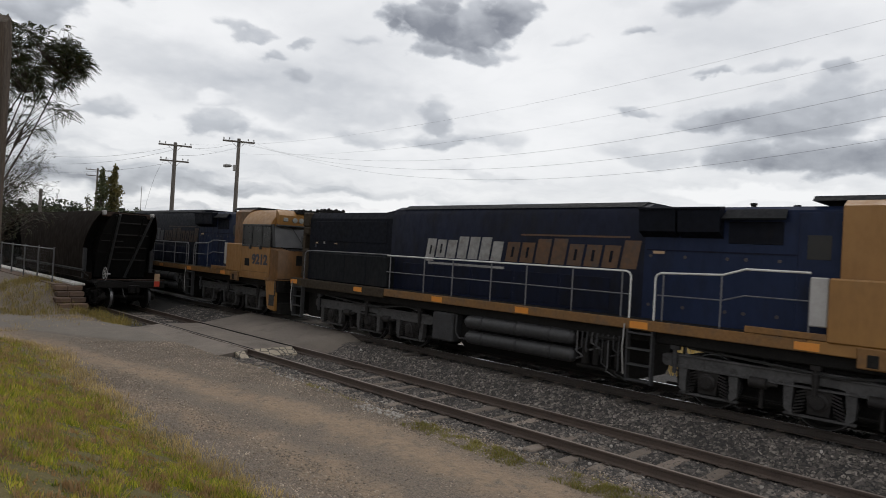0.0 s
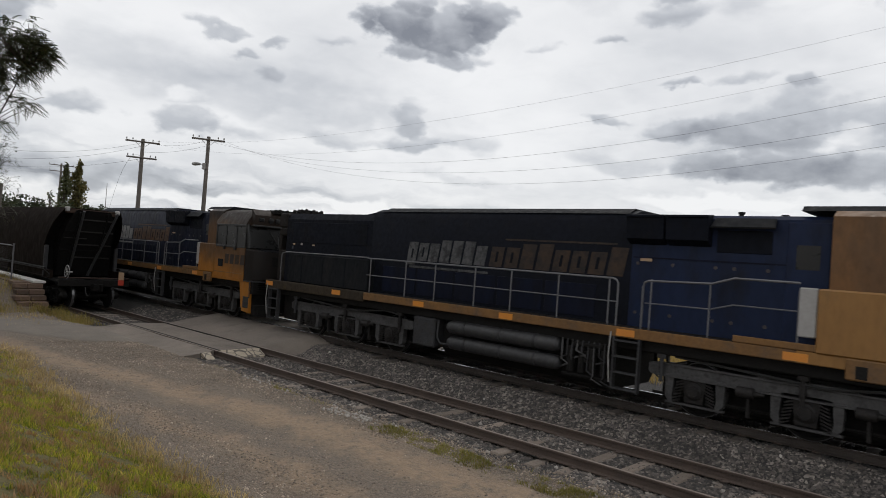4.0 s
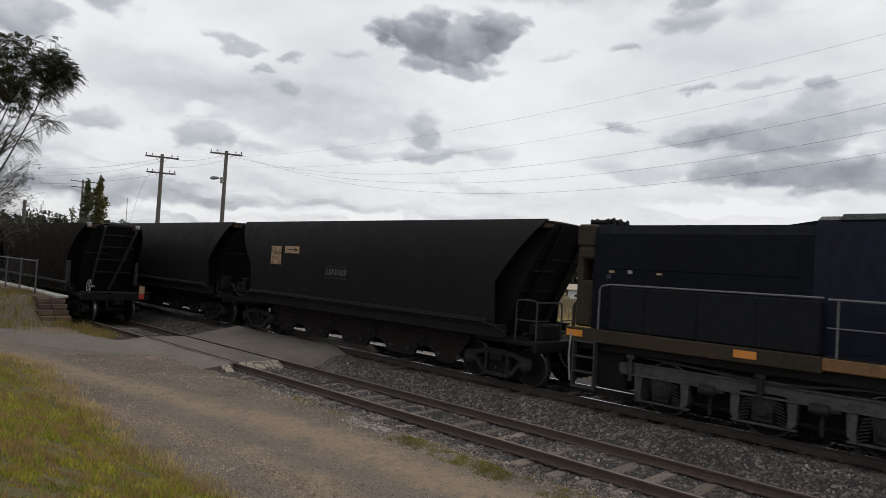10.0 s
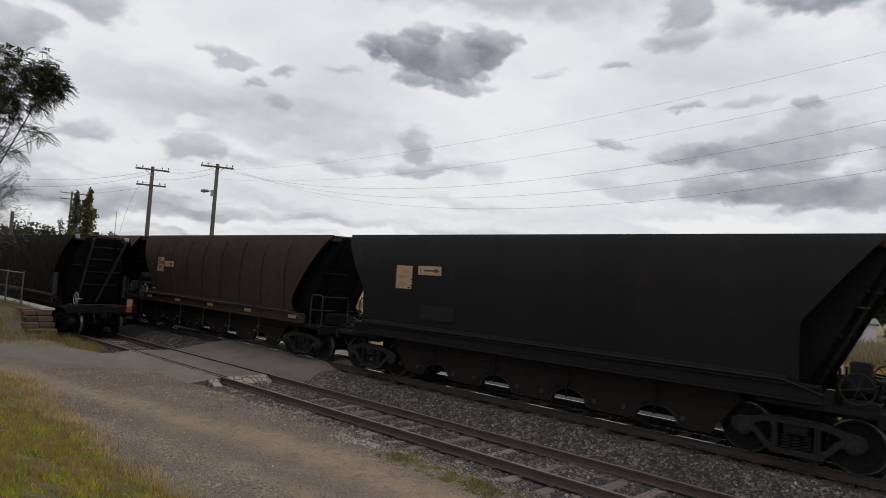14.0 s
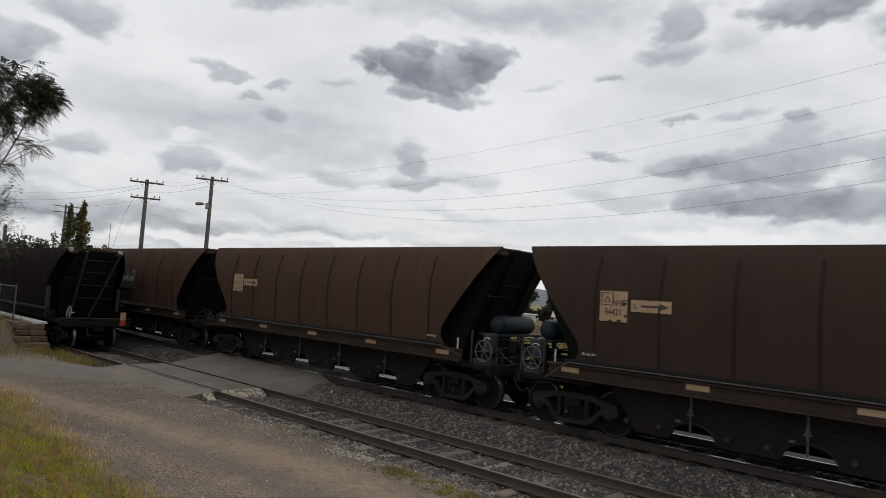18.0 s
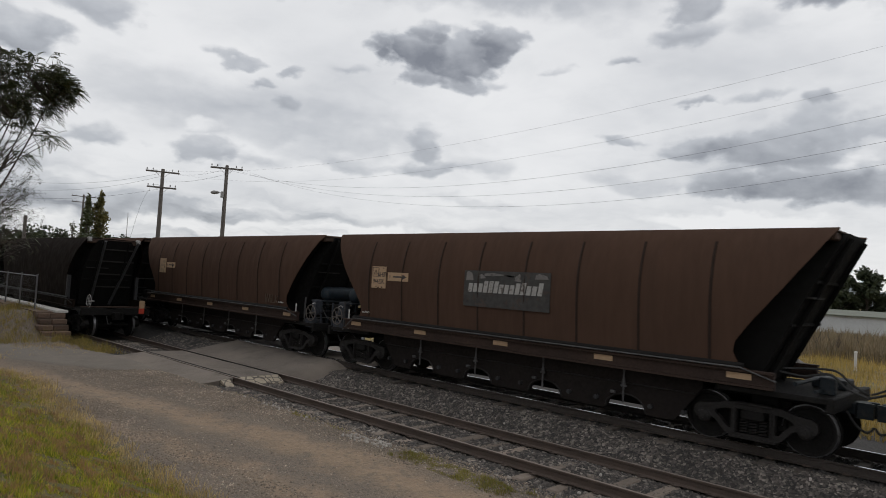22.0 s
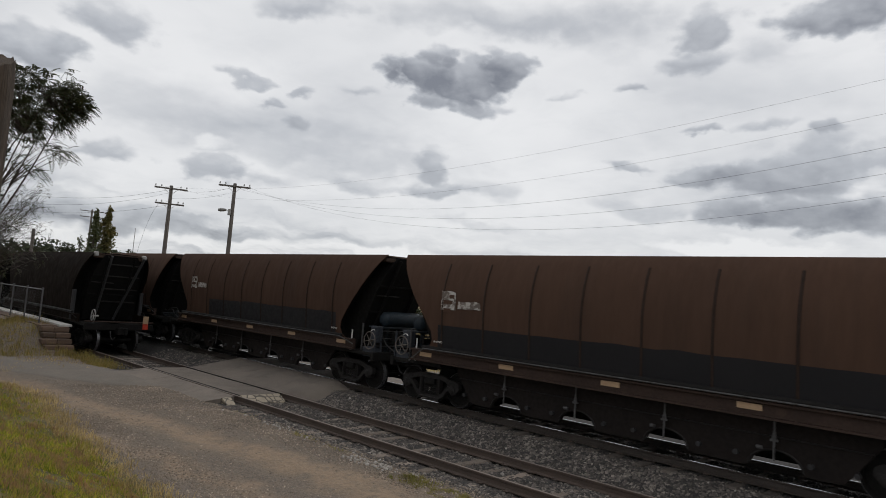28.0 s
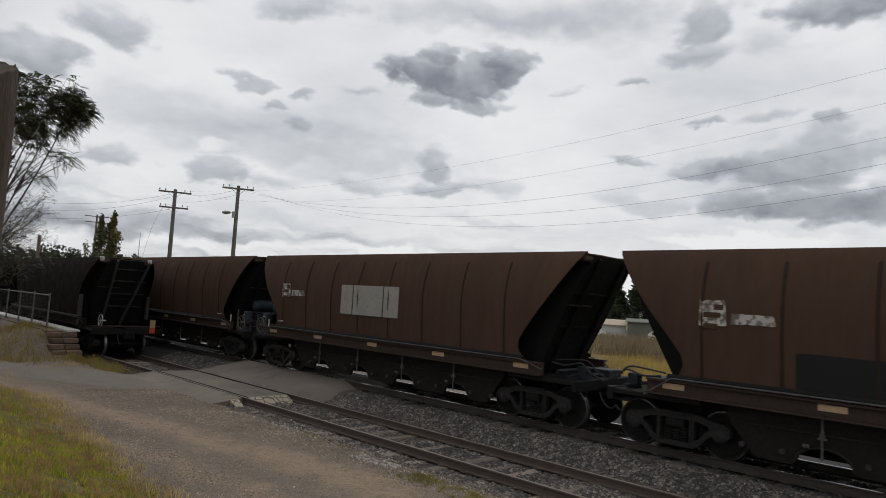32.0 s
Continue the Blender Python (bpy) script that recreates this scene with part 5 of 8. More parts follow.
                m.rod((x0 + a[0], -1.466, z0 + a[1]), (x0 + b[0], -1.466, z0 + b[1]), 0.010, 4)
            part("emblem", m, "ink", nb, "triangle in a square")
        else:
            m = Mesh()
            for k, z in enumerate((0.48, 0.33, 0.12)):
                m.box(px + 0.08 + 0.2 * (k == 0), px + pw_ - 0.06 - 0.05 * k, -1.467, -1.4645, pz + z - 0.05, pz + z + 0.05)
            part("faded_writing", m, "faded_ink" if plate == "cream" else paint, nb, "worn unreadable writing")
        if arrow:
            zc = az_ + 0.12
            part("arrow", Mesh().box(ax + 0.22, ax + 0.66, -1.468, -1.4645, zc - 0.022, zc + 0.022).slab([(ax + 0.62, zc - 0.07), (ax + 0.80, zc), (ax + 0.62, zc + 0.07)], -1.468, -1.4645), "ink", ab, "painted arrow")
            lettering("lettering", arrow, 0.15, "ink", ab, (ax + 0.1, -1.467, zc - 0.055))
    return w


CACHE = {}
BEND_X, BEND_Z = 5.16, 1.68       # the small end marks on the sides


def end_gear(w, d, gear):
    x = lambda a: d * a
    deck = 1.12
    if gear in ("brake", "tank"):
        mt = "tank_blue" if gear == "tank" else "grime"
        gx_ = 6.84 if d > 0 and gear == "tank" else 6.66
        handwheel(w, x(gx_), -1.33, 1.47, 0.255, "wheel_pale" if gear == "tank" else "rib_grey")
        handwheel(w, x(6.66), 1.30, 1.50, 0.225, "grime")
        part("brake_stand", Mesh().box(min(x(gx_ - 0.16), x(gx_ + 0.16)), max(x(gx_ - 0.16), x(gx_ + 0.16)), -1.20, -0.95, 1.40, 1.90, 0.03).box(min(x(6.45), x(6.95)), max(x(6.45), x(6.95)), -1.26, -0.9, 0.98, 1.26, 0.02), "cabinet_blue" if gear == "tank" else "grime", w, "handbrake gear box")
        if gear == "tank":
            arc = [(x(gx_) + 0.11 * math.cos(a), -1.206, 1.70 + 0.09 * math.sin(a)) for a in np.linspace(0.5, 2.6, 8)]
            part("painted_arc", Mesh().pipe(arc, 0.012, 4), "white_edge", w, "white curved mark")
            for k, (a, b, z0, z1) in enumerate(((6.38, 6.40, 1.14, 1.95), (6.98, 7.02, 1.0, 1.85), (7.02, 7.06, 1.0, 1.6))):
                part("upright", Mesh().box(min(x(a), x(b)), max(x(a), x(b)), -1.28 + 0.2 * (k == 2), -1.22 + 0.2 * (k == 2), z0, z1, 0.006), "latch_grey" if k == 0 else "cabinet_blue", w)
            for k in range(7):
                z = 1.30 + 0.075 * k
                part("pipe", Mesh().pipe([(x(6.75), -1.05 + 0.03 * k, z), (x(6.95 + 0.02 * (k % 3)), -1.0, z + 0.01), (x(7.05), -0.8 + 0.1 * k, z + 0.02), (x(7.02), -0.2 + 0.12 * k, z + 0.03)], 0.014, 5), "latch_grey" if k % 3 == 0 else "grime", w)
            part("relay_valve", Mesh().box(min(x(6.86), x(7.10)), max(x(6.86), x(7.10)), -0.62, -0.30, 1.40, 1.74, 0.03).turn([(x(6.9), 0.05), (x(6.92), 0.10), (x(7.06), 0.10), (x(7.08), 0.05)], (0, -0.1, 1.52), 12, "x"), "grime", w, "brake relay valve")
            lettering("lettering", "B-END", 0.07, "white_edge", w, (d * BEND_X, -1.416, BEND_Z), label="small white stencilled words", squeeze=1.6)
        m = Mesh()
        for y in (-0.85, -0.35, 0.2, 0.8):
            m.rod((x(6.3), y, deck), (x(6.3), y, 1.75), 0.03, 6).rod((x(6.9), y, deck), (x(6.9), y, 1.6), 0.03, 6)
            m.rod((x(6.3), y, 1.6), (x(6.9), y, 1.55), 0.025, 6)
        m.rod((x(6.9), -1.1, 1.6), (x(6.9), 1.1, 1.6), 0.028, 6).rod((x(6.95), -1.2, 1.35), (x(6.95), 1.2, 1.35), 0.025, 6)
        part("pipe_rack", m, "grime", w, "brake pipes and brackets")
        part("brake_cylinder", Mesh().turn([(x(6.2), 0.10), (x(6.22), 0.19), (x(6.6), 0.19), (x(6.62), 0.15), (x(6.85), 0.06)], (0, -0.55, 1.36), 16, "x"), mt, w)
        part("valve", Mesh().box(min(x(6.25), x(6.6)), max(x(6.25), x(6.6)), 0.25, 0.65, deck, 1.62, 0.04).box(min(x(6.62), x(6.8)), max(x(6.62), x(6.8)), -0.2, 0.2, deck, 1.45, 0.03), mt, w, "brake control valve")
        rg = random.Random(int(100 + 7 * d) + len(gear))
        for k in range(9):
            a, b, c = rg.uniform(6.15, 6.95), rg.uniform(-1.1, 1.0), rg.uniform(deck, 1.5)
            part("pipe", Mesh().pipe([(x(a), b, deck), (x(a), b, c), (x(a + 0.05), b + 0.06, c + 0.06), (x(a + rg.uniform(0.1, 0.3)), b + rg.uniform(-0.3, 0.3), c + 0.08)], rg.uniform(0.012, 0.028), 6), "grime" if k % 3 else "teal", w)
        for k in range(5):
            a, b, c = rg.uniform(6.2, 6.8), rg.uniform(-1.15, 0.9), rg.uniform(deck, 1.4)
            part("fitting", Mesh().box(min(x(a), x(a + 0.16)), max(x(a), x(a + 0.16)), b, b + 0.18, c, c + rg.uniform(0.12, 0.3), 0.02), "grime" if k % 2 else "teal", w)
        if gear == "tank":
            part("tank_stand", Mesh().box(min(x(6.35), x(7.05)), max(x(6.35), x(7.05)), -1.0, 1.0, 1.83, 1.88, 0.01).box(min(x(6.42), x(6.50)), max(x(6.42), x(6.50)), -0.8, -0.7, deck, 1.84).box(min(x(6.9), x(6.98)), max(x(6.9), x(6.98)), -0.8, -0.7, deck, 1.84)
                 .box(min(x(6.42), x(6.50)), max(x(6.42), x(6.50)), 0.7, 0.8, deck, 1.84).box(min(x(6.9), x(6.98)), max(x(6.9), x(6.98)), 0.7, 0.8, deck, 1.84), "teal", w, "tank bracket")
            part("air_tank", Mesh().turn([(-0.80, 0.03), (-0.785, 0.11), (-0.74, 0.185), (-0.66, 0.23), (-0.55, 0.24), (0.55, 0.24), (0.66, 0.23), (0.74, 0.185), (0.785, 0.11), (0.80, 0.03)], (x(6.70), 0.0, 2.10), 24), "tank_blue", w, "blue-grey air reservoir")
            part("step_post", Mesh().rod((x(6.02), -1.36, 1.12), (x(6.02), -1.36, 1.72), 0.02, 6), "white_rail", w)
        hose(w, [(x(6.6), -0.9, 1.3), (x(6.9), -0.95, 1.62), (x(7.15), -0.9, 1.35), (x(7.45), -0.85, 1.2)], 0.018)
    elif gear == "rail":
        m = Mesh()
        for y in (-1.28, 1.28):
            m.pipe([(x(6.40), y, deck), (x(6.40), y, 2.0), (x(6.43), y, 2.07), (x(6.50), y, 2.1), (x(6.90), y, 2.1), (x(6.97), y, 2.07), (x(7.0), y, 2.0), (x(7.0), y, deck)], 0.022, 7)
            m.rod((x(6.40), y, 1.62), (x(7.0), y, 1.62), 0.018, 6)
        m.pipe([(x(7.0), -1.28, 2.05), (x(7.0), -0.3, 2.05), (x(7.0), -0.25, 1.95), (x(7.0), -0.25, deck)], 0.022, 7)
        m.pipe([(x(7.0), 1.28, 2.05), (x(7.0), 0.3, 2.05), (x(7.0), 0.25, 1.95), (x(7.0), 0.25, deck)], 0.022, 7)
        for y in (-1.28, -0.25, 0.25, 1.28):
            m.rod((x(7.0), y, 1.62), (x(7.0), y - 0.5 * (1 if y > 0 else -1), 1.62), 0.016, 6)
        part("platform_railing", m, "grey_grime", w, "tubular railing round the end platform")
        part("brake_box", Mesh().box(min(x(6.35), x(6.8)), max(x(6.35), x(6.8)), -0.7, 0.1, deck, 1.5, 0.04).rod((x(6.5), -1.1, 1.25), (x(6.5), 0.9, 1.25), 0.05, 8), "grime", w)
        hose(w, [(x(7.0), 0.4, 1.0), (x(7.2), 0.42, 0.7), (x(7.4), 0.4, 0.75)], 0.02)
    elif gear == "plain":
        part("bracket", Mesh().box(min(x(6.7), x(6.95)), max(x(6.7), x(6.95)), -0.75, -0.55, deck, 1.42, 0.02).box(min(x(6.3), x(6.9)), max(x(6.3), x(6.9)), 0.3, 0.9, deck, 1.3, 0.02).rod((x(6.4), -1.1, 1.28), (x(6.4), 1.1, 1.28), 0.04, 8)
             .rod((x(6.75), -1.2, 1.2), (x(6.75), 1.2, 1.2), 0.03, 8), "teal", w, "brake pipe brackets")
        hose(w, [(x(6.1), -0.9, 1.45), (x(6.5), -0.92, 1.42), (x(6.9), -0.9, 1.5), (x(7.15), -0.88, 1.30), (x(7.45), -0.85, 1.18)], 0.022)
        hose(w, [(x(6.1), -0.7, 1.5), (x(6.6), -0.7, 1.55), (x(6.95), -0.7, 1.55), (x(7.2), -0.7, 1.35), (x(7.45), -0.7, 1.22)], 0.02)


def centre(i):
    """Place of wagon i along the train, counted from the first behind the engines."""
    return -70.78 - PITCH * (i - 1)


def sticker(w, name, x0, x1, z0, z1, mat, label, y=-1.455):
    return part(name, Mesh().box(x0, x1, y - 0.005, y + 0.004, z0, z1), mat, w, label)


def band(w, x0, x1, z0, z1, label):
    """A repainted band that follows the side's curve."""
    m = Mesh()
    zs = np.linspace(z0, z1, 8)
    n = 24
    for z in zs:
        y = -float(np.interp(z, [p[1] for p in SIDE], [p[0] for p in SIDE])) - 0.004
        for i in range(n + 1):
            edge = 0.05 * noise.noise((i * 0.9, x0, 3.0)) if z == zs[-1] else 0.0
            m.v.append((x0 + (x1 - x0) * i / n, y, z + edge))
    m.f = [(k * (n + 1) + i, k * (n + 1) + i + 1, (k + 1) * (n + 1) + i + 1, (k + 1) * (n + 1) + i) for k in range(7) for i in range(n)]
    return part("dark_band", m, "patch_dark", w, label)


TRAIN = []


def add(ob, u):
    TRAIN.append((ob, u))
    return ob


w = add(hopper("hopper_wagon", "black", "sooty black grain hopper wagon with a railed end platform", "rail", "brake", ("RHDH", "99171T"), "L"), centre(1))
m = Mesh()
for k in range(7):
    m.slab([(-1.15 + k * 0.155, 2.30), (-1.05 + k * 0.155, 2.30), (-1.01 + k * 0.155, 2.50), (-1.11 + k * 0.155, 2.50)], -1.453, -1.438)
tagged(part("painted_mark", m, "logo_white_sooty", w, "row of small pale slanted bars"), kind="stuff")
for a, b in ((-1.22, -0.02), (-1.18, -0.1)):
    part("painted_line", Mesh().box(a, b, -1.452, -1.438, 2.20 if a < -1.2 else 2.56, 2.225 if a < -1.2 else 2.58), "logo_orange_sooty", w, "thin dull orange line")
w = add(hopper("hopper_wagon", "black", "sooty black grain hopper wagon with cream number board", "brake", "plain", None, "L"), centre(2))
sticker(w, "dark_panel", -3.4, -2.2, 1.75, 2.25, "patch_dark", "darker repainted panel", -1.415)
w = add(hopper("hopper_wagon", "soot", "sooty brown ribbed grain hopper wagon with a railed end platform", "rail", "tank", ("NHEF", "94421"), "L"), centre(3))
w = add(hopper("hopper_wagon", "brown", "dusty brown ribbed grain hopper wagon with blue air tank", "tank", "plain", None, "T"), centre(4))
w = add(hopper("hopper_wagon", "brown", "dusty brown ribbed grain hopper wagon with a torn grey banner", "plain", "tank", ("NHEH", "94423K"), "T"), centre(5))
bn = sticker(w, "torn_banner", -1.26, 1.38, 2.16, 3.06, "grey_sticker", "torn washed-out grey banner")
m = Mesh()
for k in range(14):
    x0 = -1.12 + k * 0.165
    hgt = (0.22, 0.22, 0.22, 0.29, 0.29, 0.29, 0.22, 0.22, 0.22, 0.27, 0.29, 0.22, 0.22, 0.30)[k]
    m = Mesh().slab([(x0, 2.52), (x0 + 0.125, 2.52), (x0 + 0.125 + hgt * 0.18, 2.52 + hgt), (x0 + hgt * 0.18, 2.52 + hgt)], -1.466, -1.462)
    part("banner_bar", m, "banner_white", bn, "slanted pale bar")
for x0, x1, z0, z1, q in ((-1.2, -0.95, 2.80, 3.04, 0.05), (-0.6, 0.35, 2.93, 3.02, 0.10), (-0.75, -0.55, 2.86, 2.98, 0.05), (0.95, 1.32, 2.90, 3.03, 0.04), (0.35, 0.55, 2.84, 2.96, -0.06)):
    part("torn_scrap", Mesh().slab([(x0, z0), (x1, z0 + q * 0.3), (x1 - 0.04, z1 - q), (x0 + 0.3 * (x1 - x0), z1), (x0 + 0.02, z1 - 0.03)], -1.4665, -1.4605), "banner_scrap", bn, "torn pale scrap")
w = add(hopper("hopper_wagon", "brown", "dusty brown ribbed grain hopper wagon with faded scrawl", "tank", "plain", None, "T"), centre(6))
m = Mesh()
for k, (a, b) in enumerate((((3.9, 1.95), (3.98, 1.66)), ((3.98, 1.66), (4.06, 1.95)), ((4.12, 1.66), (4.2, 1.93)), ((4.2, 1.93), (4.27, 1.66)), ((4.36, 1.94), (4.35, 1.66)), ((4.35, 1.66), (4.5, 1.67)), ((4.56, 1.66), (4.56, 1.92)), ((4.7, 1.9), (4.57, 1.79)), ((4.57, 1.79), (4.72, 1.66)))):
    m.rod((a[0] + 0.26, -1.444, a[1]), (b[0] + 0.26, -1.444, b[1]), 0.014, 4)
part("scrawl", m, "chalk", w, "faint chalk scrawl")
w = add(hopper("hopper_wagon", "brown", "dusty brown ribbed grain hopper wagon with dark lower side", "rail", "tank", None, "", "white_torn"), centre(7))
band(w, -5.2, 5.3, 1.46, 2.15, "dark grey repainted lower side")
w = add(hopper("hopper_wagon", "brown", "dusty brown ribbed grain hopper wagon with dark repainted panel", "tank", "plain", None, "", "white_torn"), centre(8))
band(w, -3.4, 5.2, 1.46, 2.2, "dark grey repainted panel")
w = add(hopper("hopper_wagon", "brown", "dusty brown ribbed grain hopper wagon with torn white stickers", "plain", "tank", None, "", "white_torn"), centre(9))
for a, b in ((-1.64, -1.06), (-1.01, 0.39), (0.44, 1.10)):
    sticker(w, "torn_sticker", a, b, 2.16, 3.06, "sheet_white", "cracked white sticker")
w = add(hopper("hopper_wagon", "brown", "dusty brown ribbed grain hopper wagon", "tank", "plain", None, "", "white_torn"), centre(10))
w = add(hopper("hopper_wagon", "brown", "dusty brown ribbed grain hopper wagon", "rail", "tank", None, "T"), centre(11))


# ---- locomotives ----
def loco_bogie(xs, parent):
    """Three-axle bogie: straight frames, axle boxes between chevron springs, wheels."""
    xa, xb = max(xs) + 1.0, min(xs) - 1.0
    mid = sum(xs) / 3
    for s in (-1, 1):
        a, b = s * 0.98, s * 1.13
        line = [(xb + 0.06, 0.80), (xb + 0.06, 0.95), (xb + 0.12, 0.98), (mid - 0.9, 1.0), (mid - 0.6, 1.05), (mid + 0.6, 1.05), (mid + 0.9, 1.0), (xa - 0.12, 0.98), (xa - 0.06, 0.95), (xa - 0.06, 0.80), (xa - 0.12, 0.74), (mid + 0.7, 0.76), (mid + 0.3, 0.82), (mid - 0.3, 0.82), (mid - 0.7, 0.76), (xb + 0.12, 0.74)]
        fr = Mesh().slab(line, a, b)
        for z in (0.75, 0.985):
            fr.box(xb + 0.25, xa - 0.25, min(s * 1.0, s * 1.165), max(s * 1.0, s * 1.165), z - 0.018, z + 0.018, 0.006)
        fr = part("bogie_frame", fr, "bogie_grey", parent, "long cast bogie side frame")
        for x in xs:
            for k in (-1, 1):
                leg = Mesh().slab([(x + k * 0.40, 0.80), (x + k * 0.58, 0.80), (x + k * 0.56, 0.34), (x + k * 0.46, 0.24), (x + k * 0.40, 0.24), (x + k * 0.43, 0.42)], s * 0.99, s * 1.14)
                part("pedestal", leg, "bogie_grey", fr, "axle guide leg")
                sp = Mesh()
                for q in range(7):
                    z = 0.30 + q * 0.062
                    c, t = x + k * (0.335 - 0.012 * q), 0.085
                    sp.slab([(c - t, z + 0.03 * k), (c + t, z - 0.03 * k), (c + t, z + 0.028 - 0.03 * k), (c - t, z + 0.028 + 0.03 * k)], s * 1.0, s * (1.155 - 0.012 * (q % 2)))
                part("chevron_spring", sp, "frame_dark", fr, "stacked rubber and steel spring")
            box = Mesh().turn([(s * 1.0, 0.16), (s * 1.17, 0.165), (s * 1.19, 0.125), (s * 1.22, 0.115), (s * 1.225, 0.05)], (x, 0, 0.53), 18)
            box.slab([(x - 0.22, 0.76), (x - 0.17, 0.30), (x + 0.17, 0.30), (x + 0.22, 0.76)], s * 1.0, s * 1.13)
            for q in range(6):
                g = q * math.pi / 3
                box.rod((x + 0.09 * math.cos(g), s * 1.20, 0.53 + 0.09 * math.sin(g)), (x + 0.09 * math.cos(g), s * 1.232, 0.53 + 0.09 * math.sin(g)), 0.014, 6)
            part("axle_box", box, "frame_dark", fr, "greasy axle box with bolted cover")
            part("tie_bar", Mesh().box(x - 0.57, x + 0.57, min(s * 1.02, s * 1.12), max(s * 1.02, s * 1.12), 0.215, 0.265, 0.012), "bogie_grey", fr)
        for x, c in ((xb + 0.35, "grey_grime"), (mid - 0.02, "frame_dark"), (xa - 0.55, "frame_dark")):
            part("damper", Mesh().rod((x, s * 1.19, 0.62), (x, s * 1.19, 1.12), 0.042, 8).rod((x, s * 1.19, 0.80), (x, s * 1.19, 1.02), 0.06, 8).box(x - 0.09, x + 0.09, min(s * 1.11, s * 1.23), max(s * 1.11, s * 1.23), 1.08, 1.18, 0.012), c, fr, "upright damper")
        for x in ((xs[0] + xs[1]) / 2, (xs[1] + xs[2]) / 2):
            m = Mesh().turn([(x - 0.19, 0.05), (x - 0.17, 0.10), (x + 0.12, 0.10), (x + 0.14, 0.05), (x + 0.3, 0.03)], (0, s * 1.17, 0.70), 12, "x").box(x - 0.03, x + 0.03, min(s * 0.98, s * 1.08), max(s * 0.98, s * 1.08), 0.22, 0.74, 0.01)
            part("brake_cylinder", m, "frame_dark", fr, "brake cylinder and hanger")
        part("brake_rigging", Mesh().rod((xs[0] - 0.9, s * 0.95, 0.36), (xs[2] + 0.9, s * 0.95, 0.36), 0.03, 6), "grime", fr)
        part("cable", Mesh().pipe([(xa - 0.3, s * 1.05, 1.25), (xa - 0.7, s * 1.19, 1.12), (xa - 1.2, s * 1.19, 1.16), (mid + 0.3, s * 1.18, 1.0), (mid - 0.6, s * 1.19, 1.06), (xb + 0.6, s * 1.14, 1.15)], 0.028, 6), "rubber", fr)
        part("sand_pipe", Mesh().pipe([(xa - 0.05, s * 0.9, 1.1), (xa + 0.05, s * 0.95, 0.6), (xa - 0.12, s * 0.8, 0.2)], 0.025, 6), "grime", fr)
    part("bogie_bolster", Mesh().box(mid - 0.8, mid + 0.8, -0.95, 0.95, 0.7, 1.15, 0.05), "grime", parent)
    part("motor_casing", Mesh().box(xb + 0.15, xa - 0.15, -0.66, 0.66, 0.18, 0.90, 0.06), "grime", parent)
    for x in xs:
        wheelset(x, 0.53, parent, "grimy locomotive wheelset")


def ladder(parent, x0, x1, s, z0=0.30, z1=1.40, steps=4):
    m = Mesh()
    for x in (x0, x1):
        m.box(x - 0.02, x + 0.02, min(s * 1.30, s * 1.44), max(s * 1.30, s * 1.44), z0, z1, 0.006)
    ob = part("step_ladder", m, "grey_grime", parent, "steel boarding ladder")
    for k in range(steps):
        z = z0 + 0.03 + k * (z1 - z0 - 0.12) / (steps - 1)
        part("step", Mesh().box(x0, x1, min(s * 1.28, s * 1.45), max(s * 1.28, s * 1.45), z, z + 0.035, 0.006), "grey_grime", ob)
    part("grab_rail", Mesh().pipe([(x0 - 0.06, s * 1.45, 1.5), (x0 - 0.08, s * 1.47, 1.0), (x0 - 0.06, s * 1.42, 0.45)], 0.016, 6), "galv", ob)
    return ob


def letters(parent, x0, x1, z0, hts, mat, y, label):
    """A painted name as plain slanted bars, one for each letter."""
    n = len(hts)
    p = (x1 - x0) / n
    for k, (a, b, hole) in enumerate(hts):
        x = x0 + k * p
        sh = 0.17
        m = Mesh().slab([(x + a * sh, z0 + a), (x + p * 0.84 + a * sh, z0 + a), (x + p * 0.84 + b * sh, z0 + b), (x + b * sh, z0 + b)], y - 0.004, y + 0.002)
        bar = part("painted_bar", m, mat, parent, label)
        if hole:
            c = (a + b) / 2
            part("painted_gap", Mesh().slab([(x + p * 0.34 + c * sh - 0.02, z0 + c - 0.13), (x + p * 0.5 + c * sh - 0.02, z0 + c - 0.13), (x + p * 0.5 + c * sh + 0.02, z0 + c + 0.13), (x + p * 0.34 + c * sh + 0.02, z0 + c + 0.13)], y - 0.006, y - 0.003), "blue_sooty", bar)


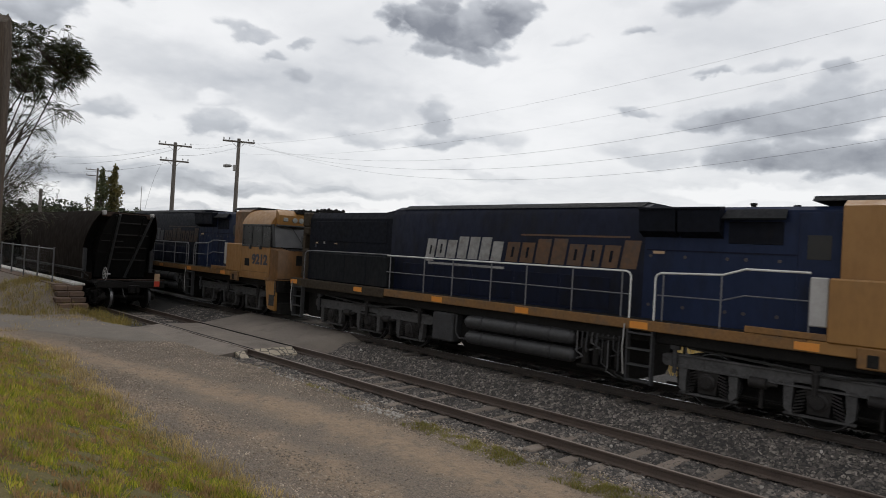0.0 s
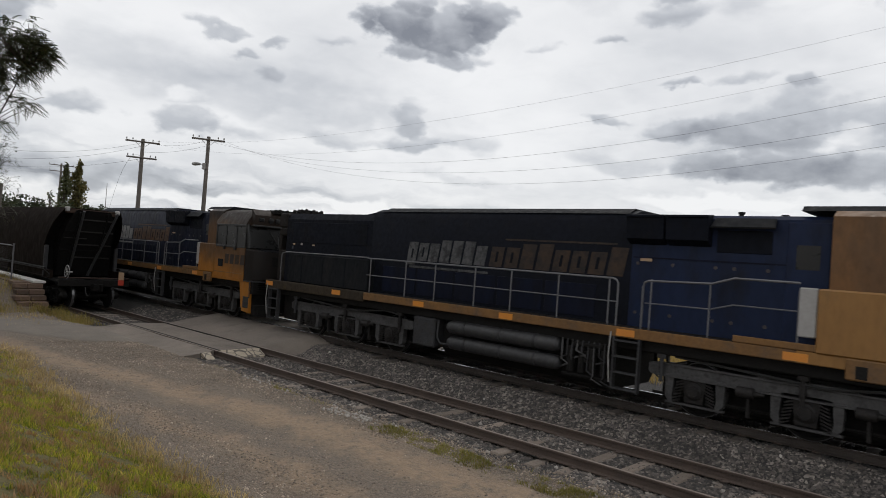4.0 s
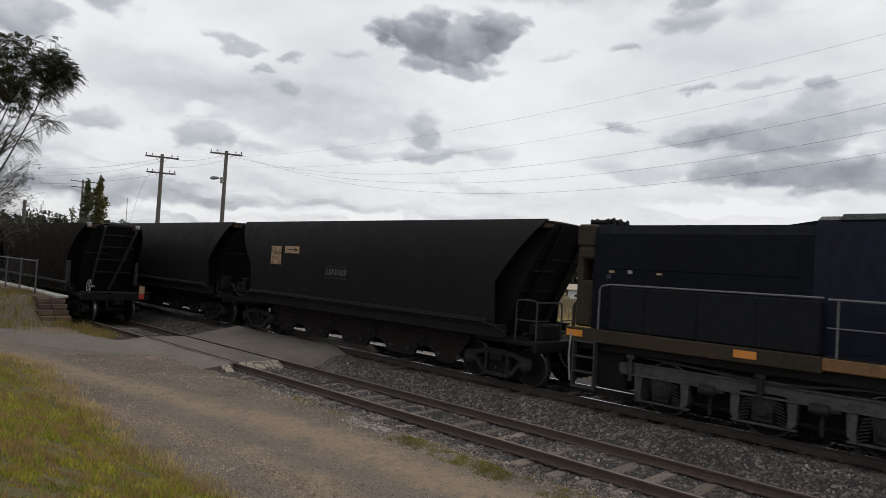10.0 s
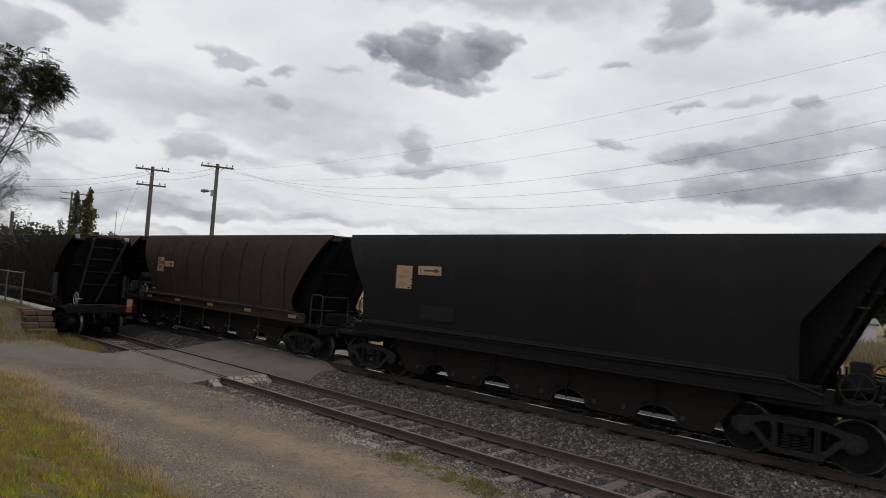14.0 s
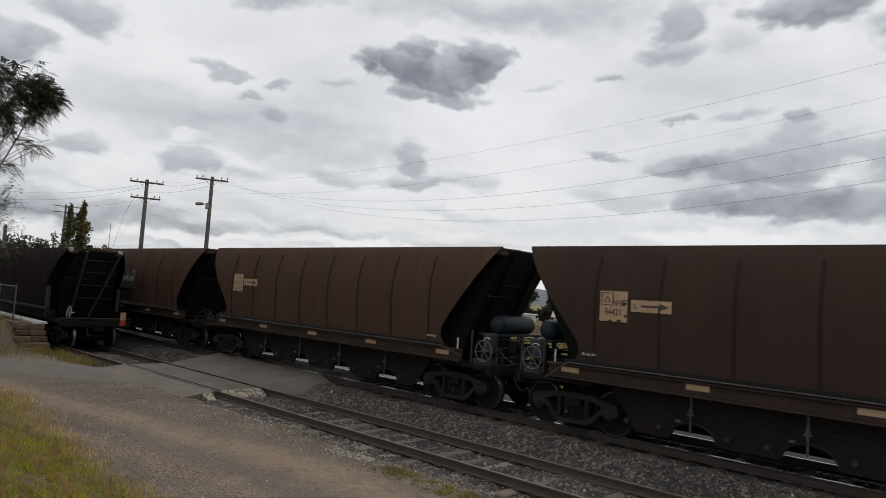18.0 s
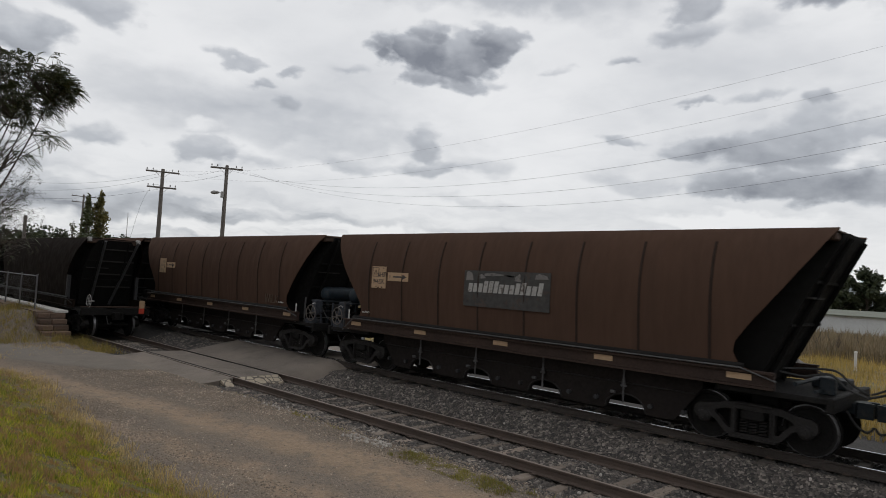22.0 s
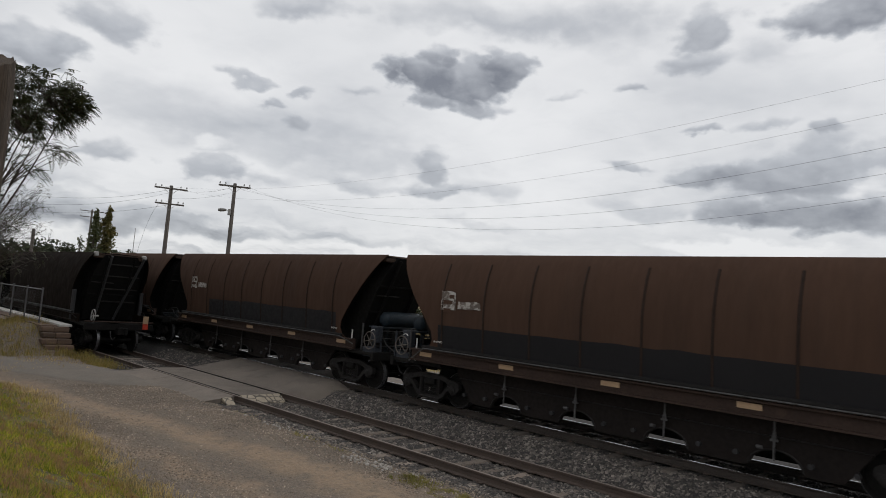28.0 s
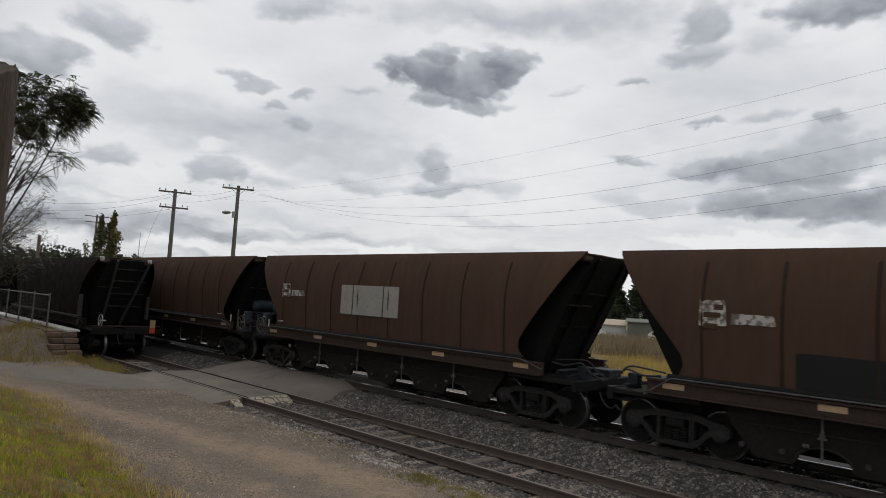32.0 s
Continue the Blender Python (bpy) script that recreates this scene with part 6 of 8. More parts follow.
def locomotive(u, label, dirty, number=""):
    """Diesel engine: cab at +x. x = 0 at the front coupling."""
    L = thing("locomotive", pose(0, YM, ZM), label, "locomotive", "engines of the moving train")
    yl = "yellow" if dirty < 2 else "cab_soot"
    rail = ("white_rail", "rail_grey", "rail_grey")[dirty]
    nose, glazing = (("yellow", "yellow_grimy", "soot")[dirty], "screen" if dirty < 2 else "glass")
    lw, lo = ("logo_white_sooty", "logo_orange_sooty") if dirty == 1 else ("logo_white", "logo_orange")
    # frame and sills
    part("underframe", Mesh().box(-20.95, -0.75, -1.25, 1.25, 1.16, 1.52, 0.03), "grime", L)
    for s in (-1, 1):
        a, b = min(s * 1.25, s * 1.43), max(s * 1.25, s * 1.43)
        sl = part("side_sill", Mesh().box(-15.95, -4.60, a, b, 1.40, 1.62, 0.015), "sill_yellow", L, "grime-streaked yellow side sill")
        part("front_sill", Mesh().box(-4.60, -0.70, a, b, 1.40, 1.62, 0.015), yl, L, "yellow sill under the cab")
        part("rear_sill", Mesh().box(-21.04, -15.95, a, b, 1.34, 1.62, 0.015), "sill_dark", L, "soot-covered rear side sill")
        for x in (-20.80, -17.2, -13.7, -10.8, -7.75, -4.6):
            part("reflector", Mesh().box(x - 0.20, x + 0.20, s * 1.432 - 0.006, s * 1.432 + 0.006, 1.43, 1.57), "orange", sl, "orange reflective strip")
        part("kick_plate", Mesh().box(-5.65, -4.28, min(s * 1.38, s * 1.44), max(s * 1.38, s * 1.44), 1.62, 1.74, 0.012), "sill_yellow", L)
    # long hood
    hood = part("hood_middle", Mesh().slab([(-0.97, 1.52), (0.97, 1.52), (0.97, 3.80), (0.86, 4.00), (0.6, 4.09), (-0.6, 4.09), (-0.86, 4.00), (-0.97, 3.80)], -16.25, -7.95, "x"), "blue_sooty" if dirty == 1 else "blue", L, "navy engine hood with chamfered roof edges")
    part("roof_plate", Mesh().slab([(-0.90, 4.0), (-0.62, 4.10), (0.62, 4.10), (0.90, 4.0), (0.62, 4.13), (-0.62, 4.13)], -15.9, -8.1, "x"), "grey_dirty", hood)
    part("roof_ramp", Mesh().add([(-16.25, -0.8, 4.0), (-16.25, 0.8, 4.0), (-16.75, 0.8, 3.92), (-16.75, -0.8, 3.92), (-16.25, -0.8, 3.9), (-16.25, 0.8, 3.9)], [(0, 1, 2, 3), (0, 3, 4), (1, 5, 2), (4, 3, 2, 5)]), "blue_sooty", hood)
    for x in (-15.0, -13.6, -12.2, -10.8, -9.4):
        for s in (-1, 1):
            part("hood_door", Mesh().box(x - 0.66, x + 0.66, s * 0.972 - 0.012, s * 0.972 + 0.012, 1.7, 2.42, 0.006), "blue", hood)
    part("hood_rear", Mesh().slab([(-0.95, 1.52), (0.95, 1.52), (0.95, 3.72), (0.82, 3.92), (-0.82, 3.92), (-0.95, 3.72)], -20.69, -16.252, "x"), "blue_sooty", L, "sooty navy rear hood")
    for s in (-1, 1):
        a, b = min(s * 0.94, s * 1.25), max(s * 0.94, s * 1.25)
        lb = part("side_locker", Mesh().box(-20.09, -16.05, a, b, 1.62, 2.56, 0.03), "grey_dirty", L, "dust-grey side locker")
        for k in range(3):
            part("locker_seam", Mesh().box(-19.3 + k * 1.1, -19.28 + k * 1.1, s * 1.252 - 0.006, s * 1.252 + 0.006, 1.66, 2.52), "blue_sooty", lb)
        part("rear_grille", Mesh().box(-20.3, -16.5, s * 0.955 - 0.01, s * 0.955 + 0.01, 2.95, 3.62, 0.01), "blue_sooty", L)
        # end of the rear hood: lamp box and marker
        m = Mesh()
        for z0, z1, x0 in ((1.62, 2.66, -21.10), (3.14, 3.42, -21.10), (3.42, 3.93, -21.14)):
            m.box(x0, -20.69, min(s * 0.50, s * 0.99), max(s * 0.50, s * 0.99), z0, z1, 0.05)
        m.box(-21.10, -20.95, min(s * 0.50, s * 0.97), max(s * 0.50, s * 0.97), 2.60, 3.20, 0.01)
        rc = part("rear_corner", m, "sill_dark" if dirty != 1 else "soot", L, "sooty tan corner casing of the rear hood")
        part("marker_lamp", Mesh().turn([(s * 0.62, 0.06), (s * 0.70, 0.065), (s * 0.71, 0.04)], (-20.82, 0, 2.78), 14), "grey_grime", rc, "small round marker lamp")
        part("rear_niche", Mesh().box(-20.95, -20.69, min(s * 0.5, s * 0.62), max(s * 0.5, s * 0.62), 2.62, 3.18, 0.02), "grime", L)
        for x, c, h in ((-20.3, "cream", 0.05), (-19.85, "grey_pale", 0.07), (-19.2, "cream", 0.04), (-20.35, "ink_blue", 0.1)):
            part("warning_label", Mesh().box(x, x + 0.10 + 0.5 * h * (c == "cream"), s * 0.952 - 0.004, s * 0.952 + 0.004, 2.86 if c != "ink_blue" else 2.72, (2.86 if c != "ink_blue" else 2.72) + h), c, L)
    horns = Mesh().box(-21.1, -20.62, -0.45, 0.45, 3.90, 3.99, 0.02)
    for k in range(6):
        horns.turn([(-21.12 + 0.03 * (k % 2), 0.07), (-21.0, 0.035), (-20.80 + 0.06 * (k % 3), 0.045), (-20.68 + 0.05 * (k % 2), 0.085)], (0, -0.42 + k * 0.16, 4.03 + 0.03 * (k % 2)), 10, "x")
    part("rear_horn", horns, "grime", L, "cluster of air horns")
    # engine end behind the cab
    part("hood_front", Mesh().slab([(-0.97, 1.52), (0.97, 1.52), (0.97, 3.90), (0.9, 3.97), (-0.9, 3.97), (-0.97, 3.90)], -7.948, -4.22, "x"), "blue" if dirty == 2 else "blue_clean", L, "navy equipment hood")
    for s in (-1, 1):
        for x0, x1 in ((-8.0, -7.2), (-7.15, -6.3)):
            m = Mesh().add([(x0, s * 0.96, 3.98), (x1, s * 0.96, 3.98), (x1, s * 1.22, 3.92), (x0, s * 1.22, 3.92), (x0, s * 0.96, 3.34), (x1, s * 0.96, 3.34), (x1, s * 1.18, 3.46), (x0, s * 1.18, 3.46)],
                           [(0, 1, 2, 3), (3, 2, 6, 7), (7, 6, 5, 4), (0, 3, 7, 4), (1, 5, 6, 2), (0, 4, 5, 1)])
            inb = part("air_intake", m, "blue_sooty", L, "slanted intake box")
            part("intake_rim", Mesh().box(x0 - 0.01, x1 + 0.01, min(s * 1.18, s * 1.25), max(s * 1.18, s * 1.25), 3.90, 3.95, 0.008), "blue_sooty", inb)
        fl = Mesh().add([(-6.25, s * 0.97, 3.92), (-5.15, s * 0.97, 3.92), (-5.12, s * 1.16, 3.74), (-6.28, s * 1.16, 3.74), (-6.25, s * 0.97, 3.88), (-5.15, s * 0.97, 3.88), (-5.12, s * 1.15, 3.71), (-6.28, s * 1.15, 3.71)],
                        [(0, 1, 2, 3), (4, 7, 6, 5), (3, 2, 6, 7), (0, 3, 7, 4), (1, 5, 6, 2), (0, 4, 5, 1)])
        part("rain_flap", fl, "grey_dirty", L, "hinged flap over the vents")
        part("vent_screen", Mesh().box(-6.2, -5.2, s * 0.972 - 0.01, s * 0.972 + 0.01, 3.25, 3.68, 0.01), "blue_sooty", L)
        for x in (-7.8, -7.05, -6.2, -5.85, -5.25):
            for z in (2.95, 1.92):
                part("lock", Mesh().rod((x, s * 0.965, z), (x, s * 0.985, z), 0.035, 10), "ink", L)
        part("seam_strip", Mesh().box(-7.9, -4.3, s * 0.973 - 0.008, s * 0.973 + 0.008, 3.06, 3.09), "blue", L)
        part("side_door", Mesh().box(-4.95, -4.25, s * 0.975 - 0.015, s * 0.975 + 0.015, 1.6, 3.85, 0.01), "blue" if dirty == 2 else "blue_clean", L, "cab access door")
        part("door_window", Mesh().box(-4.80, -4.40, s * 0.985 - 0.008, s * 0.985 + 0.012, 3.0, 3.45, 0.02), "glass", L)
        part("warning_label", Mesh().box(-7.75, -7.5, s * 0.973 - 0.004, s * 0.973 + 0.004, 3.0, 3.06), "cream", L)
    for x, h in ((-6.0, 0.08), (-5.2, 0.03), (-2.3, 0.02), (-1.5, 0.06)):
        part("roof_fitting", Mesh().rod((x, -0.3, 3.95), (x, -0.3, 4.0 + h), 0.05, 8).rod((x, -0.3, 3.98 + h), (x, -0.3, 4.02 + h), 0.07, 8), "grime", L)
    # cab
    prof = [(-1.46, 1.62), (1.46, 1.62), (1.46, 3.46), (1.40, 3.62), (1.16, 3.93), (0.92, 4.03), (-0.92, 4.03), (-1.16, 3.93), (-1.40, 3.62), (-1.46, 3.46)]
    cab_low = [(-1.46, 1.52), (1.46, 1.52), (1.46, 2.62), (-1.46, 2.62)]
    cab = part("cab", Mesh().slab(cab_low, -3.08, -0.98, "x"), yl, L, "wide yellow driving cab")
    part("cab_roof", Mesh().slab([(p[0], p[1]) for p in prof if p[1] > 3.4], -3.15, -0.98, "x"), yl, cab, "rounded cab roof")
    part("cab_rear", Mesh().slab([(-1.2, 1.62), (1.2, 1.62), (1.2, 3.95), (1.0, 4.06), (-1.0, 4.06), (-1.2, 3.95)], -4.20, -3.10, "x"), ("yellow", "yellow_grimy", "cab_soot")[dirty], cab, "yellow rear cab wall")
    part("roof_fairing", Mesh().slab([(-1.0, 4.06), (1.0, 4.06), (0.85, 4.16), (-0.85, 4.16)], -4.75, -3.0, "x"), "grey_dirty", cab)
    for s in (-1, 1):
        a, b = min(s * 1.2, s * 1.475), max(s * 1.2, s * 1.475)
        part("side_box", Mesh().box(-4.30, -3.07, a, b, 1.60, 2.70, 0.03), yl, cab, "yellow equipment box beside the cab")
        part("panel_line", Mesh().box(-3.10, -3.085, s * 1.462 - 0.006, s * 1.462 + 0.016, 1.62, 2.66), "sill_yellow", cab)
        part("white_panel", Mesh().box(-4.60, -4.31, min(s * 1.36, s * 1.42), max(s * 1.36, s * 1.42), 1.85, 2.70, 0.02), "grey_pale", L, "pale grey end panel of the railing")
        # windows with pillars between
        for x0, x1 in ((-3.08, -3.02), (-2.42, -2.33), (-1.67, -1.60), (-1.03, -0.98)):
            part("window_pillar", Mesh().box(x0, x1, min(s * 1.36, s * 1.46), max(s * 1.36, s * 1.46), 2.62, 3.46), "rubber", cab, "dark window pillar")
        for x0, x1 in ((-3.02, -2.42), (-2.33, -1.67), (-1.60, -1.03)):
            wf = part("side_window", Mesh().box(x0, x1, s * 1.43 - 0.012, s * 1.43 + 0.012, 2.66, 3.40), "glass", cab, "dusty dark side window")
            for q in ((x0 - 0.02, x1 + 0.02, 3.38, 3.46), (x0 - 0.02, x1 + 0.02, 2.60, 2.67)):
                part("window_frame", Mesh().box(q[0], q[1], min(s * 1.41, s * 1.468), max(s * 1.41, s * 1.468), q[2], q[3], 0.008), "rubber", wf)
        for x in (-2.38, -1.62):
            part("wiper_motor", Mesh().box(x - 0.05, x + 0.05, min(s * 1.45, s * 1.53), max(s * 1.45, s * 1.53), 2.52, 2.66, 0.015), "rubber", cab)
        part("side_grille", Mesh().box(-2.79, -2.44, s * 1.464 - 0.008, s * 1.464 + 0.008, 1.87, 2.15, 0.006), "grey_dirty", cab, "small ventilation grille")
        part("jack_pad", Mesh().box(-3.84, -3.25, min(s * 1.40, s * 1.49), max(s * 1.40, s * 1.49), 1.25, 1.60, 0.02), "sill_yellow", L)
        part("jack_socket", Mesh().box(-3.70, -3.52, min(s * 1.47, s * 1.495), max(s * 1.47, s * 1.495), 1.28, 1.50, 0.01), "grime", L)
        # pilot skirt at the front corner
        sk = Mesh().slab([(-1.30, 1.50), (-0.62, 1.50), (-0.55, 0.33), (-1.02, 0.38), (-1.10, 0.55)], s * 1.40, s * 1.30)
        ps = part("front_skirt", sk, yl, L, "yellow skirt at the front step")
        part("step_niche", Mesh().box(-0.97, -0.61, min(s * 1.395, s * 1.408), max(s * 1.395, s * 1.408), 0.50, 0.90, 0.004), "rubber", ps, "dark step opening")
        for z in (0.52, 0.70):
            part("step", Mesh().box(-0.96, -0.62, min(s * 1.39, s * 1.43), max(s * 1.39, s * 1.43), z, z + 0.025, 0.006), "grey_grime", ps)
        part("cab_seam", Mesh().box(-3.06, -1.0, s * 1.461 - 0.004, s * 1.461 + 0.006, 1.66, 1.685), "sill_yellow", cab)
        part("front_grab", Mesh().pipe([(-0.56, s * 1.42, 1.45), (-0.52, s * 1.45, 1.38), (-0.50, s * 1.45, 0.95), (-0.54, s * 1.42, 0.88)], 0.018, 6), "grey_grime", L)
        ladder(L, -8.0, -7.45, s)
        ladder(L, -20.81, -20.29, s)
    # nose, windscreen, brow
    def frustum(sec):
        m = Mesh()
        for x, w, z0, z1, c in sec:
            m.v += [(x, -w, z0), (x, w, z0), (x, w, z1 - c), (x, w - c, z1), (x, -w + c, z1), (x, -w, z1 - c)]
        for i in range(len(sec) - 1):
            o = i * 6
            m.f += [(o + k, o + (k + 1) % 6, o + 6 + (k + 1) % 6, o + 6 + k) for k in range(6)]
        e = (len(sec) - 1) * 6
        m.f += [tuple(range(6))[::-1], tuple(range(e, e + 6))]
        return m
    part("nose", frustum([(-0.975, 1.44, 1.45, 2.62, 0.03), (-0.60, 1.43, 1.47, 2.56, 0.04), (-0.50, 1.38, 1.49, 2.54, 0.05), (-0.32, 1.02, 1.52, 2.52, 0.06)]), nose, L, "blunt yellow nose" if dirty < 2 else "blunt soot-blackened nose")
    part("nose_grille", Mesh().box(-0.33, -0.305, -0.75, 0.75, 2.0, 2.36, 0.01), "grime", L, "soot-black nose panel")
    part("nose_lip", Mesh().slab([(-0.98, -1.445), (-0.58, -1.445), (-0.48, -1.39), (-0.29, -1.03), (-0.29, 1.03), (-0.48, 1.39), (-0.58, 1.445), (-0.98, 1.445)], 1.43, 1.475, "z"), "grey_grime" if dirty == 2 else nose, L, "lip under the nose")
    for k in range(4):
        part("nose_louvre", Mesh().box(-0.60, -0.40 + 0.02 * k, -1.15, 1.15, 1.12 + 0.075 * k, 1.15 + 0.075 * k, 0.006), "grime", L, "dark slat under the nose")
    part("nose_shelf", Mesh().box(-0.95, -0.45, -1.36, 1.36, 1.0, 1.44, 0.02), "grime", L)
    part("nose_top", Mesh().slab([(-0.99, 2.615), (-0.34, 2.525), (-0.34, 2.545), (-0.99, 2.645)], -1.0, 1.0), "grey_dirty", L)
    for s in (-1, 1):
        m = Mesh().add([(-0.96, s * 1.34, 3.42), (-0.80, s * 0.06, 3.44), (-0.58, s * 0.06, 2.64), (-0.80, s * 1.34, 2.64), (-1.0, s * 1.34, 3.42), (-0.84, s * 0.06, 3.44), (-0.62, s * 0.06, 2.64), (-0.84, s * 1.34, 2.64)],
                       [(0, 1, 2, 3), (4, 7, 6, 5), (0, 4, 5, 1), (1, 5, 6, 2), (2, 6, 7, 3), (3, 7, 4, 0)])
        part("windscreen", m, glazing, L, "dusty windscreen")
        part("corner_pillar", Mesh().rod((-0.98, s * 1.40, 3.46), (-0.84, s * 1.38, 2.62), 0.06, 8), "rubber", L)
        part("wiper", Mesh().rod((-0.86, s * 0.7, 3.44), (-0.60, s * 0.35, 2.80), 0.014, 6).rod((-0.64, s * 0.35, 3.1), (-0.57, s * 0.35, 2.7), 0.02, 6), "rubber", L)
        for k in (0.35, 0.62):
            part("headlight", Mesh().turn([(-0.86, 0.10), (-0.74, 0.10), (-0.735, 0.085)], (0, s * k, 3.66), 16, "x"), "lamp_glass" if dirty < 2 else "glass", L, "round headlight")
        part("marker_light", Mesh().box(-0.86, -0.745, min(s * 0.9, s * 1.1), max(s * 0.9, s * 1.1), 3.60, 3.74, 0.02), "lamp_glass" if dirty < 2 else "glass", L)
    part("centre_pillar", Mesh().rod((-0.80, 0, 3.46), (-0.58, 0, 2.62), 0.05, 8), "rubber", L)
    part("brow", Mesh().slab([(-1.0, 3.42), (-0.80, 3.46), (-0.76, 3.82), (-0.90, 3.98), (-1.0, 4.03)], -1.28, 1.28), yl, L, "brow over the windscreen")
    part("gutter", Mesh().box(-0.84, -0.70, -1.36, 1.36, 3.40, 3.47, 0.02), "rubber", L)
    horns = Mesh()
    horns.box(-1.02, -0.72, -0.55, 0.55, 3.92, 4.02, 0.02)
    for k in range(7):
        horns.turn([(-1.05, 0.05), (-0.90, 0.035), (-0.80 + 0.04 * (k % 2), 0.04), (-0.72 + 0.05 * (k % 2), 0.06)], (0, -0.48 + k * 0.16, 4.03 + 0.025 * (k % 2)), 10, "x")
    part("horn_cluster", horns, "grime", L, "row of roof air horns")
    # pilot, coupler
    part("pilot_plate", Mesh().box(-0.78, -0.62, -1.3, 1.3, 0.30, 1.30, 0.03).slab([(-0.66, 0.28), (-0.40, 0.22), (-0.42, 0.5), (-0.66, 0.62)], -1.1, 1.1).slab([(-0.62, -1.28), (-0.45, -1.2), (-0.22, -0.5), (-0.18, 0.0), (-0.22, 0.5), (-0.45, 1.2), (-0.62, 1.28)], 0.24, 0.62, "z"), "grime", L, "black pilot plough")
    part("rear_plate", Mesh().box(-21.02, -20.88, -1.28, 1.28, 0.45, 1.40, 0.03), "grime", L)
    part("draft_gear", Mesh().box(-20.5, -19.75, -1.0, 1.0, 0.34, 1.18, 0.05), "grime", L)
    part("draft_gear", Mesh().box(-1.65, -0.8, -1.0, 1.0, 0.34, 1.18, 0.05), "grime", L)
    coupler(L, -0.08, 1)
    coupler(L, -21.40, -1)
    for k in (-0.7, -0.5, 0.5, 0.7):
        hose(L, [(-0.6, k, 0.95), (-0.42, k, 0.75), (-0.40, k * 1.05, 0.45), (-0.5, k * 1.1, 0.38)], 0.024)
        hose(L, [(-20.85, k, 1.0), (-21.05, k, 0.8), (-21.05, k * 1.05, 0.5), (-20.95, k * 1.1, 0.42)], 0.024)
    # railings
    for s in (-1, 1):
        y = s * 1.39
        m = Mesh().pipe([(-15.9, y, 2.60), (-8.12, y, 2.60), (-8.04, y, 2.57), (-8.0, y, 2.50), (-8.0, y, 1.62)], 0.021, 7)
        rl = part("handrail", m, rail, L, "tubular walkway handrail")
        part("knee_rail", Mesh().rod((-15.9, y, 2.12), (-8.0, y, 2.12), 0.013, 6), "rail_grey", rl)
        for x in (-15.75, -14.3, -13.2, -11.85, -10.74, -9.44, -8.2):
            part("stanchion", Mesh().rod((x, y, 1.6), (x, y, 2.60), 0.018, 6), "rail_grey", rl)
        m = Mesh().pipe([(-7.45, y, 1.62), (-7.45, y, 2.48), (-7.42, y, 2.56), (-7.34, y, 2.60), (-6.1, y, 2.64), (-5.69, y, 2.77), (-4.6, y, 2.77)], 0.023, 7)
        r2 = part("handrail", m, rail, L, "kinked tubular handrail")
        part("knee_rail", Mesh().pipe([(-7.4, y, 2.15), (-6.1, y, 2.16), (-5.69, y, 2.28), (-4.6, y, 2.28)], 0.013, 6), "rail_grey", r2)
        for x in (-7.28, -6.12, -4.6):
            part("stanchion", Mesh().rod((x, y, 1.6), (x, y, 2.64), 0.018, 6), "rail_grey", r2)
        r3 = part("end_rail", Mesh().pipe([(-20.25, y, 1.6), (-20.25, y, 2.48), (-20.2, y, 2.56), (-20.05, s * 1.30, 2.6), (-16.0, s * 1.28, 2.62)], 0.02, 7), "rail_grey", L)
        part("deck_tread", Mesh().box(-16.0, -4.3, min(s * 0.98, s * 1.42), max(s * 0.98, s * 1.42), 1.60, 1.625), "grime", L)
        # tanks under the frame
        for z, r, yy in ((1.02, 0.17, 1.26), (0.62, 0.17, 1.22)):
            tk = part("air_reservoir", Mesh().turn([(-12.72, 0.04), (-12.70, r * 0.6), (-12.62, r * 0.93), (-12.5, r), (-9.55, r), (-9.43, r * 0.93), (-9.36, r * 0.6), (-9.34, 0.04)], (0, s * yy, z), 20, "x"), "grey_tank", L, "long grey air reservoir")
            for x in (-12.1, -11.0, -10.0):
                part("tank_strap", Mesh().turn([(x - 0.03, r + 0.006), (x - 0.028, r + 0.012), (x + 0.028, r + 0.012), (x + 0.03, r + 0.006)], (0, s * yy, z), 20, "x"), "grey_grime", tk)
        bx = part("equipment_box", Mesh().box(-13.95, -13.16, min(s * 0.9, s * 1.32), max(s * 0.9, s * 1.32), 0.40, 1.16, 0.04), "grey_grime", L, "grey box under the frame")
        part("drain_pipe", Mesh().pipe([(-13.05, s * 1.28, 1.15), (-13.05, s * 1.3, 0.7), (-12.95, s * 1.28, 0.55), (-12.7, s * 1.24, 0.55)], 0.03, 7), "grey_grime", bx)
        m = Mesh()
        for k in range(4):
            m.rod((-9.1 + k * 0.27, s * 1.22, 0.5), (-9.1 + k * 0.27, s * 1.22, 1.05), 0.09 - 0.01 * (k % 2), 10)
        m.rod((-9.25, s * 1.22, 0.95), (-8.15, s * 1.22, 0.95), 0.035, 6).rod((-9.3, s * 1.22, 0.42), (-8.1, s * 1.22, 0.42), 0.04, 6).rod((-9.0, s * 1.25, 1.12), (-8.3, s * 1.25, 1.12), 0.06, 8)
        part("filter_rack", m, "grime", L, "row of air filters and pipes")
        q = random.Random(17)
        for k in range(9):
            x, z = -9.3 + 0.13 * k, q.uniform(0.45, 1.0)
            part("air_pipe", Mesh().pipe([(x, s * 1.28, 1.2), (x + q.uniform(-0.03, 0.03), s * 1.31, z), (x + q.uniform(-0.2, 0.2), s * 1.30, z - 0.08), (x + q.uniform(-0.2, 0.2), s * 1.2, z - 0.2)], q.uniform(0.014, 0.026), 6), "grey_grime" if k % 3 else "latch_grey", L)
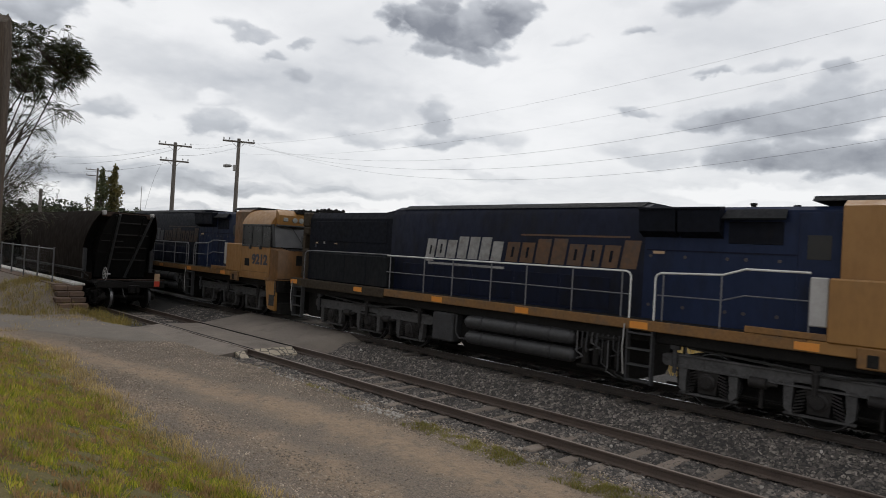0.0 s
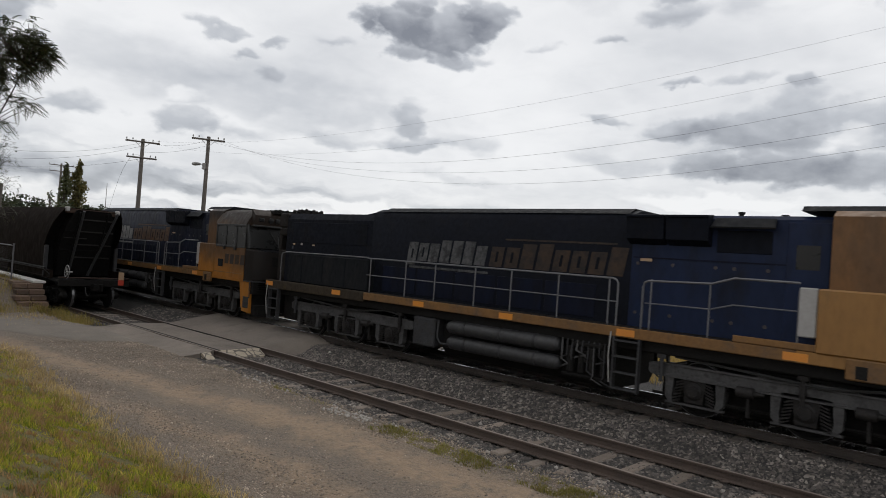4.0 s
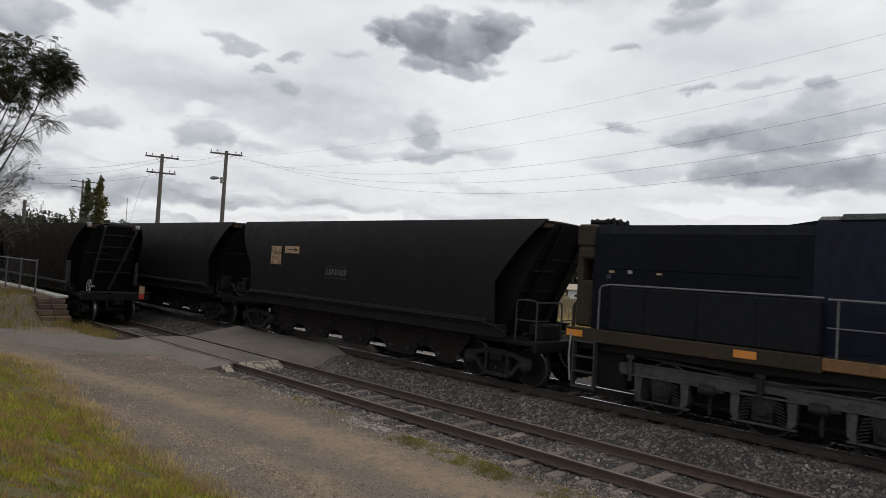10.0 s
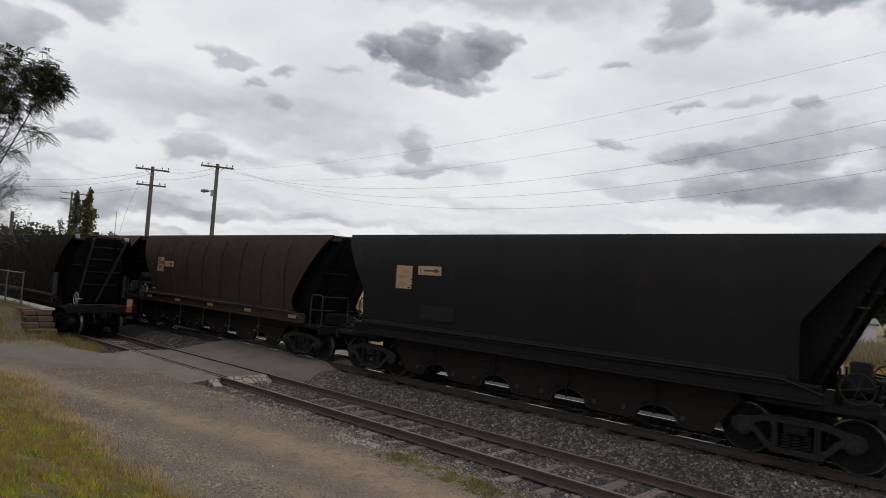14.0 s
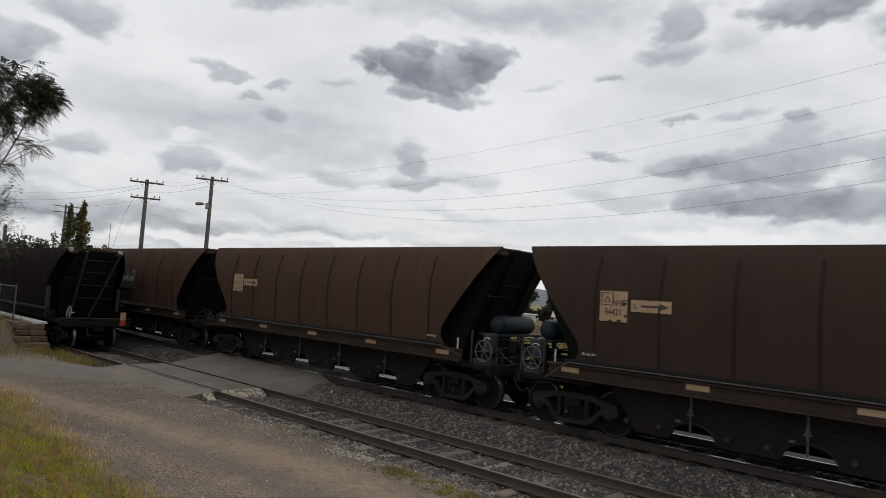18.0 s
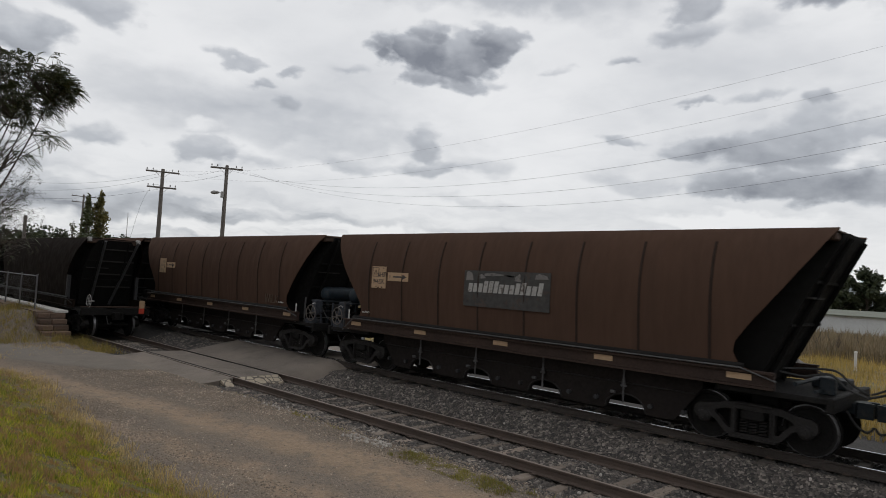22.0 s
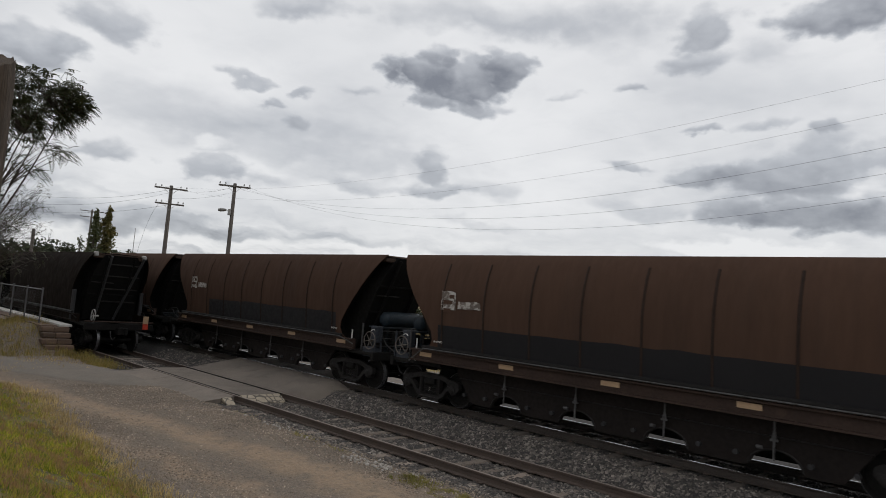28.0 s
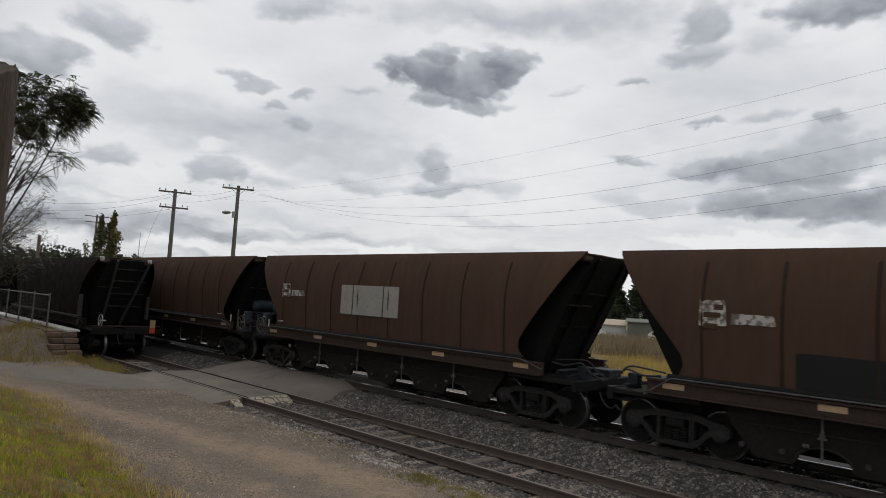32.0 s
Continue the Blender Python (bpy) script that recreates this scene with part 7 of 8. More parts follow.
    part("fuel_tank", Mesh().slab([(-0.85, 1.18), (0.85, 1.18), (1.02, 0.98), (1.02, 0.42), (0.8, 0.22), (-0.8, 0.22), (-1.02, 0.42), (-1.02, 0.98)], -13.1, -8.2, "x"), "grime", L, "black fuel tank")
    loco_bogie((-6.40, -4.45, -2.60), L)
    loco_bogie((-18.90, -16.95, -15.05), L)
    # painted name: eight pale bars, then seven orange ones
    y = -0.974
    letters(L, -14.72, -11.86, 2.64, ((-0.12, 0.52, True), (0, 0.50, True), (0, 0.50, False), (0, 0.60, False), (0, 0.60, False), (0, 0.60, False), (0, 0.50, False)), lw, y, "pale slanted painted bar")
    letters(L, -11.78, -8.05, 2.64, ((0, 0.50, True), (0, 0.50, True), (0, 0.60, False), (0, 0.62, False), (0, 0.50, True), (0, 0.50, True), (0, 0.50, True), (0, 0.62, False)), lo, y, "rust-orange slanted painted bar")
    part("underline", Mesh().box(-14.6, -11.8, -0.978, -0.972, 2.44, 2.50), lw, L, "thin pale line")
    part("overline", Mesh().box(-11.3, -8.3, -0.978, -0.972, 3.31, 3.35), lo, L)
    if dirty == 2:
        for k in range(4):
            part("number_bar", Mesh().slab([(-2.32 + k * 0.36, 2.0), (-2.06 + k * 0.36, 2.0), (-2.04 + k * 0.36, 2.35), (-2.30 + k * 0.36, 2.35)], -1.466, -1.459), "number_dim", L, "soot-dimmed painted bar")
    if number:
        lettering("engine_number", number, 0.50, "ink_blue", L, (-1.68, -1.466, 1.975), label="large blue engine number", squeeze=1.12, bold=0.022)
    TRAIN.append((L, u))
    return L


locomotive(1.13, "navy and yellow diesel locomotive with white handrails", 0)
locomotive(-20.36, "navy and yellow diesel locomotive with numbered cab", 1, "9212")
locomotive(-41.85, "soot-stained navy and yellow diesel locomotive", 2)


# ---- parked wagons on the siding ----
PARKED = "wagons parked on the siding"
pw = hopper("hopper_wagon", "dark", "dark brown grain hopper wagon parked beside the platform", "parked", "plain", None, "", None, (-35.75, YN, 0.0), PARKED)
hopper("hopper_wagon", "dark", "dark brown grain hopper wagon parked behind another", "plain", "plain", None, "", None, (-35.75 - PITCH, YN, 0.0), PARKED)
hopper("hopper_wagon", "dark", "dark brown grain hopper wagon parked in a row", "plain", "plain", None, "", None, (-35.75 - 2 * PITCH, YN, 0.0), PARKED)
for s in (-1, 1):
    part("corner_post", Mesh().box(5.28, 5.42, s * 1.38 - 0.07, s * 1.38 + 0.07, 1.12, 2.45, 0.015), "grey_grime", pw, "grey corner post")
part("slant_post", Mesh().rod((end_x(3.95, "dark") + 0.06, 0.92, 3.95), (end_x(1.2, "dark") + 0.08, 0.35, 1.2), 0.06, 6), "grey_grime", pw, "slanting grey end strut")
for s in (-1, 1):
    part("worn_corner", Mesh().box(6.18, 6.40, s * 0.98 - 0.10, s * 0.98 + 0.05, 3.90, 4.09, 0.03), "grey_pale", pw, "pale worn roof corner")
for z in (2.0, 2.55, 3.1, 3.6):
    x = end_x(z, "dark") + 0.02
    part("end_rib", Mesh().box(x - 0.01, x + 0.05, -0.45, 1.05 - (z - 2) * 0.1, z - 0.03, z + 0.03, 0.01), "rib_grey", pw, "grey stiffening rib")
part("upright", Mesh().rod((end_x(3.95, "dark") + 0.06, -0.42, 3.95), (end_x(1.2, "dark") + 0.08, -0.42, 1.2), 0.06, 6), "grey_grime", pw, "grey end upright")
handwheel(pw, 6.98, -1.05, 1.45, 0.26, "galv")
part("end_beam", Mesh().box(6.96, 7.10, -1.36, 1.36, 1.20, 1.25, 0.012), "sill_brown", pw, "rusty end step")
part("tail_plate", Mesh().box(7.09, 7.12, 0.90, 1.12, 1.18, 1.50), "cream", pw, "yellow marker plate")
part("tail_plate_red", Mesh().box(7.09, 7.125, 0.90, 1.12, 0.95, 1.175), "red_light", pw, "red marker plate")


# ---- level crossing and road ----
X0, X1 = -23.6, -17.2


def asphalt(name, base, other):
    return material(name, base, other, 0.92, grain=55, big=0.8, bump=0.35, stain=(0.20, 0.165, 0.13), stain_at=(0.5, 0.8))


M["asphalt"] = asphalt("dusty_asphalt", (0.168, 0.144, 0.120), (0.118, 0.101, 0.085))
cx = thing("level_crossing", pose(0, 0, 0), "dusty asphalt level crossing over both tracks", "level crossing", kind="structure")
strips = ((8.25, YN - 0.80, -0.15, -0.012), (YN - 0.68, YN + 0.68, -0.012, -0.012), (YN + 0.80, YM - 0.80, -0.01, ZM - 0.015), (YM - 0.68, YM + 0.68, ZM - 0.015, ZM - 0.015), (YM + 0.80, 19.5, ZM - 0.015, -0.20))
for a, b, za, zb in strips:
    v, f = [], []
    xs = [X0 + (X1 - X0) * i / 26 for i in range(27)]
    fl = [X1] if a < YN else [X1, X1 + 0.3, X1 + 0.75]
    xs = [X0 - 1.0, X0 - 0.5, *xs[:-1], *fl]
    n = len(xs) - 1
    for i, x in enumerate(xs):
        for k in range(7):
            t = k / 6
            edge = 0.0
            v.append((x + edge, a + (b - a) * t, za + (zb - za) * t + 0.012 * noise.noise((x * 0.9, (a + (b - a) * t) * 0.9, 5))))
            down = max(X0 - x, x - X1, 0.0)
            if down > 0:
                p = v[-1]
                low = float(height(np.array([x]), np.array([p[1]]))[0]) - 0.04
                q = min(1.0, down / 0.75) ** 1.2
                v[-1] = (p[0] + 0.18 * noise.noise((p[1] * 1.7, x, 4)), p[1], p[2] * (1 - q) + low * q)
    for i in range(n):
        for k in range(6):
            f.append((i * 7 + k, i * 7 + 7 + k, i * 7 + 8 + k, i * 7 + 1 + k))
    top = len(v)
    v += [(p[0], p[1], p[2] - 0.2) for p in v]
    rim = [k for k in range(7)] + [i * 7 + 6 for i in range(1, n + 1)] + [n * 7 + k for k in range(5, -1, -1)] + [i * 7 for i in range(n - 1, 0, -1)]
    f += [(rim[i], rim[(i + 1) % len(rim)], top + rim[(i + 1) % len(rim)], top + rim[i]) for i in range(len(rim))]
    part("asphalt_strip", Mesh().add(v, f), "crossing", cx)


# Dark strips drawn for the flange gaps, just proud of the asphalt.
for yc, zc in ((YN, 0.0), (YM, ZM)):
    for side in (-1, 1):
        a, b = sorted((yc + side * 0.63, yc + side * 0.705))
        part("flangeway", Mesh().box(X0, X1, a, b, zc - 0.12, zc + 0.003, 0.004), "grime", cx, "dark strip drawn along the flange gap beside the rail")


def crack_material():
    m = material("cracked_white_concrete", (0.40, 0.345, 0.26), (0.30, 0.25, 0.19), 0.85, grain=25, big=4, bump=0.3)
    nt = m.node_tree
    vor = nt.nodes.new("ShaderNodeTexVoronoi")
    vor.feature = "DISTANCE_TO_EDGE"
    vor.inputs["Scale"].default_value = 4.6
    nt.links.new(nt.nodes.new("ShaderNodeTexCoord").outputs["Object"], vor.inputs["Vector"])
    r = nt.nodes.new("ShaderNodeMapRange")
    r.inputs[1].default_value, r.inputs[2].default_value = 0.045, 0.085
    nt.links.new(vor.outputs["Distance"], r.inputs[0])
    p = nt.nodes["Principled BSDF"]
    old = p.inputs["Base Color"].links[0].from_socket
    mx = nt.nodes.new("ShaderNodeMix")
    mx.data_type = "RGBA"
    mx.inputs[6].default_value = (0.10, 0.085, 0.07, 1)
    nt.links.new(r.outputs[0], mx.inputs[0])
    nt.links.new(old, mx.inputs[7])
    nt.links.new(mx.outputs[2], p.inputs["Base Color"])
    return m


M["cracked"] = crack_material()
for y0, y1, z in ((9.06, 9.32, -0.04), (YN - 0.64, YN + 0.60, 0.0)):
    m = Mesh().slab([(X1 + 0.02, z), (X1 + 0.10, z + 0.005), (X1 + 0.46, z - 0.165), (X1 + 0.46, z - 0.22), (X1 + 0.02, z - 0.22)], y0, y1)
    part("end_ramp", m, "cracked", cx, "cracked whitewashed end ramp of the crossing")

line = [(-20.4, 10.0), (-21.3, 9.1), (-22.7, 8.05), (-24.7, 6.75), (-28.8, 4.3), (-38.0, -1.0), (-60.0, -13.0), (-110.0, -41.0)]
half = [2.1, 1.95, 1.75, 1.62, 1.58, 1.55, 1.5, 1.5]
pts = []
for i in range(len(line) - 1):
    for k in range(10):
        t = k / 10
        pts.append((line[i][0] + (line[i + 1][0] - line[i][0]) * t, line[i][1] + (line[i + 1][1] - line[i][1]) * t, half[i] + (half[i + 1] - half[i]) * t))
P = np.array(pts)
for _ in range(6):
    P[1:-1] = (P[:-2] + 2 * P[1:-1] + P[2:]) / 4
v, f = [], []
for i, (x, y, w) in enumerate(P):
    d = P[min(i + 1, len(P) - 1)][:2] - P[max(i - 1, 0)][:2]
    d /= np.linalg.norm(d)
    nrm = np.array([-d[1], d[0]])
    for k in range(15):
        s = (k - 7) / 7 * 1.12
        ww = w * s + (0.16 * noise.noise((x * 0.8, y * 0.8, k)) if k in (0, 14) else 0)
        q = np.array([x, y]) + nrm * ww
        z = float(height(np.array([q[0]]), np.array([q[1]]))[0])
        v.append((q[0], q[1], z + 0.05 - 0.06 * s * s - (0.16 if k in (0, 14) else 0.0)))
for i in range(len(P) - 1):
    for k in range(14):
        f.append((i * 15 + k, i * 15 + 15 + k, i * 15 + 16 + k, i * 15 + 1 + k))
tagged(new("road", raw_mesh("road", v, f, M["asphalt"], True)), "narrow dusty asphalt road curving up to the crossing", "road", kind="structure")
# far side of the crossing: a gravel lane into the paddock
v = []
for i in range(31):
    y = 19.3 + i * 0.22
    for k in range(7):
        v.append((-20.0 + (k - 3) * 0.95 + 0.012 * (y - 19) ** 2, y, float(height(np.array([0.0]), np.array([y]))[0]) + 0.03 + 0.02 * (3 - abs(k - 3))))
f = [(i * 7 + k, i * 7 + 7 + k, i * 7 + 8 + k, i * 7 + 1 + k) for i in range(30) for k in range(6)]
tagged(new("gravel_lane", raw_mesh("gravel_lane", v, f, M["asphalt"], True)), "gravel lane beyond the crossing", "road", kind="structure")


# ---- platform and fence ----
pf = thing("platform", pose(0, 0, 0), "low earth-filled platform with whitewashed edge", "platform", kind="structure")
part("platform_fill", Mesh().box(-120, -29.95, 7.7, 8.45, -0.2, 0.93), "brick_wall", pf)
for k in range(30):
    x1 = -29.70 - k * 2.4
    part("coping", Mesh().box(x1 - 2.38, x1, 8.30, 8.78, 0.90, 1.0, 0.015), "white_edge", pf, "whitewashed coping slab")
for k in range(5):
    x1 = -29.70 + 0.28 * (4 - k)
    cut = rs.uniform(7.55, 7.8)
    for a, b in ((cut + 0.008, 8.12), (8.136, 8.70)):
        part("retaining_timber", Mesh().box(x1 - 0.45, x1 + rs.uniform(-0.025, 0.025), a, b, -0.2 + k * 0.22, 0.008 + k * 0.22, 0.03), "brick_wall", pf, "dark weathered retaining timber")
    part("course", Mesh().box(-60, -29.95, 8.45, 8.66, -0.2 + k * 0.22, 0.005 + k * 0.22, 0.02), "brick_wall", pf)

fe = thing("fence", pose(0, 7.95, 0.95), "galvanised tube and mesh fence on the platform", "fence")
xs = [-31.25 - 2.42 * k for k in range(11)]
for x in xs:
    part("post", Mesh().rod((x, 0, -0.1), (x, 0, 1.44), 0.032, 10).rod((x, 0, 1.44), (x, 0, 1.46), 0.042, 10), "rail_grey", fe)
part("top_rail", Mesh().rod((xs[0], 0, 1.38), (xs[-1], 0, 1.38), 0.022, 8), "rail_grey", fe)
part("bottom_wire", Mesh().rod((xs[0], 0, 0.08), (xs[-1], 0, 0.08), 0.006, 5), "rail_grey", fe)
m = Mesh()
x = xs[0]
while x > xs[-1]:
    for d in (-1, 1):
        a, b = (x, 0.0, 0.08 if d > 0 else 1.32), (x - 1.24, 0.0, 1.32 if d > 0 else 0.08)
        m.add([(a[0], 0, a[2] - 0.002), (a[0], 0, a[2] + 0.002), (b[0], 0, b[2] + 0.002), (b[0], 0, b[2] - 0.002)], [(0, 1, 2, 3)])
    x -= 0.11
tagged(part("wire_mesh", m, "rail_grey", fe, "chain-link mesh"), kind="stuff")


# ---- poles and wires ----
def pole(name, x, y, top, arms, label, lamp=None, r=0.15):
    z0 = float(height(np.array([x]), np.array([y]))[0]) - 0.3
    ob = thing(name, pose(x, y, z0), label, "utility pole", "utility poles along the line")
    h = top - z0
    part("shaft", Mesh().turn([(0, r), (h * 0.5, r * 0.85), (h - 0.05, r * 0.68), (h, r * 0.6)], (0, 0, 0), 14, "z"), "pole_wood", ob, "weathered timber shaft")
    for z, hw, yaw in arms:
        c, s = math.cos(radians(yaw)), math.sin(radians(yaw))
        zz = z - z0
        a = part("crossarm", Mesh().box(-hw, hw, -0.17, -0.06, zz - 0.06, zz + 0.06, 0.012), "pole_wood", ob, "timber crossarm")
        a.matrix_basis = pose(0, 0, 0, 0, 0, yaw)
        for k in (-1, -0.62, 0.62, 1):
            ins = part("insulator", Mesh().turn([(0.06, 0.012), (0.12, 0.014), (0.13, 0.045), (0.17, 0.05), (0.20, 0.035), (0.24, 0.04), (0.26, 0.02)], (k * (hw - 0.08), -0.115, zz), 10, "z"), "insulator", a)
        for k in (-1, 1):
            part("brace", Mesh().rod((k * hw * 0.42, -0.17, zz - 0.05), (0, -0.14, zz - 0.5), 0.014, 6), "galv", a)
    if lamp:
        z, yaw, ln = lamp
        zz = z - z0
        la = part("lamp_arm", Mesh().pipe([(0, 0, zz - 0.15), (ln * 0.5, 0, zz + 0.02), (ln, 0, zz + 0.05)], 0.03, 7), "galv", ob)
        la.matrix_basis = pose(0, 0, 0, 0, 0, yaw)
        part("lantern", Mesh().turn([(ln - 0.05, 0.05), (ln + 0.05, 0.10), (ln + 0.4, 0.14), (ln + 0.6, 0.09), (ln + 0.65, 0.02)], (0, 0, zz + 0.05), 12, "x"), "insulator", la, "street lantern")
        part("control_box", Mesh().box(-0.12, 0.12, -0.3, -0.12, zz - 0.35, zz + 0.1, 0.02), "insulator", ob)
    return ob


def polar(az_, d):
    return d * math.cos(radians(az_)), d * math.sin(radians(az_))


P1, P2 = polar(157.72, 55.0), polar(152.84, 50.0)
pole("utility_pole", *P1, 3.056 + 55 * math.tan(radians(7.75)), [(3.056 + 55 * math.tan(radians(7.50)), 1.2, 66), (3.056 + 55 * math.tan(radians(6.25)), 1.05, 66)], "weathered timber power pole with two crossarms", None, 0.19)
pole("utility_pole", *P2, 3.056 + 50 * math.tan(radians(8.60)), [(3.056 + 50 * math.tan(radians(8.33)), 1.12, 61)], "weathered timber power pole with street lantern", (3.056 + 50 * math.tan(radians(6.3)), 210, 0.55), 0.18)
P0 = polar(163.15, 118.0)
pole("utility_pole", *P0, 3.056 + 118 * math.tan(radians(5.1)), [(3.056 + 118 * math.tan(radians(4.95)), 1.7, 75), (3.056 + 118 * math.tan(radians(4.5)), 1.6, 75)], "distant timber power pole by the poplars", None, 0.2)
q = polar(166.8, 60.0)
pole("utility_pole", *q, 3.056 + 60 * math.tan(radians(3.15)), [], "short timber pole beyond the wagons", None, 0.17)
q = polar(160.0, 130.0)
single("radio_mast", Mesh().rod((0, 0, 0), (0, 0, 12.6), 0.09, 8, 0.05), "galv", "thin grey mast in the distance", "mast", at=pose(*q, -0.4))
P3 = (6.0, 22.8)
pole("utility_pole", *P3, 11.0, [(10.6, 1.2, 90)], "weathered timber power pole beside the paddock", None, 0.18)


def span(a, b, mid_low, n=40, r=0.0042):
    """A sagging wire from a to b whose lowest height is mid_low."""
    a, b = Vector(a), Vector(b)
    ra, rb = math.sqrt(max(a.z - mid_low, 0.01)), math.sqrt(max(b.z - mid_low, 0.01))
    t0 = ra / (ra + rb)
    k = (a.z - mid_low) / t0 ** 2
    pts = []
    for i in range(n + 1):
        t = i / n
        p = a.lerp(b, t)
        p.z = mid_low + k * (t - t0) ** 2
        pts.append(p)
    return Mesh().pipe(pts, r, 5)


zp2 = 3.056 + 50 * math.tan(radians(8.45))
for k, (dy, low, zr) in enumerate(((-0.75, 7.55, 10.35), (0.05, 7.12, 9.7), (0.8, 6.66, 9.2))):
    single("power_line", span((P2[0] + 0.5 * dy, P2[1] + dy, zp2), (P3[0], P3[1] + dy, zr), low), "wire", "sagging dark power line over the tracks", "wire", "power lines")
zp1 = 3.056 + 55 * math.tan(radians(7.55))
for k, (dy, low, zr) in enumerate(((-0.6, 7.95, 10.2), (-1.4, 8.75, 10.9))):
    single("power_line", span((P1[0], P1[1] + dy, zp1), (5.0, 20.3 + dy * 0.3, zr), low, r=0.0026), "wire", "thin faint power line over the tracks", "wire", "power lines")
for k, z in enumerate((7.45, 7.2, 6.2)):
    a, b = polar(157.72, 55.0), polar(171.0 + k, 62.0)
    single("power_line", span((*a, 3.056 + 55 * math.tan(radians(z))), (*b, 3.056 + 62 * math.tan(radians(5.9 - 0.6 * k))), 3.056 + 60 * math.tan(radians(5.55 - 0.62 * k)), r=0.008), "wire", "dark service wire between timber poles", "wire", "power lines")
for k in range(2):
    single("power_line", span((*P1, zp1 - k * 0.8), (*P2, zp2 - 0.1 - k * 0.4), zp1 - 0.35 - k * 0.5, r=0.007), "wire", "dark service wire between timber poles", "wire", "power lines")
single("power_line", span((*P1, zp1 - 1.2), (*P0, 12.8), 9.6, r=0.009), "wire", "dark service wire between timber poles", "wire", "power lines")

# timber post close to the camera
x, y = polar(170.75, 6.5)
post_z = float(height(np.array([x]), np.array([y]))[0]) - 0.3
m = Mesh()
N, H = 30, 4.86 - post_z
lv = [0.0] + [H * 0.5 + H * 0.5 * i / 22 for i in range(23)]
for i, z in enumerate(lv):
    for k in range(N):
        a = 2 * math.pi * k / N
        r = 0.186 + 0.012 * noise.noise((math.cos(a) * 3, math.sin(a) * 3, z * 0.35)) - 0.010 * max(0.0, noise.noise((math.cos(a) * 9, math.sin(a) * 9, z * 0.15)))
        cut = 0.20 * (0.5 - 0.5 * math.cos(a - 2.6)) + 0.05 * noise.noise((math.cos(a) * 5, math.sin(a) * 5, 1.0))
        top = min(1.0, max(0.0, (z - H + 0.5) / 0.5))
        m.v.append((r * (1 - 0.10 * top ** 3) * math.cos(a), r * (1 - 0.10 * top ** 3) * math.sin(a), z - cut * top))
m.f = [(i * N + k, i * N + (k + 1) % N, i * N + N + (k + 1) % N, i * N + N + k) for i in range(len(lv) - 1) for k in range(N)] + [tuple(range((len(lv) - 1) * N, len(lv) * N))]
single("timber_post", m, "timber_near", "thick weathered round timber post with split top", "post", at=pose(x, y, post_z))


# ---- plants ----
def leaf_cloud(points, dirs, size, rng, drop=0.0):
    """Small leaf quads at points, turned at random."""
    v, f = [], []
    for p, d in zip(points, dirs):
        s = size * rng.uniform(0.6, 1.3)
        a = Vector((rng.uniform(-1, 1), rng.uniform(-1, 1), rng.uniform(-0.6, 0.6) - drop)).normalized()
        b = a.orthogonal().normalized()
        b = (b * math.cos(rng.uniform(0, 6.28)) + a.cross(b) * math.sin(rng.uniform(0, 6.28))).normalized()
        p = Vector(p)
        n = len(v)
        v += [p, p + a * s * 0.5 + b * s * 0.28, p + a * s, p + a * s * 0.5 - b * s * 0.28]
        f.append((n, n + 1, n + 2, n + 3))
    return v, f


def pinnate(tips, rng, n=5, length=0.42, droop=0.5):
    """Feather-like leaves: a thin stalk with leaflets on both sides."""
    v, f = [], []
    for p, d in tips:
        for k in range(n):
            a = (d * 0.6 + Vector((rng.uniform(-1, 1), rng.uniform(-1, 1), rng.uniform(-0.9, 0.45)))).normalized()
            ln = length * rng.uniform(0.65, 1.2)
            side = a.cross(Vector((rng.uniform(-0.3, 0.3), rng.uniform(-0.3, 0.3), 1))).normalized()
            st = Vector(p) + Vector((rng.uniform(-1, 1), rng.uniform(-1, 1), rng.uniform(-1, 1))) * 0.10
            q = st
            for j in range(11):
                t = (j + 1) / 11
                q2 = st + a * ln * t + Vector((0, 0, -droop * ln * t * t * 0.6))
                w = ln * 0.24 * math.sin(math.pi * (0.18 + 0.75 * t))
                for sg in (-1, 1):
                    i = len(v)
                    tip = q2 + side * sg * w + a * w * 0.5 + Vector((0, 0, -0.25 * w))
                    mid = (q2 + tip) / 2
                    wd = a * ln * 0.042
                    v += [q2, mid + wd, tip, mid - wd]
                    f.append((i, i + 1, i + 2, i + 3))
                q = q2
    return v, f


rt = random.Random(21)
tx, ty = polar(171.0, 20.0)
tz = float(height(np.array([tx]), np.array([ty]))[0])
tree = thing("tree", pose(tx, ty, tz), "spreading tree with feathery dark green leaves beside the road", "tree")
side_ = Vector((-ty, tx, 0)).normalized() * -1      # across the road
away = Vector((tx, ty, 0)).normalized()


def at(w, d, z):
    return side_ * w + away * d + Vector((0, 0, z - tz))


# outline of the crown: reach across the road and height
TOP = ((-2.6, 7.6), (-0.6, 8.1), (0.64, 8.2), (1.12, 8.32), (1.64, 8.28), (1.95, 8.1), (2.3, 7.75))
LOW = ((-2.6, 6.4), (-0.6, 6.3), (0.3, 6.35), (1.2, 6.6), (1.7, 6.9), (2.05, 7.25), (2.3, 7.5))
base = at(0.0, 0, 2.9)
hubs = [at(w, d, z) for w, d, z in ((1.35, 0.2, 6.75), (0.95, -0.5, 6.5), (1.75, -0.1, 7.15), (0.5, 0.6, 6.7), (-0.2, 0.2, 6.8), (-1.2, -0.2, 6.6), (1.1, 0.8, 7.0))]
tr = Mesh().rod((0, 0, -0.3), (0.06, 0.03, 1.4), 0.20, 12, 0.16).rod((0.06, 0.03, 1.4), tuple(base), 0.16, 12, 0.11)


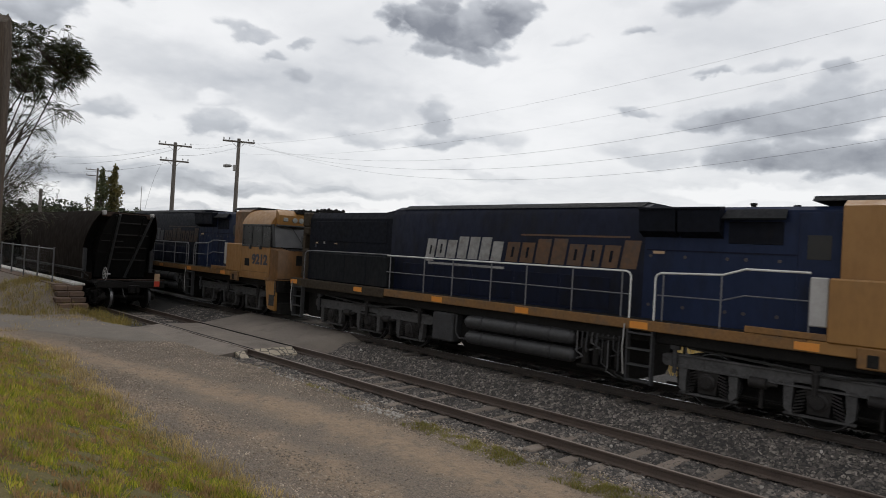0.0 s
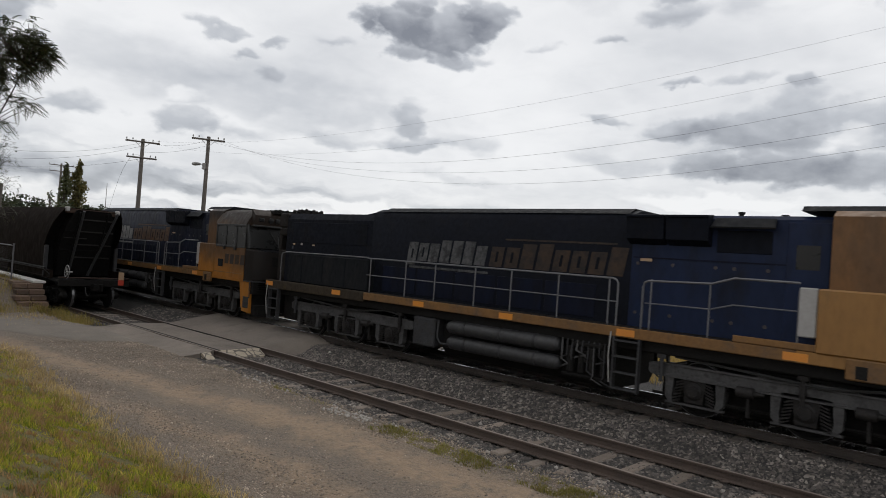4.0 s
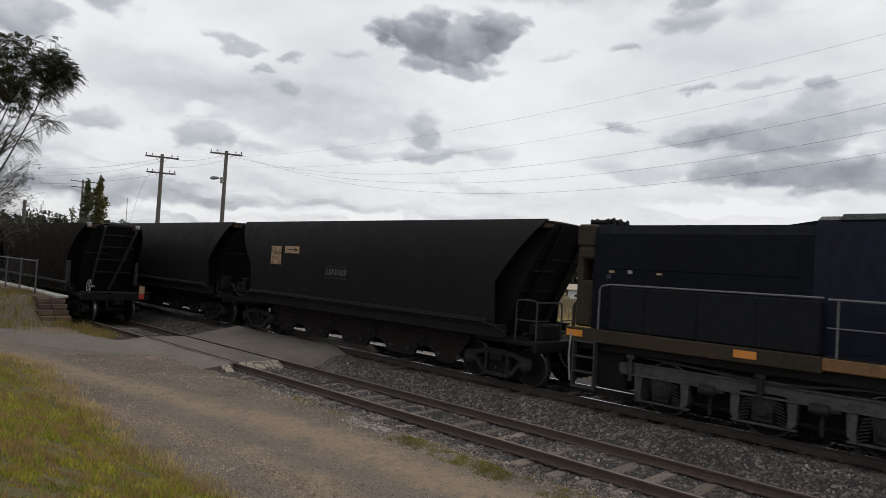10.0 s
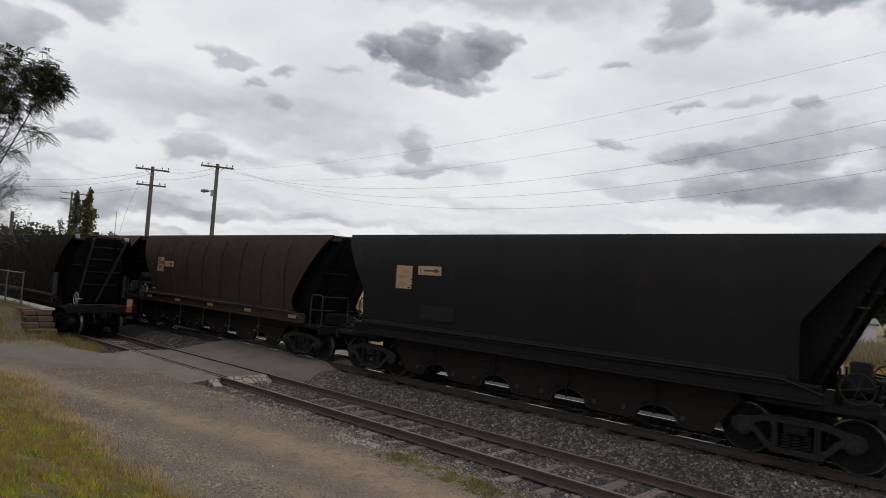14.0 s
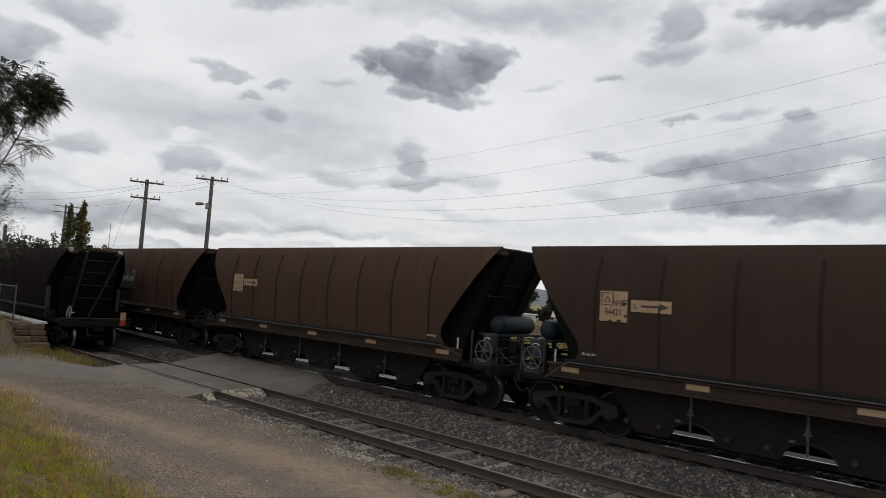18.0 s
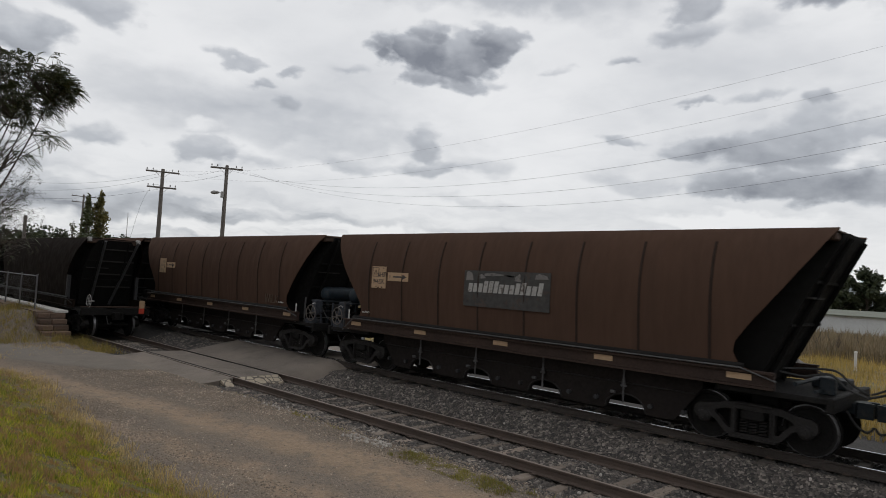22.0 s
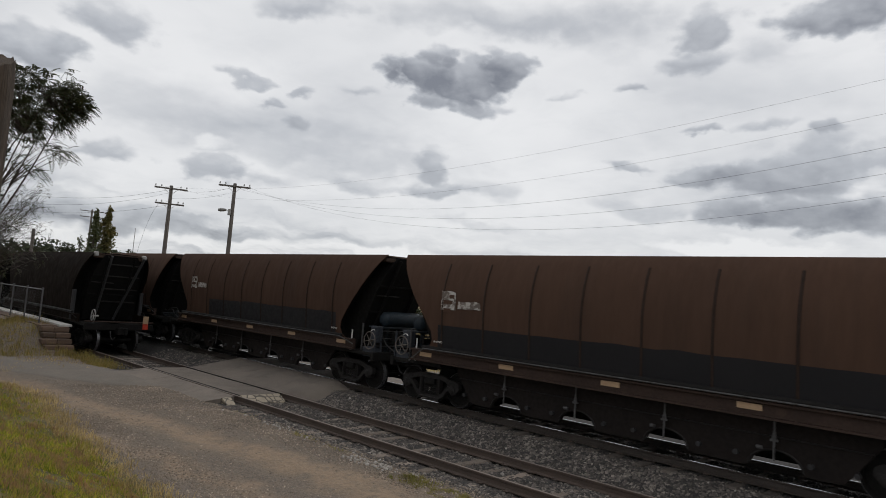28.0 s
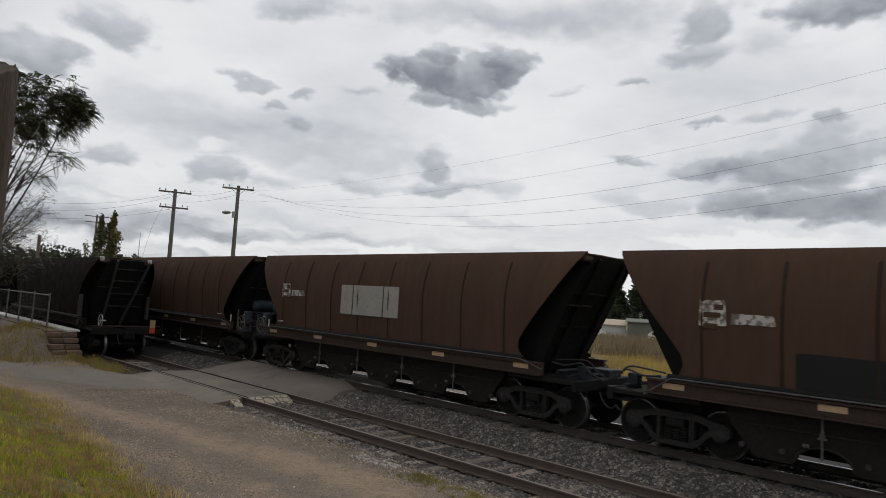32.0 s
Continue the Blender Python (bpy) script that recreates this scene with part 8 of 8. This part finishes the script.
def bough(m, a, b, r0, r1, sag, n=6):
    a, b = Vector(a), Vector(b)
    c = (a + b) / 2 + Vector((rt.uniform(-0.12, 0.12), rt.uniform(-0.12, 0.12), sag)) * (b - a).length
    pts = [a * (1 - t) ** 2 + c * 2 * t * (1 - t) + b * t * t for t in [i / n for i in range(n + 1)]]
    for i in range(n):
        m.rod(pts[i], pts[i + 1], r0 + (r1 - r0) * i / n, 6, r0 + (r1 - r0) * (i + 1) / n)
    return (pts[-1] - pts[-2]).normalized()


for h in hubs:
    bough(tr, base, h, 0.030, 0.014, 0.05)
ends = []
while len(ends) < 430:
    w = rt.uniform(-2.5, 2.3)
    lo, hi = float(np.interp(w, [p[0] for p in LOW], [p[1] for p in LOW])), float(np.interp(w, [p[0] for p in TOP], [p[1] for p in TOP]))
    q = rt.random() ** 0.75
    ends.append((at(w, rt.uniform(-1.5, 1.5) * math.cos(w / 2.4 * 1.2), lo + (hi - lo) * q - 0.05), 7))
for w, z, n in ((1.85, 6.90, 5), (2.0, 6.92, 5), (1.2, 6.45, 7), (1.4, 6.48, 7), (1.6, 6.46, 8), (1.75, 6.40, 8), (1.9, 6.34, 8), (2.05, 6.24, 8), (1.8, 6.25, 6), (1.55, 6.30, 6), (1.0, 5.8, 7), (1.2, 5.78, 7), (1.45, 5.72, 7), (1.35, 5.62, 6), (0.7, 6.1, 7), (0.95, 6.0, 7), (0.75, 5.85, 7), (0.5, 6.2, 7), (1.0, 6.3, 7), (0.4, 5.9, 7), (0.2, 5.9, 5)):
    ends.append((at(w, rt.uniform(-0.4, 0.4), z), n))
v, f = [], []
for e, n in ends:
    h = min(hubs, key=lambda q: (q - e).length + max(0.0, q.z - e.z) * 0.6)
    d = bough(tr, h if e.z > 6.0 - tz + 0.6 else base.lerp(h, 0.6), e, 0.014, 0.004, 0.06 if e.z > h.z else 0.16, 4)
    out = Vector((e.x, e.y, 0)).normalized()
    tips = [(e - d * 0.12 * k, (d * 0.7 + out * 0.6 + Vector((0, 0, 0.1))).normalized()) for k in range(2)]
    a, b = pinnate(tips, rt, n // 2 + 1, 0.33, 0.6)
    f += [tuple(i + len(v) for i in q) for q in b]
    v += a
part("trunk", tr, "bark", tree, "dark branching trunk")
part("crown", raw_mesh("crown", v, f, M["leaf"]), "", tree, "layered crown of feather-like leaves")

bush = thing("bare_shrub", pose(*polar(172.5, 21.0), 0.0), "straggly half-bare shrub with thin twigs", "shrub")
bz = float(height(np.array([bush.location.x]), np.array([bush.location.y]))[0])
bush.location.z = bz
tw = Mesh()
stem = Vector((0, 0, 1.6))
tw.rod((0, 0, -0.3), tuple(stem), 0.06, 8, 0.04)
v, f = [], []
for k in range(190):
    e = side_ * rt.uniform(0.5, 2.3) + away * rt.uniform(-0.8, 0.8) + Vector((0, 0, rt.uniform(3.4, 5.4) - bz))
    st = stem + (e - stem) * 0.25 + Vector((0, 0, rt.uniform(-0.4, 0.6)))
    tw.rod(tuple(stem), tuple(st), 0.009, 5, 0.006)
    d = bough(tw, st, e, 0.006, 0.0025, 0.08, 5)
    tips = []
    for i in range(9):
        p = st.lerp(e, 0.3 + 0.7 * i / 8) + Vector((0, 0, 0.05))
        g = (d + Vector((rt.uniform(-0.8, 0.8), rt.uniform(-0.8, 0.8), rt.uniform(-0.7, 0.4)))).normalized()
        q = p + g * rt.uniform(0.15, 0.45)
        tw.rod(tuple(p), tuple(q), 0.0035, 3, 0.002)
        if rt.random() < 0.9:
            tips.append((q, g))
    a, b = pinnate(tips, rt, 1, 0.17, 1.0)
    f += [tuple(i + len(v) for i in q) for q in b]
    v += a
part("twig_spray", tw, "bark", bush, "thin bare twigs")
part("sparse_leaves", raw_mesh("sparse_leaves", v, f, M["leaf"]), "", bush, "sparse hanging leaves")


def foliage_tree(name, x, y, h, w, mat, label, n, seed, group="", column=False, gappy=0.0, leaf=0.3, base_at=0.12):
    """A tree of a tapered trunk, limbs and a ragged crown of leaf clumps."""
    r = random.Random(seed)
    z = float(height(np.array([x]), np.array([y]))[0])
    t = thing(name, pose(x, y, z), label, "tree" if h > 3 else "shrub", group)
    m = Mesh().rod((0, 0, -0.3), (0, 0, h * 0.55), 0.03 * h * (0.5 if column else 0.7), 8, 0.012 * h)
    clumps = []
    for k in range(22 if column else 16):
        hz = h * (base_at + (0.98 - base_at) * (k + 0.5) / (22 if column else 16))
        if column:
            rad = w * (0.55 + 0.45 * math.sin(math.pi * min(1, (hz / h) * 0.9 + 0.1))) * (1.0 if hz < h * 0.8 else max(0.25, (h - hz) / (0.2 * h)))
            a = r.uniform(0, 6.28)
            c = Vector((math.cos(a) * rad * 0.45, math.sin(a) * rad * 0.45, hz))
            s = Vector((rad * 0.75, rad * 0.75, h * 0.07))
        else:
            q = (hz / h - base_at) / (1 - base_at)
            rad = w * (math.sin(math.pi * min(0.97, q * 0.8 + 0.18)))
            a = r.uniform(0, 6.28)
            c = Vector((math.cos(a) * rad * 0.7, math.sin(a) * rad * 0.7, hz))
            s = Vector((w * r.uniform(0.3, 0.5), w * r.uniform(0.3, 0.5), h * r.uniform(0.08, 0.14)))
        clumps.append((c, s))
        m.rod((0, 0, max(0.2, hz * 0.6)), c, 0.010 * h, 5, 0.003 * h)
    part("trunk", m, "bark", t)
    pts = []
    for k in range(n):
        c, s = clumps[r.randrange(len(clumps))]
        u = Vector((r.gauss(0, 1), r.gauss(0, 1), r.gauss(0, 1))).normalized() * r.uniform(0.45, 1.05)
        pts.append(c + Vector((u.x * s.x, u.y * s.y, u.z * s.z)))
    v, f = leaf_cloud(pts, pts, leaf, r)
    part("crown", raw_mesh("crown", v, f, M[mat]), "", t, "ragged leafy crown")
    return t


x, y = polar(162.85, 100)
foliage_tree("poplar", x, y, 12.2, 0.95, "poplar_green", "tall narrow green poplar in the distance", 2600, 31, "poplars", True, leaf=0.38)
x, y = polar(161.95, 101)
foliage_tree("poplar", x, y, 12.7, 1.25, "poplar_gold", "tall narrow poplar turning yellow", 4200, 32, "poplars", True, leaf=0.40)
x, y = polar(163.7, 98)
foliage_tree("small_tree", x, y, 8.6, 0.9, "poplar_green", "thin half-bare young tree", 500, 33, "", True, leaf=0.3)
for k, (a, d, h, w) in enumerate(((166.6, 96, 6.9, 2.6), (165.6, 98, 7.2, 2.8), (164.7, 97, 7.0, 2.6), (168.2, 96, 6.8, 3.0), (161.2, 96, 6.7, 2.0), (160.4, 97, 6.8, 2.2), (159.7, 99, 6.3, 2.0), (162.5, 96, 6.6, 2.2), (170.0, 97, 7.0, 3.0))):
    x, y = polar(a, d)
    foliage_tree("dark_tree", x, y, h, w, "shrub_dark", "rounded dark green tree in the distance", 1500, 40 + k, "dark trees behind the siding", leaf=0.5)
# Trees out of view, added to block sky light from the line's left end.
for k, (x, y, h, w) in enumerate(((-21.5, -6.0, 10.0, 3.0), (-25.5, -2.4, 11.0, 3.3), (-29.0, -2.6, 12.5, 3.6), (-33.5, -4.4, 12.0, 3.6), (-38.0, -6.6, 13.0, 3.8), (-43.0, -9.4, 12.0, 3.8), (-26.0, -7.4, 13.0, 3.8), (-34.0, -10.4, 13.5, 4.0), (-49.0, -12.4, 12.5, 4.0))):
    foliage_tree("roadside_tree", x, y, h, w, "leaf", "unseen tree added to shade the far left of the line", 5200, 120 + k, "trees along the road", leaf=0.75, base_at=0.04)
for k, (a, d, h, w) in enumerate(((101.0, 150, 11.0, 5.0), (102.6, 148, 9.8, 4.6), (104.2, 146, 12.4, 5.0), (105.6, 150, 11.6, 5.0), (106.8, 146, 10.6, 4.6), (108.3, 150, 7.6, 5.0), (110.0, 150, 9.0, 5.2), (112.0, 148, 9.6, 5.0), (114.0, 145, 11.5, 5.4), (116.0, 145, 13.8, 5.6), (118.2, 148, 13.0, 5.6), (120.5, 150, 11.0, 5.4),
                                    (123.0, 152, 10.0, 5.6), (126.0, 152, 9.4, 5.6), (129.0, 155, 9.8, 5.6), (132.5, 155, 9.0, 5.6), (136.5, 160, 9.2, 6.0), (98.5, 150, 10.0, 5.0), (103.4, 160, 11.5, 5.6), (106.2, 160, 11.0, 5.6), (109.2, 160, 9.0, 5.6), (113.0, 158, 10.6, 5.6), (117.2, 158, 12.6, 5.6), (121.8, 160, 10.6, 5.6), (114.9, 140, 12.6, 5.0), (115.9, 152, 14.6, 5.6), (113.6, 150, 12.2, 5.0))):
    x, y = polar(a, d)
    foliage_tree("eucalypt", x, y, h, w * 0.72, "shrub_dark", "dusky green gum tree behind the sheds", 4200, 60 + k, "gum trees beyond the paddock", leaf=0.85, base_at=0.06)

# dead branching stalks among the weeds
for k, (a, d, h) in enumerate(((102.9, 52, 1.9), (104.2, 55, 1.5), (101.6, 60, 1.7), (105.4, 63, 1.6), (108.6, 66, 1.5))):
    x, y = polar(a, d)
    r = random.Random(90 + k)
    m = Mesh()
    for q in range(7):
        e = Vector((r.uniform(-0.9, 0.9), r.uniform(-0.5, 0.5), h * r.uniform(0.5, 1.0)))
        m.rod((0, 0, -0.1), tuple(e * 0.55 + Vector((0, 0, 0.1))), 0.025, 5, 0.015).rod(tuple(e * 0.55 + Vector((0, 0, 0.1))), tuple(e), 0.015, 5, 0.006)
        m.rod(tuple(e * 0.6 + Vector((0, 0, 0.08))), tuple(e * 0.8 + Vector((r.uniform(-0.3, 0.3), 0, 0.3))), 0.010, 4, 0.004)
    single("dead_shrub", m, "bark", "bare dead shrub among tall dry grass", "shrub", "dead shrubs in the paddock", at=pose(x, y, float(height(np.array([x]), np.array([y]))[0])))

# low blue hill behind everything
v, f = [], []
for i in range(81):
    a = 85.0 + i * 0.7
    hh = 24 + 36 * math.exp(-((a - 106.5) / 6.0) ** 2) + 18 * math.exp(-((a - 128) / 9) ** 2) + 4 * noise.noise((a * 0.5, 1, 1))
    for d, q in ((1300, 0), (1500, 0.6), (1750, 1.0), (2100, 0.0)):
        x, y = polar(a, d)
        v.append((x, y, -1 + hh * q * (d / 1750)))
f = [(i * 4 + k, i * 4 + 4 + k, i * 4 + 5 + k, i * 4 + 1 + k) for i in range(80) for k in range(3)]
tagged(new("hill", raw_mesh("hill", v, f, M["hill"], True)), "low wooded hill in the far distance", "hill", kind="structure")


def blades(name, boxes, hgt, width, mat, label, seed, lean=0.5, mask=None):
    """Grass blades rooted on the ground within boxes (x0, x1, y0, y1, count)."""
    r = np.random.default_rng(seed)
    P = np.concatenate([np.stack([r.uniform(a, b, n), r.uniform(c, d, n)], 1) for a, b, c, d, n in boxes])
    if mask is not None:
        P = P[mask(P[:, 0], P[:, 1], r)]
    n = len(P)
    z = ground_z(P[:, 0], P[:, 1]) - 0.012
    tuft = np.array([0.9 + 1.5 * noise.noise((a * 4.2, b * 4.2, seed * 1.7)) + 0.6 * noise.noise((a * 1.1, b * 1.1, seed)) for a, b in P])
    h = r.uniform(hgt[0], hgt[1], n) * r.uniform(0.6, 1.0, n) * np.clip(tuft, 0.18, 2.2)
    a, b = r.uniform(0, 6.28, n), r.uniform(0, 6.28, n)
    w = width * r.uniform(0.6, 1.3, n)
    dx_, dy_ = np.cos(a) * w, np.sin(a) * w
    lx, ly = np.cos(b) * h * lean * r.uniform(0.2, 1, n), np.sin(b) * h * lean * r.uniform(0.2, 1, n)
    V = np.zeros((n, 5, 3))
    V[:, 0] = np.stack([P[:, 0] - dx_, P[:, 1] - dy_, z], 1)
    V[:, 1] = np.stack([P[:, 0] + dx_, P[:, 1] + dy_, z], 1)
    V[:, 2] = np.stack([P[:, 0] + dx_ * 0.7 + lx * 0.35, P[:, 1] + dy_ * 0.7 + ly * 0.35, z + h * 0.6], 1)
    V[:, 3] = np.stack([P[:, 0] - dx_ * 0.7 + lx * 0.35, P[:, 1] - dy_ * 0.7 + ly * 0.35, z + h * 0.6], 1)
    V[:, 4] = np.stack([P[:, 0] + lx, P[:, 1] + ly, z + h * 0.95], 1)
    F4 = (np.arange(n) * 5)[:, None] + np.array([[0, 1, 2, 3]])
    F3 = (np.arange(n) * 5)[:, None] + np.array([[3, 2, 4]])
    loops = np.concatenate([F4, F3], 1).ravel()
    me = bpy.data.meshes.new(name)
    me.vertices.add(n * 5)
    me.vertices.foreach_set("co", V.ravel())
    me.loops.add(len(loops))
    me.loops.foreach_set("vertex_index", loops.astype(np.int32))
    me.polygons.add(2 * n)
    me.polygons.foreach_set("loop_start", (np.arange(n)[:, None] * 7 + np.array([[0, 4]])).ravel().astype(np.int32))
    me.materials.append(M[mat])
    me.update(calc_edges=True)
    me.validate()
    return tagged(new(name, me), label, "grass", kind="stuff")


def patchy(scale, cut, seed):
    def fn(x, y, r):
        k = np.array([noise.noise((a * scale, b * scale, seed)) for a, b in zip(x, y)])
        return k + r.uniform(-0.25, 0.25, len(x)) > cut
    return fn


def bank_edge(x, y, r):
    k = np.array([noise.noise((a * 0.7, b * 0.7, 4.0)) for a, b in zip(x, y)])
    line_ = np.interp(x, (-24, -20, -17, -12, -8, -4), (3.6, 5.0, 4.75, 4.15, 4.1, 4.3))
    return y < line_ + 0.28 * k + r.uniform(-0.25, 0.12, len(x))


blades("bank_grass", [(-24, -13, 0.0, 5.2, 46000), (-13, -4, 1.2, 5.2, 70000)], (0.03, 0.125), 0.0065, "grass", "short green and yellow grass on the bank", 5, 0.8, bank_edge)
blades("tall_grass", [(-24, -4, 0.3, 5.0, 7000)], (0.08, 0.20), 0.003, "grass_tall", "taller seeding grass on the bank", 6, 0.7, lambda x, y, r: bank_edge(x, y, r) & patchy(0.6, 0.05, 9.0)(x, y, r))
blades("dry_verge", [(-24, -4, 3.6, 5.5, 42000), (-27.4, -24, 5.2, 8.6, 1500)], (0.04, 0.16), 0.006, "dry_grass", "dry straw-coloured grass along the track edge", 7, 0.7, lambda x, y, r: (np.abs(y - np.interp(x, (-24, -20, -17, -12, -8, -4), (3.6, 5.0, 4.8, 4.25, 4.2, 4.4))) < r.uniform(0.0, 0.5, len(x))) | (x < -23.9))
blades("platform_grass", [(-34, -26.5, 5.2, 8.5, 12000), (-29, -24.5, 8.2, 9.4, 2500)], (0.08, 0.32), 0.006, "grass_tall", "dry grass on the platform slope", 8, 0.6, patchy(0.5, -0.15, 2.0))
blades("track_weeds", [(-8.8, -4.0, 7.9, 8.6, 15000), (-12.6, -10.4, 8.4, 8.75, 900), (-4.0, 3, 7.7, 8.5, 9000), (-16, 2, 8.5, 9.0, 900), (-30, -23, 9.0, 9.4, 800)], (0.02, 0.09), 0.006, "weed", "low green weeds beside the siding", 9, 0.9, patchy(1.3, 0.0, 7.0))
blades("paddock_grass", [(-16, 6, 19.5, 26, 15000), (-24, 4, 26, 46, 36000), (-60, -16, 22, 46, 12000)], (0.18, 0.60), 0.012, "paddock_blade", "dry yellow paddock grass", 10, 0.6, patchy(0.25, -0.45, 3.0))
blades("tall_weeds", [(-28, 0, 44, 66, 26000), (-48, -6, 64, 104, 36000), (-70, -28, 40, 100, 12000)], (0.4, 1.15), 0.03, "weed_brown", "tall brown weeds across the paddock", 12, 0.5, patchy(0.12, -0.5, 5.0))

# ---- paddock: sheds, vehicles, heap ----
def shed(name, az0, az1, d, h, wall, roof, label, depth=9.0, rise=0.7, extras=()):
    """A long low shed seen broadside: wall sheets, roof, openings."""
    a, b = Vector((*polar(az0, d), 0)), Vector((*polar(az1, d), 0))
    z = float(height(np.array([a.x]), np.array([a.y]))[0])
    ln = (b - a).length
    yaw = math.degrees(math.atan2(b.y - a.y, b.x - a.x))
    ob = thing(name, pose(a.x, a.y, z, 0, 0, yaw), label, "shed")
    n = max(3, int(ln / 2.4))
    for k in range(n):
        part("wall_sheet", Mesh().box(ln * k / n + 0.02, ln * (k + 1) / n - 0.02, 0, 0.12, 0, h, 0.01), wall, ob)
    part("end_wall", Mesh().box(0, 0.12, 0.12, depth, 0, h), wall, ob)
    part("end_wall", Mesh().box(ln - 0.12, ln, 0.12, depth, 0, h), wall, ob)
    part("back_wall", Mesh().box(0.12, ln - 0.12, depth - 0.12, depth, 0, h), wall, ob)
    part("roof", Mesh().slab([(-0.5, h), (depth + 0.4, h + rise), (depth + 0.4, h + rise + 0.12), (-0.5, h + 0.12)], -0.4, ln + 0.4, "x"), roof, ob)
    for kind, x0, x1, z0, z1, mt in extras:
        part(kind, Mesh().box(x0, x1, -0.05, 0.03, z0, z1, 0.01), mt, ob)
    return ob


shed("long_shed", 105.1, 99.5, 112, 2.75, "shed_wall", "shed_dark", "long pale grey steel shed wall across the paddock")
shed("open_shed", 109.9, 105.15, 114, 2.3, "shed_dark", "shed_roof", "low shed with pale roof and red door", 10.0, 0.8, (("red_door", 7.6, 9.4, 0.0, 2.1, "red_door"), ("pale_stack", 3.2, 7.2, 0.3, 1.35, "shed_wall"), ("dark_opening", 0.4, 3.0, 0.0, 2.0, "rubber")))
shed("green_shed", 119.0, 116.9, 118, 2.7, "shed_dark", "shed_dark", "small olive shed beyond the paddock", 6.0, 0.5)
shed("container_shed", 123.0, 119.1, 121, 1.9, "shed_wall", "shed_tan", "grey container and tan-roofed hut", 6.0, 0.9)
shed("white_trailer", 127.6, 124.5, 126, 2.0, "car_white", "shed_roof", "long white trailer parked by the trees", 2.6, 0.05, (("wheel", 4.8, 5.5, -0.1, 0.5, "rubber"), ("wheel", 1.0, 1.7, -0.1, 0.5, "rubber")))


def car(az_, d, yaw, label):
    x, y = polar(az_, d)
    z = float(height(np.array([x]), np.array([y]))[0])
    ob = thing("car", pose(x, y, z, 0, 0, yaw), label, "car", "cars beyond the paddock")
    part("body", Mesh().slab([(-2.1, 0.35), (2.1, 0.35), (2.15, 0.75), (1.3, 0.92), (0.7, 1.42), (-1.5, 1.45), (-2.05, 0.95)], -0.85, 0.85), "car_white", ob)
    for s in (-1, 1):
        part("side_window", Mesh().slab([(-1.5, 0.98), (1.05, 0.95), (0.62, 1.36), (-1.42, 1.38)], s * 0.852, s * 0.862), "glass", ob)
        for q in (-1.3, 1.3):
            w_ = part("wheel", Mesh().turn([(s * 0.68, 0.30), (s * 0.70, 0.33), (s * 0.86, 0.33), (s * 0.88, 0.2)], (q, 0, 0.33), 16), "rubber", ob)
            part("rim", Mesh().turn([(s * 0.875, 0.2), (s * 0.885, 0.18), (s * 0.885, 0.05)], (q, 0, 0.33), 12), "galv", w_)
    return ob


car(121.7, 112, 30, "white car parked near a hut")
car(115.2, 112, 25, "white car parked by the green shed")
car(116.3, 113, 28, "white car parked by the green shed")
car(128.3, 108, 40, "white car parked on the gravel")
x, y = polar(105.9, 36.5)
v, f = [], []
for i in range(13):
    for k in range(25):
        a = 2 * math.pi * k / 24
        rr = 1 - i / 12
        hz = 0.85 * (1 - rr) * (1 + 0.2 * noise.noise((k * 0.6, i * 0.5, 2)))
        v.append((1.9 * rr * math.cos(a) * (1 + 0.15 * noise.noise((k, i, 1))), 1.5 * rr * math.sin(a), hz - 0.1))
f = [(i * 25 + k, i * 25 + k + 1, i * 25 + k + 26, i * 25 + k + 25) for i in range(12) for k in range(24)]
tagged(new("stone_heap", raw_mesh("stone_heap", v, f, M["heap"], True)), "heap of grey ballast in the paddock", "stone heap").matrix_world = pose(x, y, float(height(np.array([x]), np.array([y]))[0]))
x, y = polar(101.6, 40)
single("marker_post", Mesh().box(-0.06, 0.06, -0.06, 0.06, -0.2, 0.98, 0.012).box(-0.07, 0.07, -0.07, 0.07, 0.9, 1.0, 0.012), "white_edge", "short white marker post in the grass", "post", at=pose(x, y, float(height(np.array([x]), np.array([y]))[0])))


# ---- movement ----
def motions():
    times = [0.0, 5.0, 10.0, 15.0, 20.0, 25.0, 28.0, 32.0]
    for ob, u in TRAIN:
        walk(ob, [(t, pose(run(t) + u, YM, ZM)) for t in times])
        for c in ob.children_recursive:
            if c.name.startswith("wheelset"):
                x, y, r = c.location
                walk(c, [(k / 10, pose(x, y, r, 0, math.degrees(run(k / 10) / r) % 360, 0)) for k in range(321)])
    for ob, u in TRAIN:
        for c in (ob, *ob.children_recursive):
            if c.animation_data:
                a = c.animation_data
                for curve in a.action.layers[0].strips[0].channelbag(a.action_slot).fcurves:
                    for k in curve.keyframe_points:
                        k.interpolation = "LINEAR"


motions()
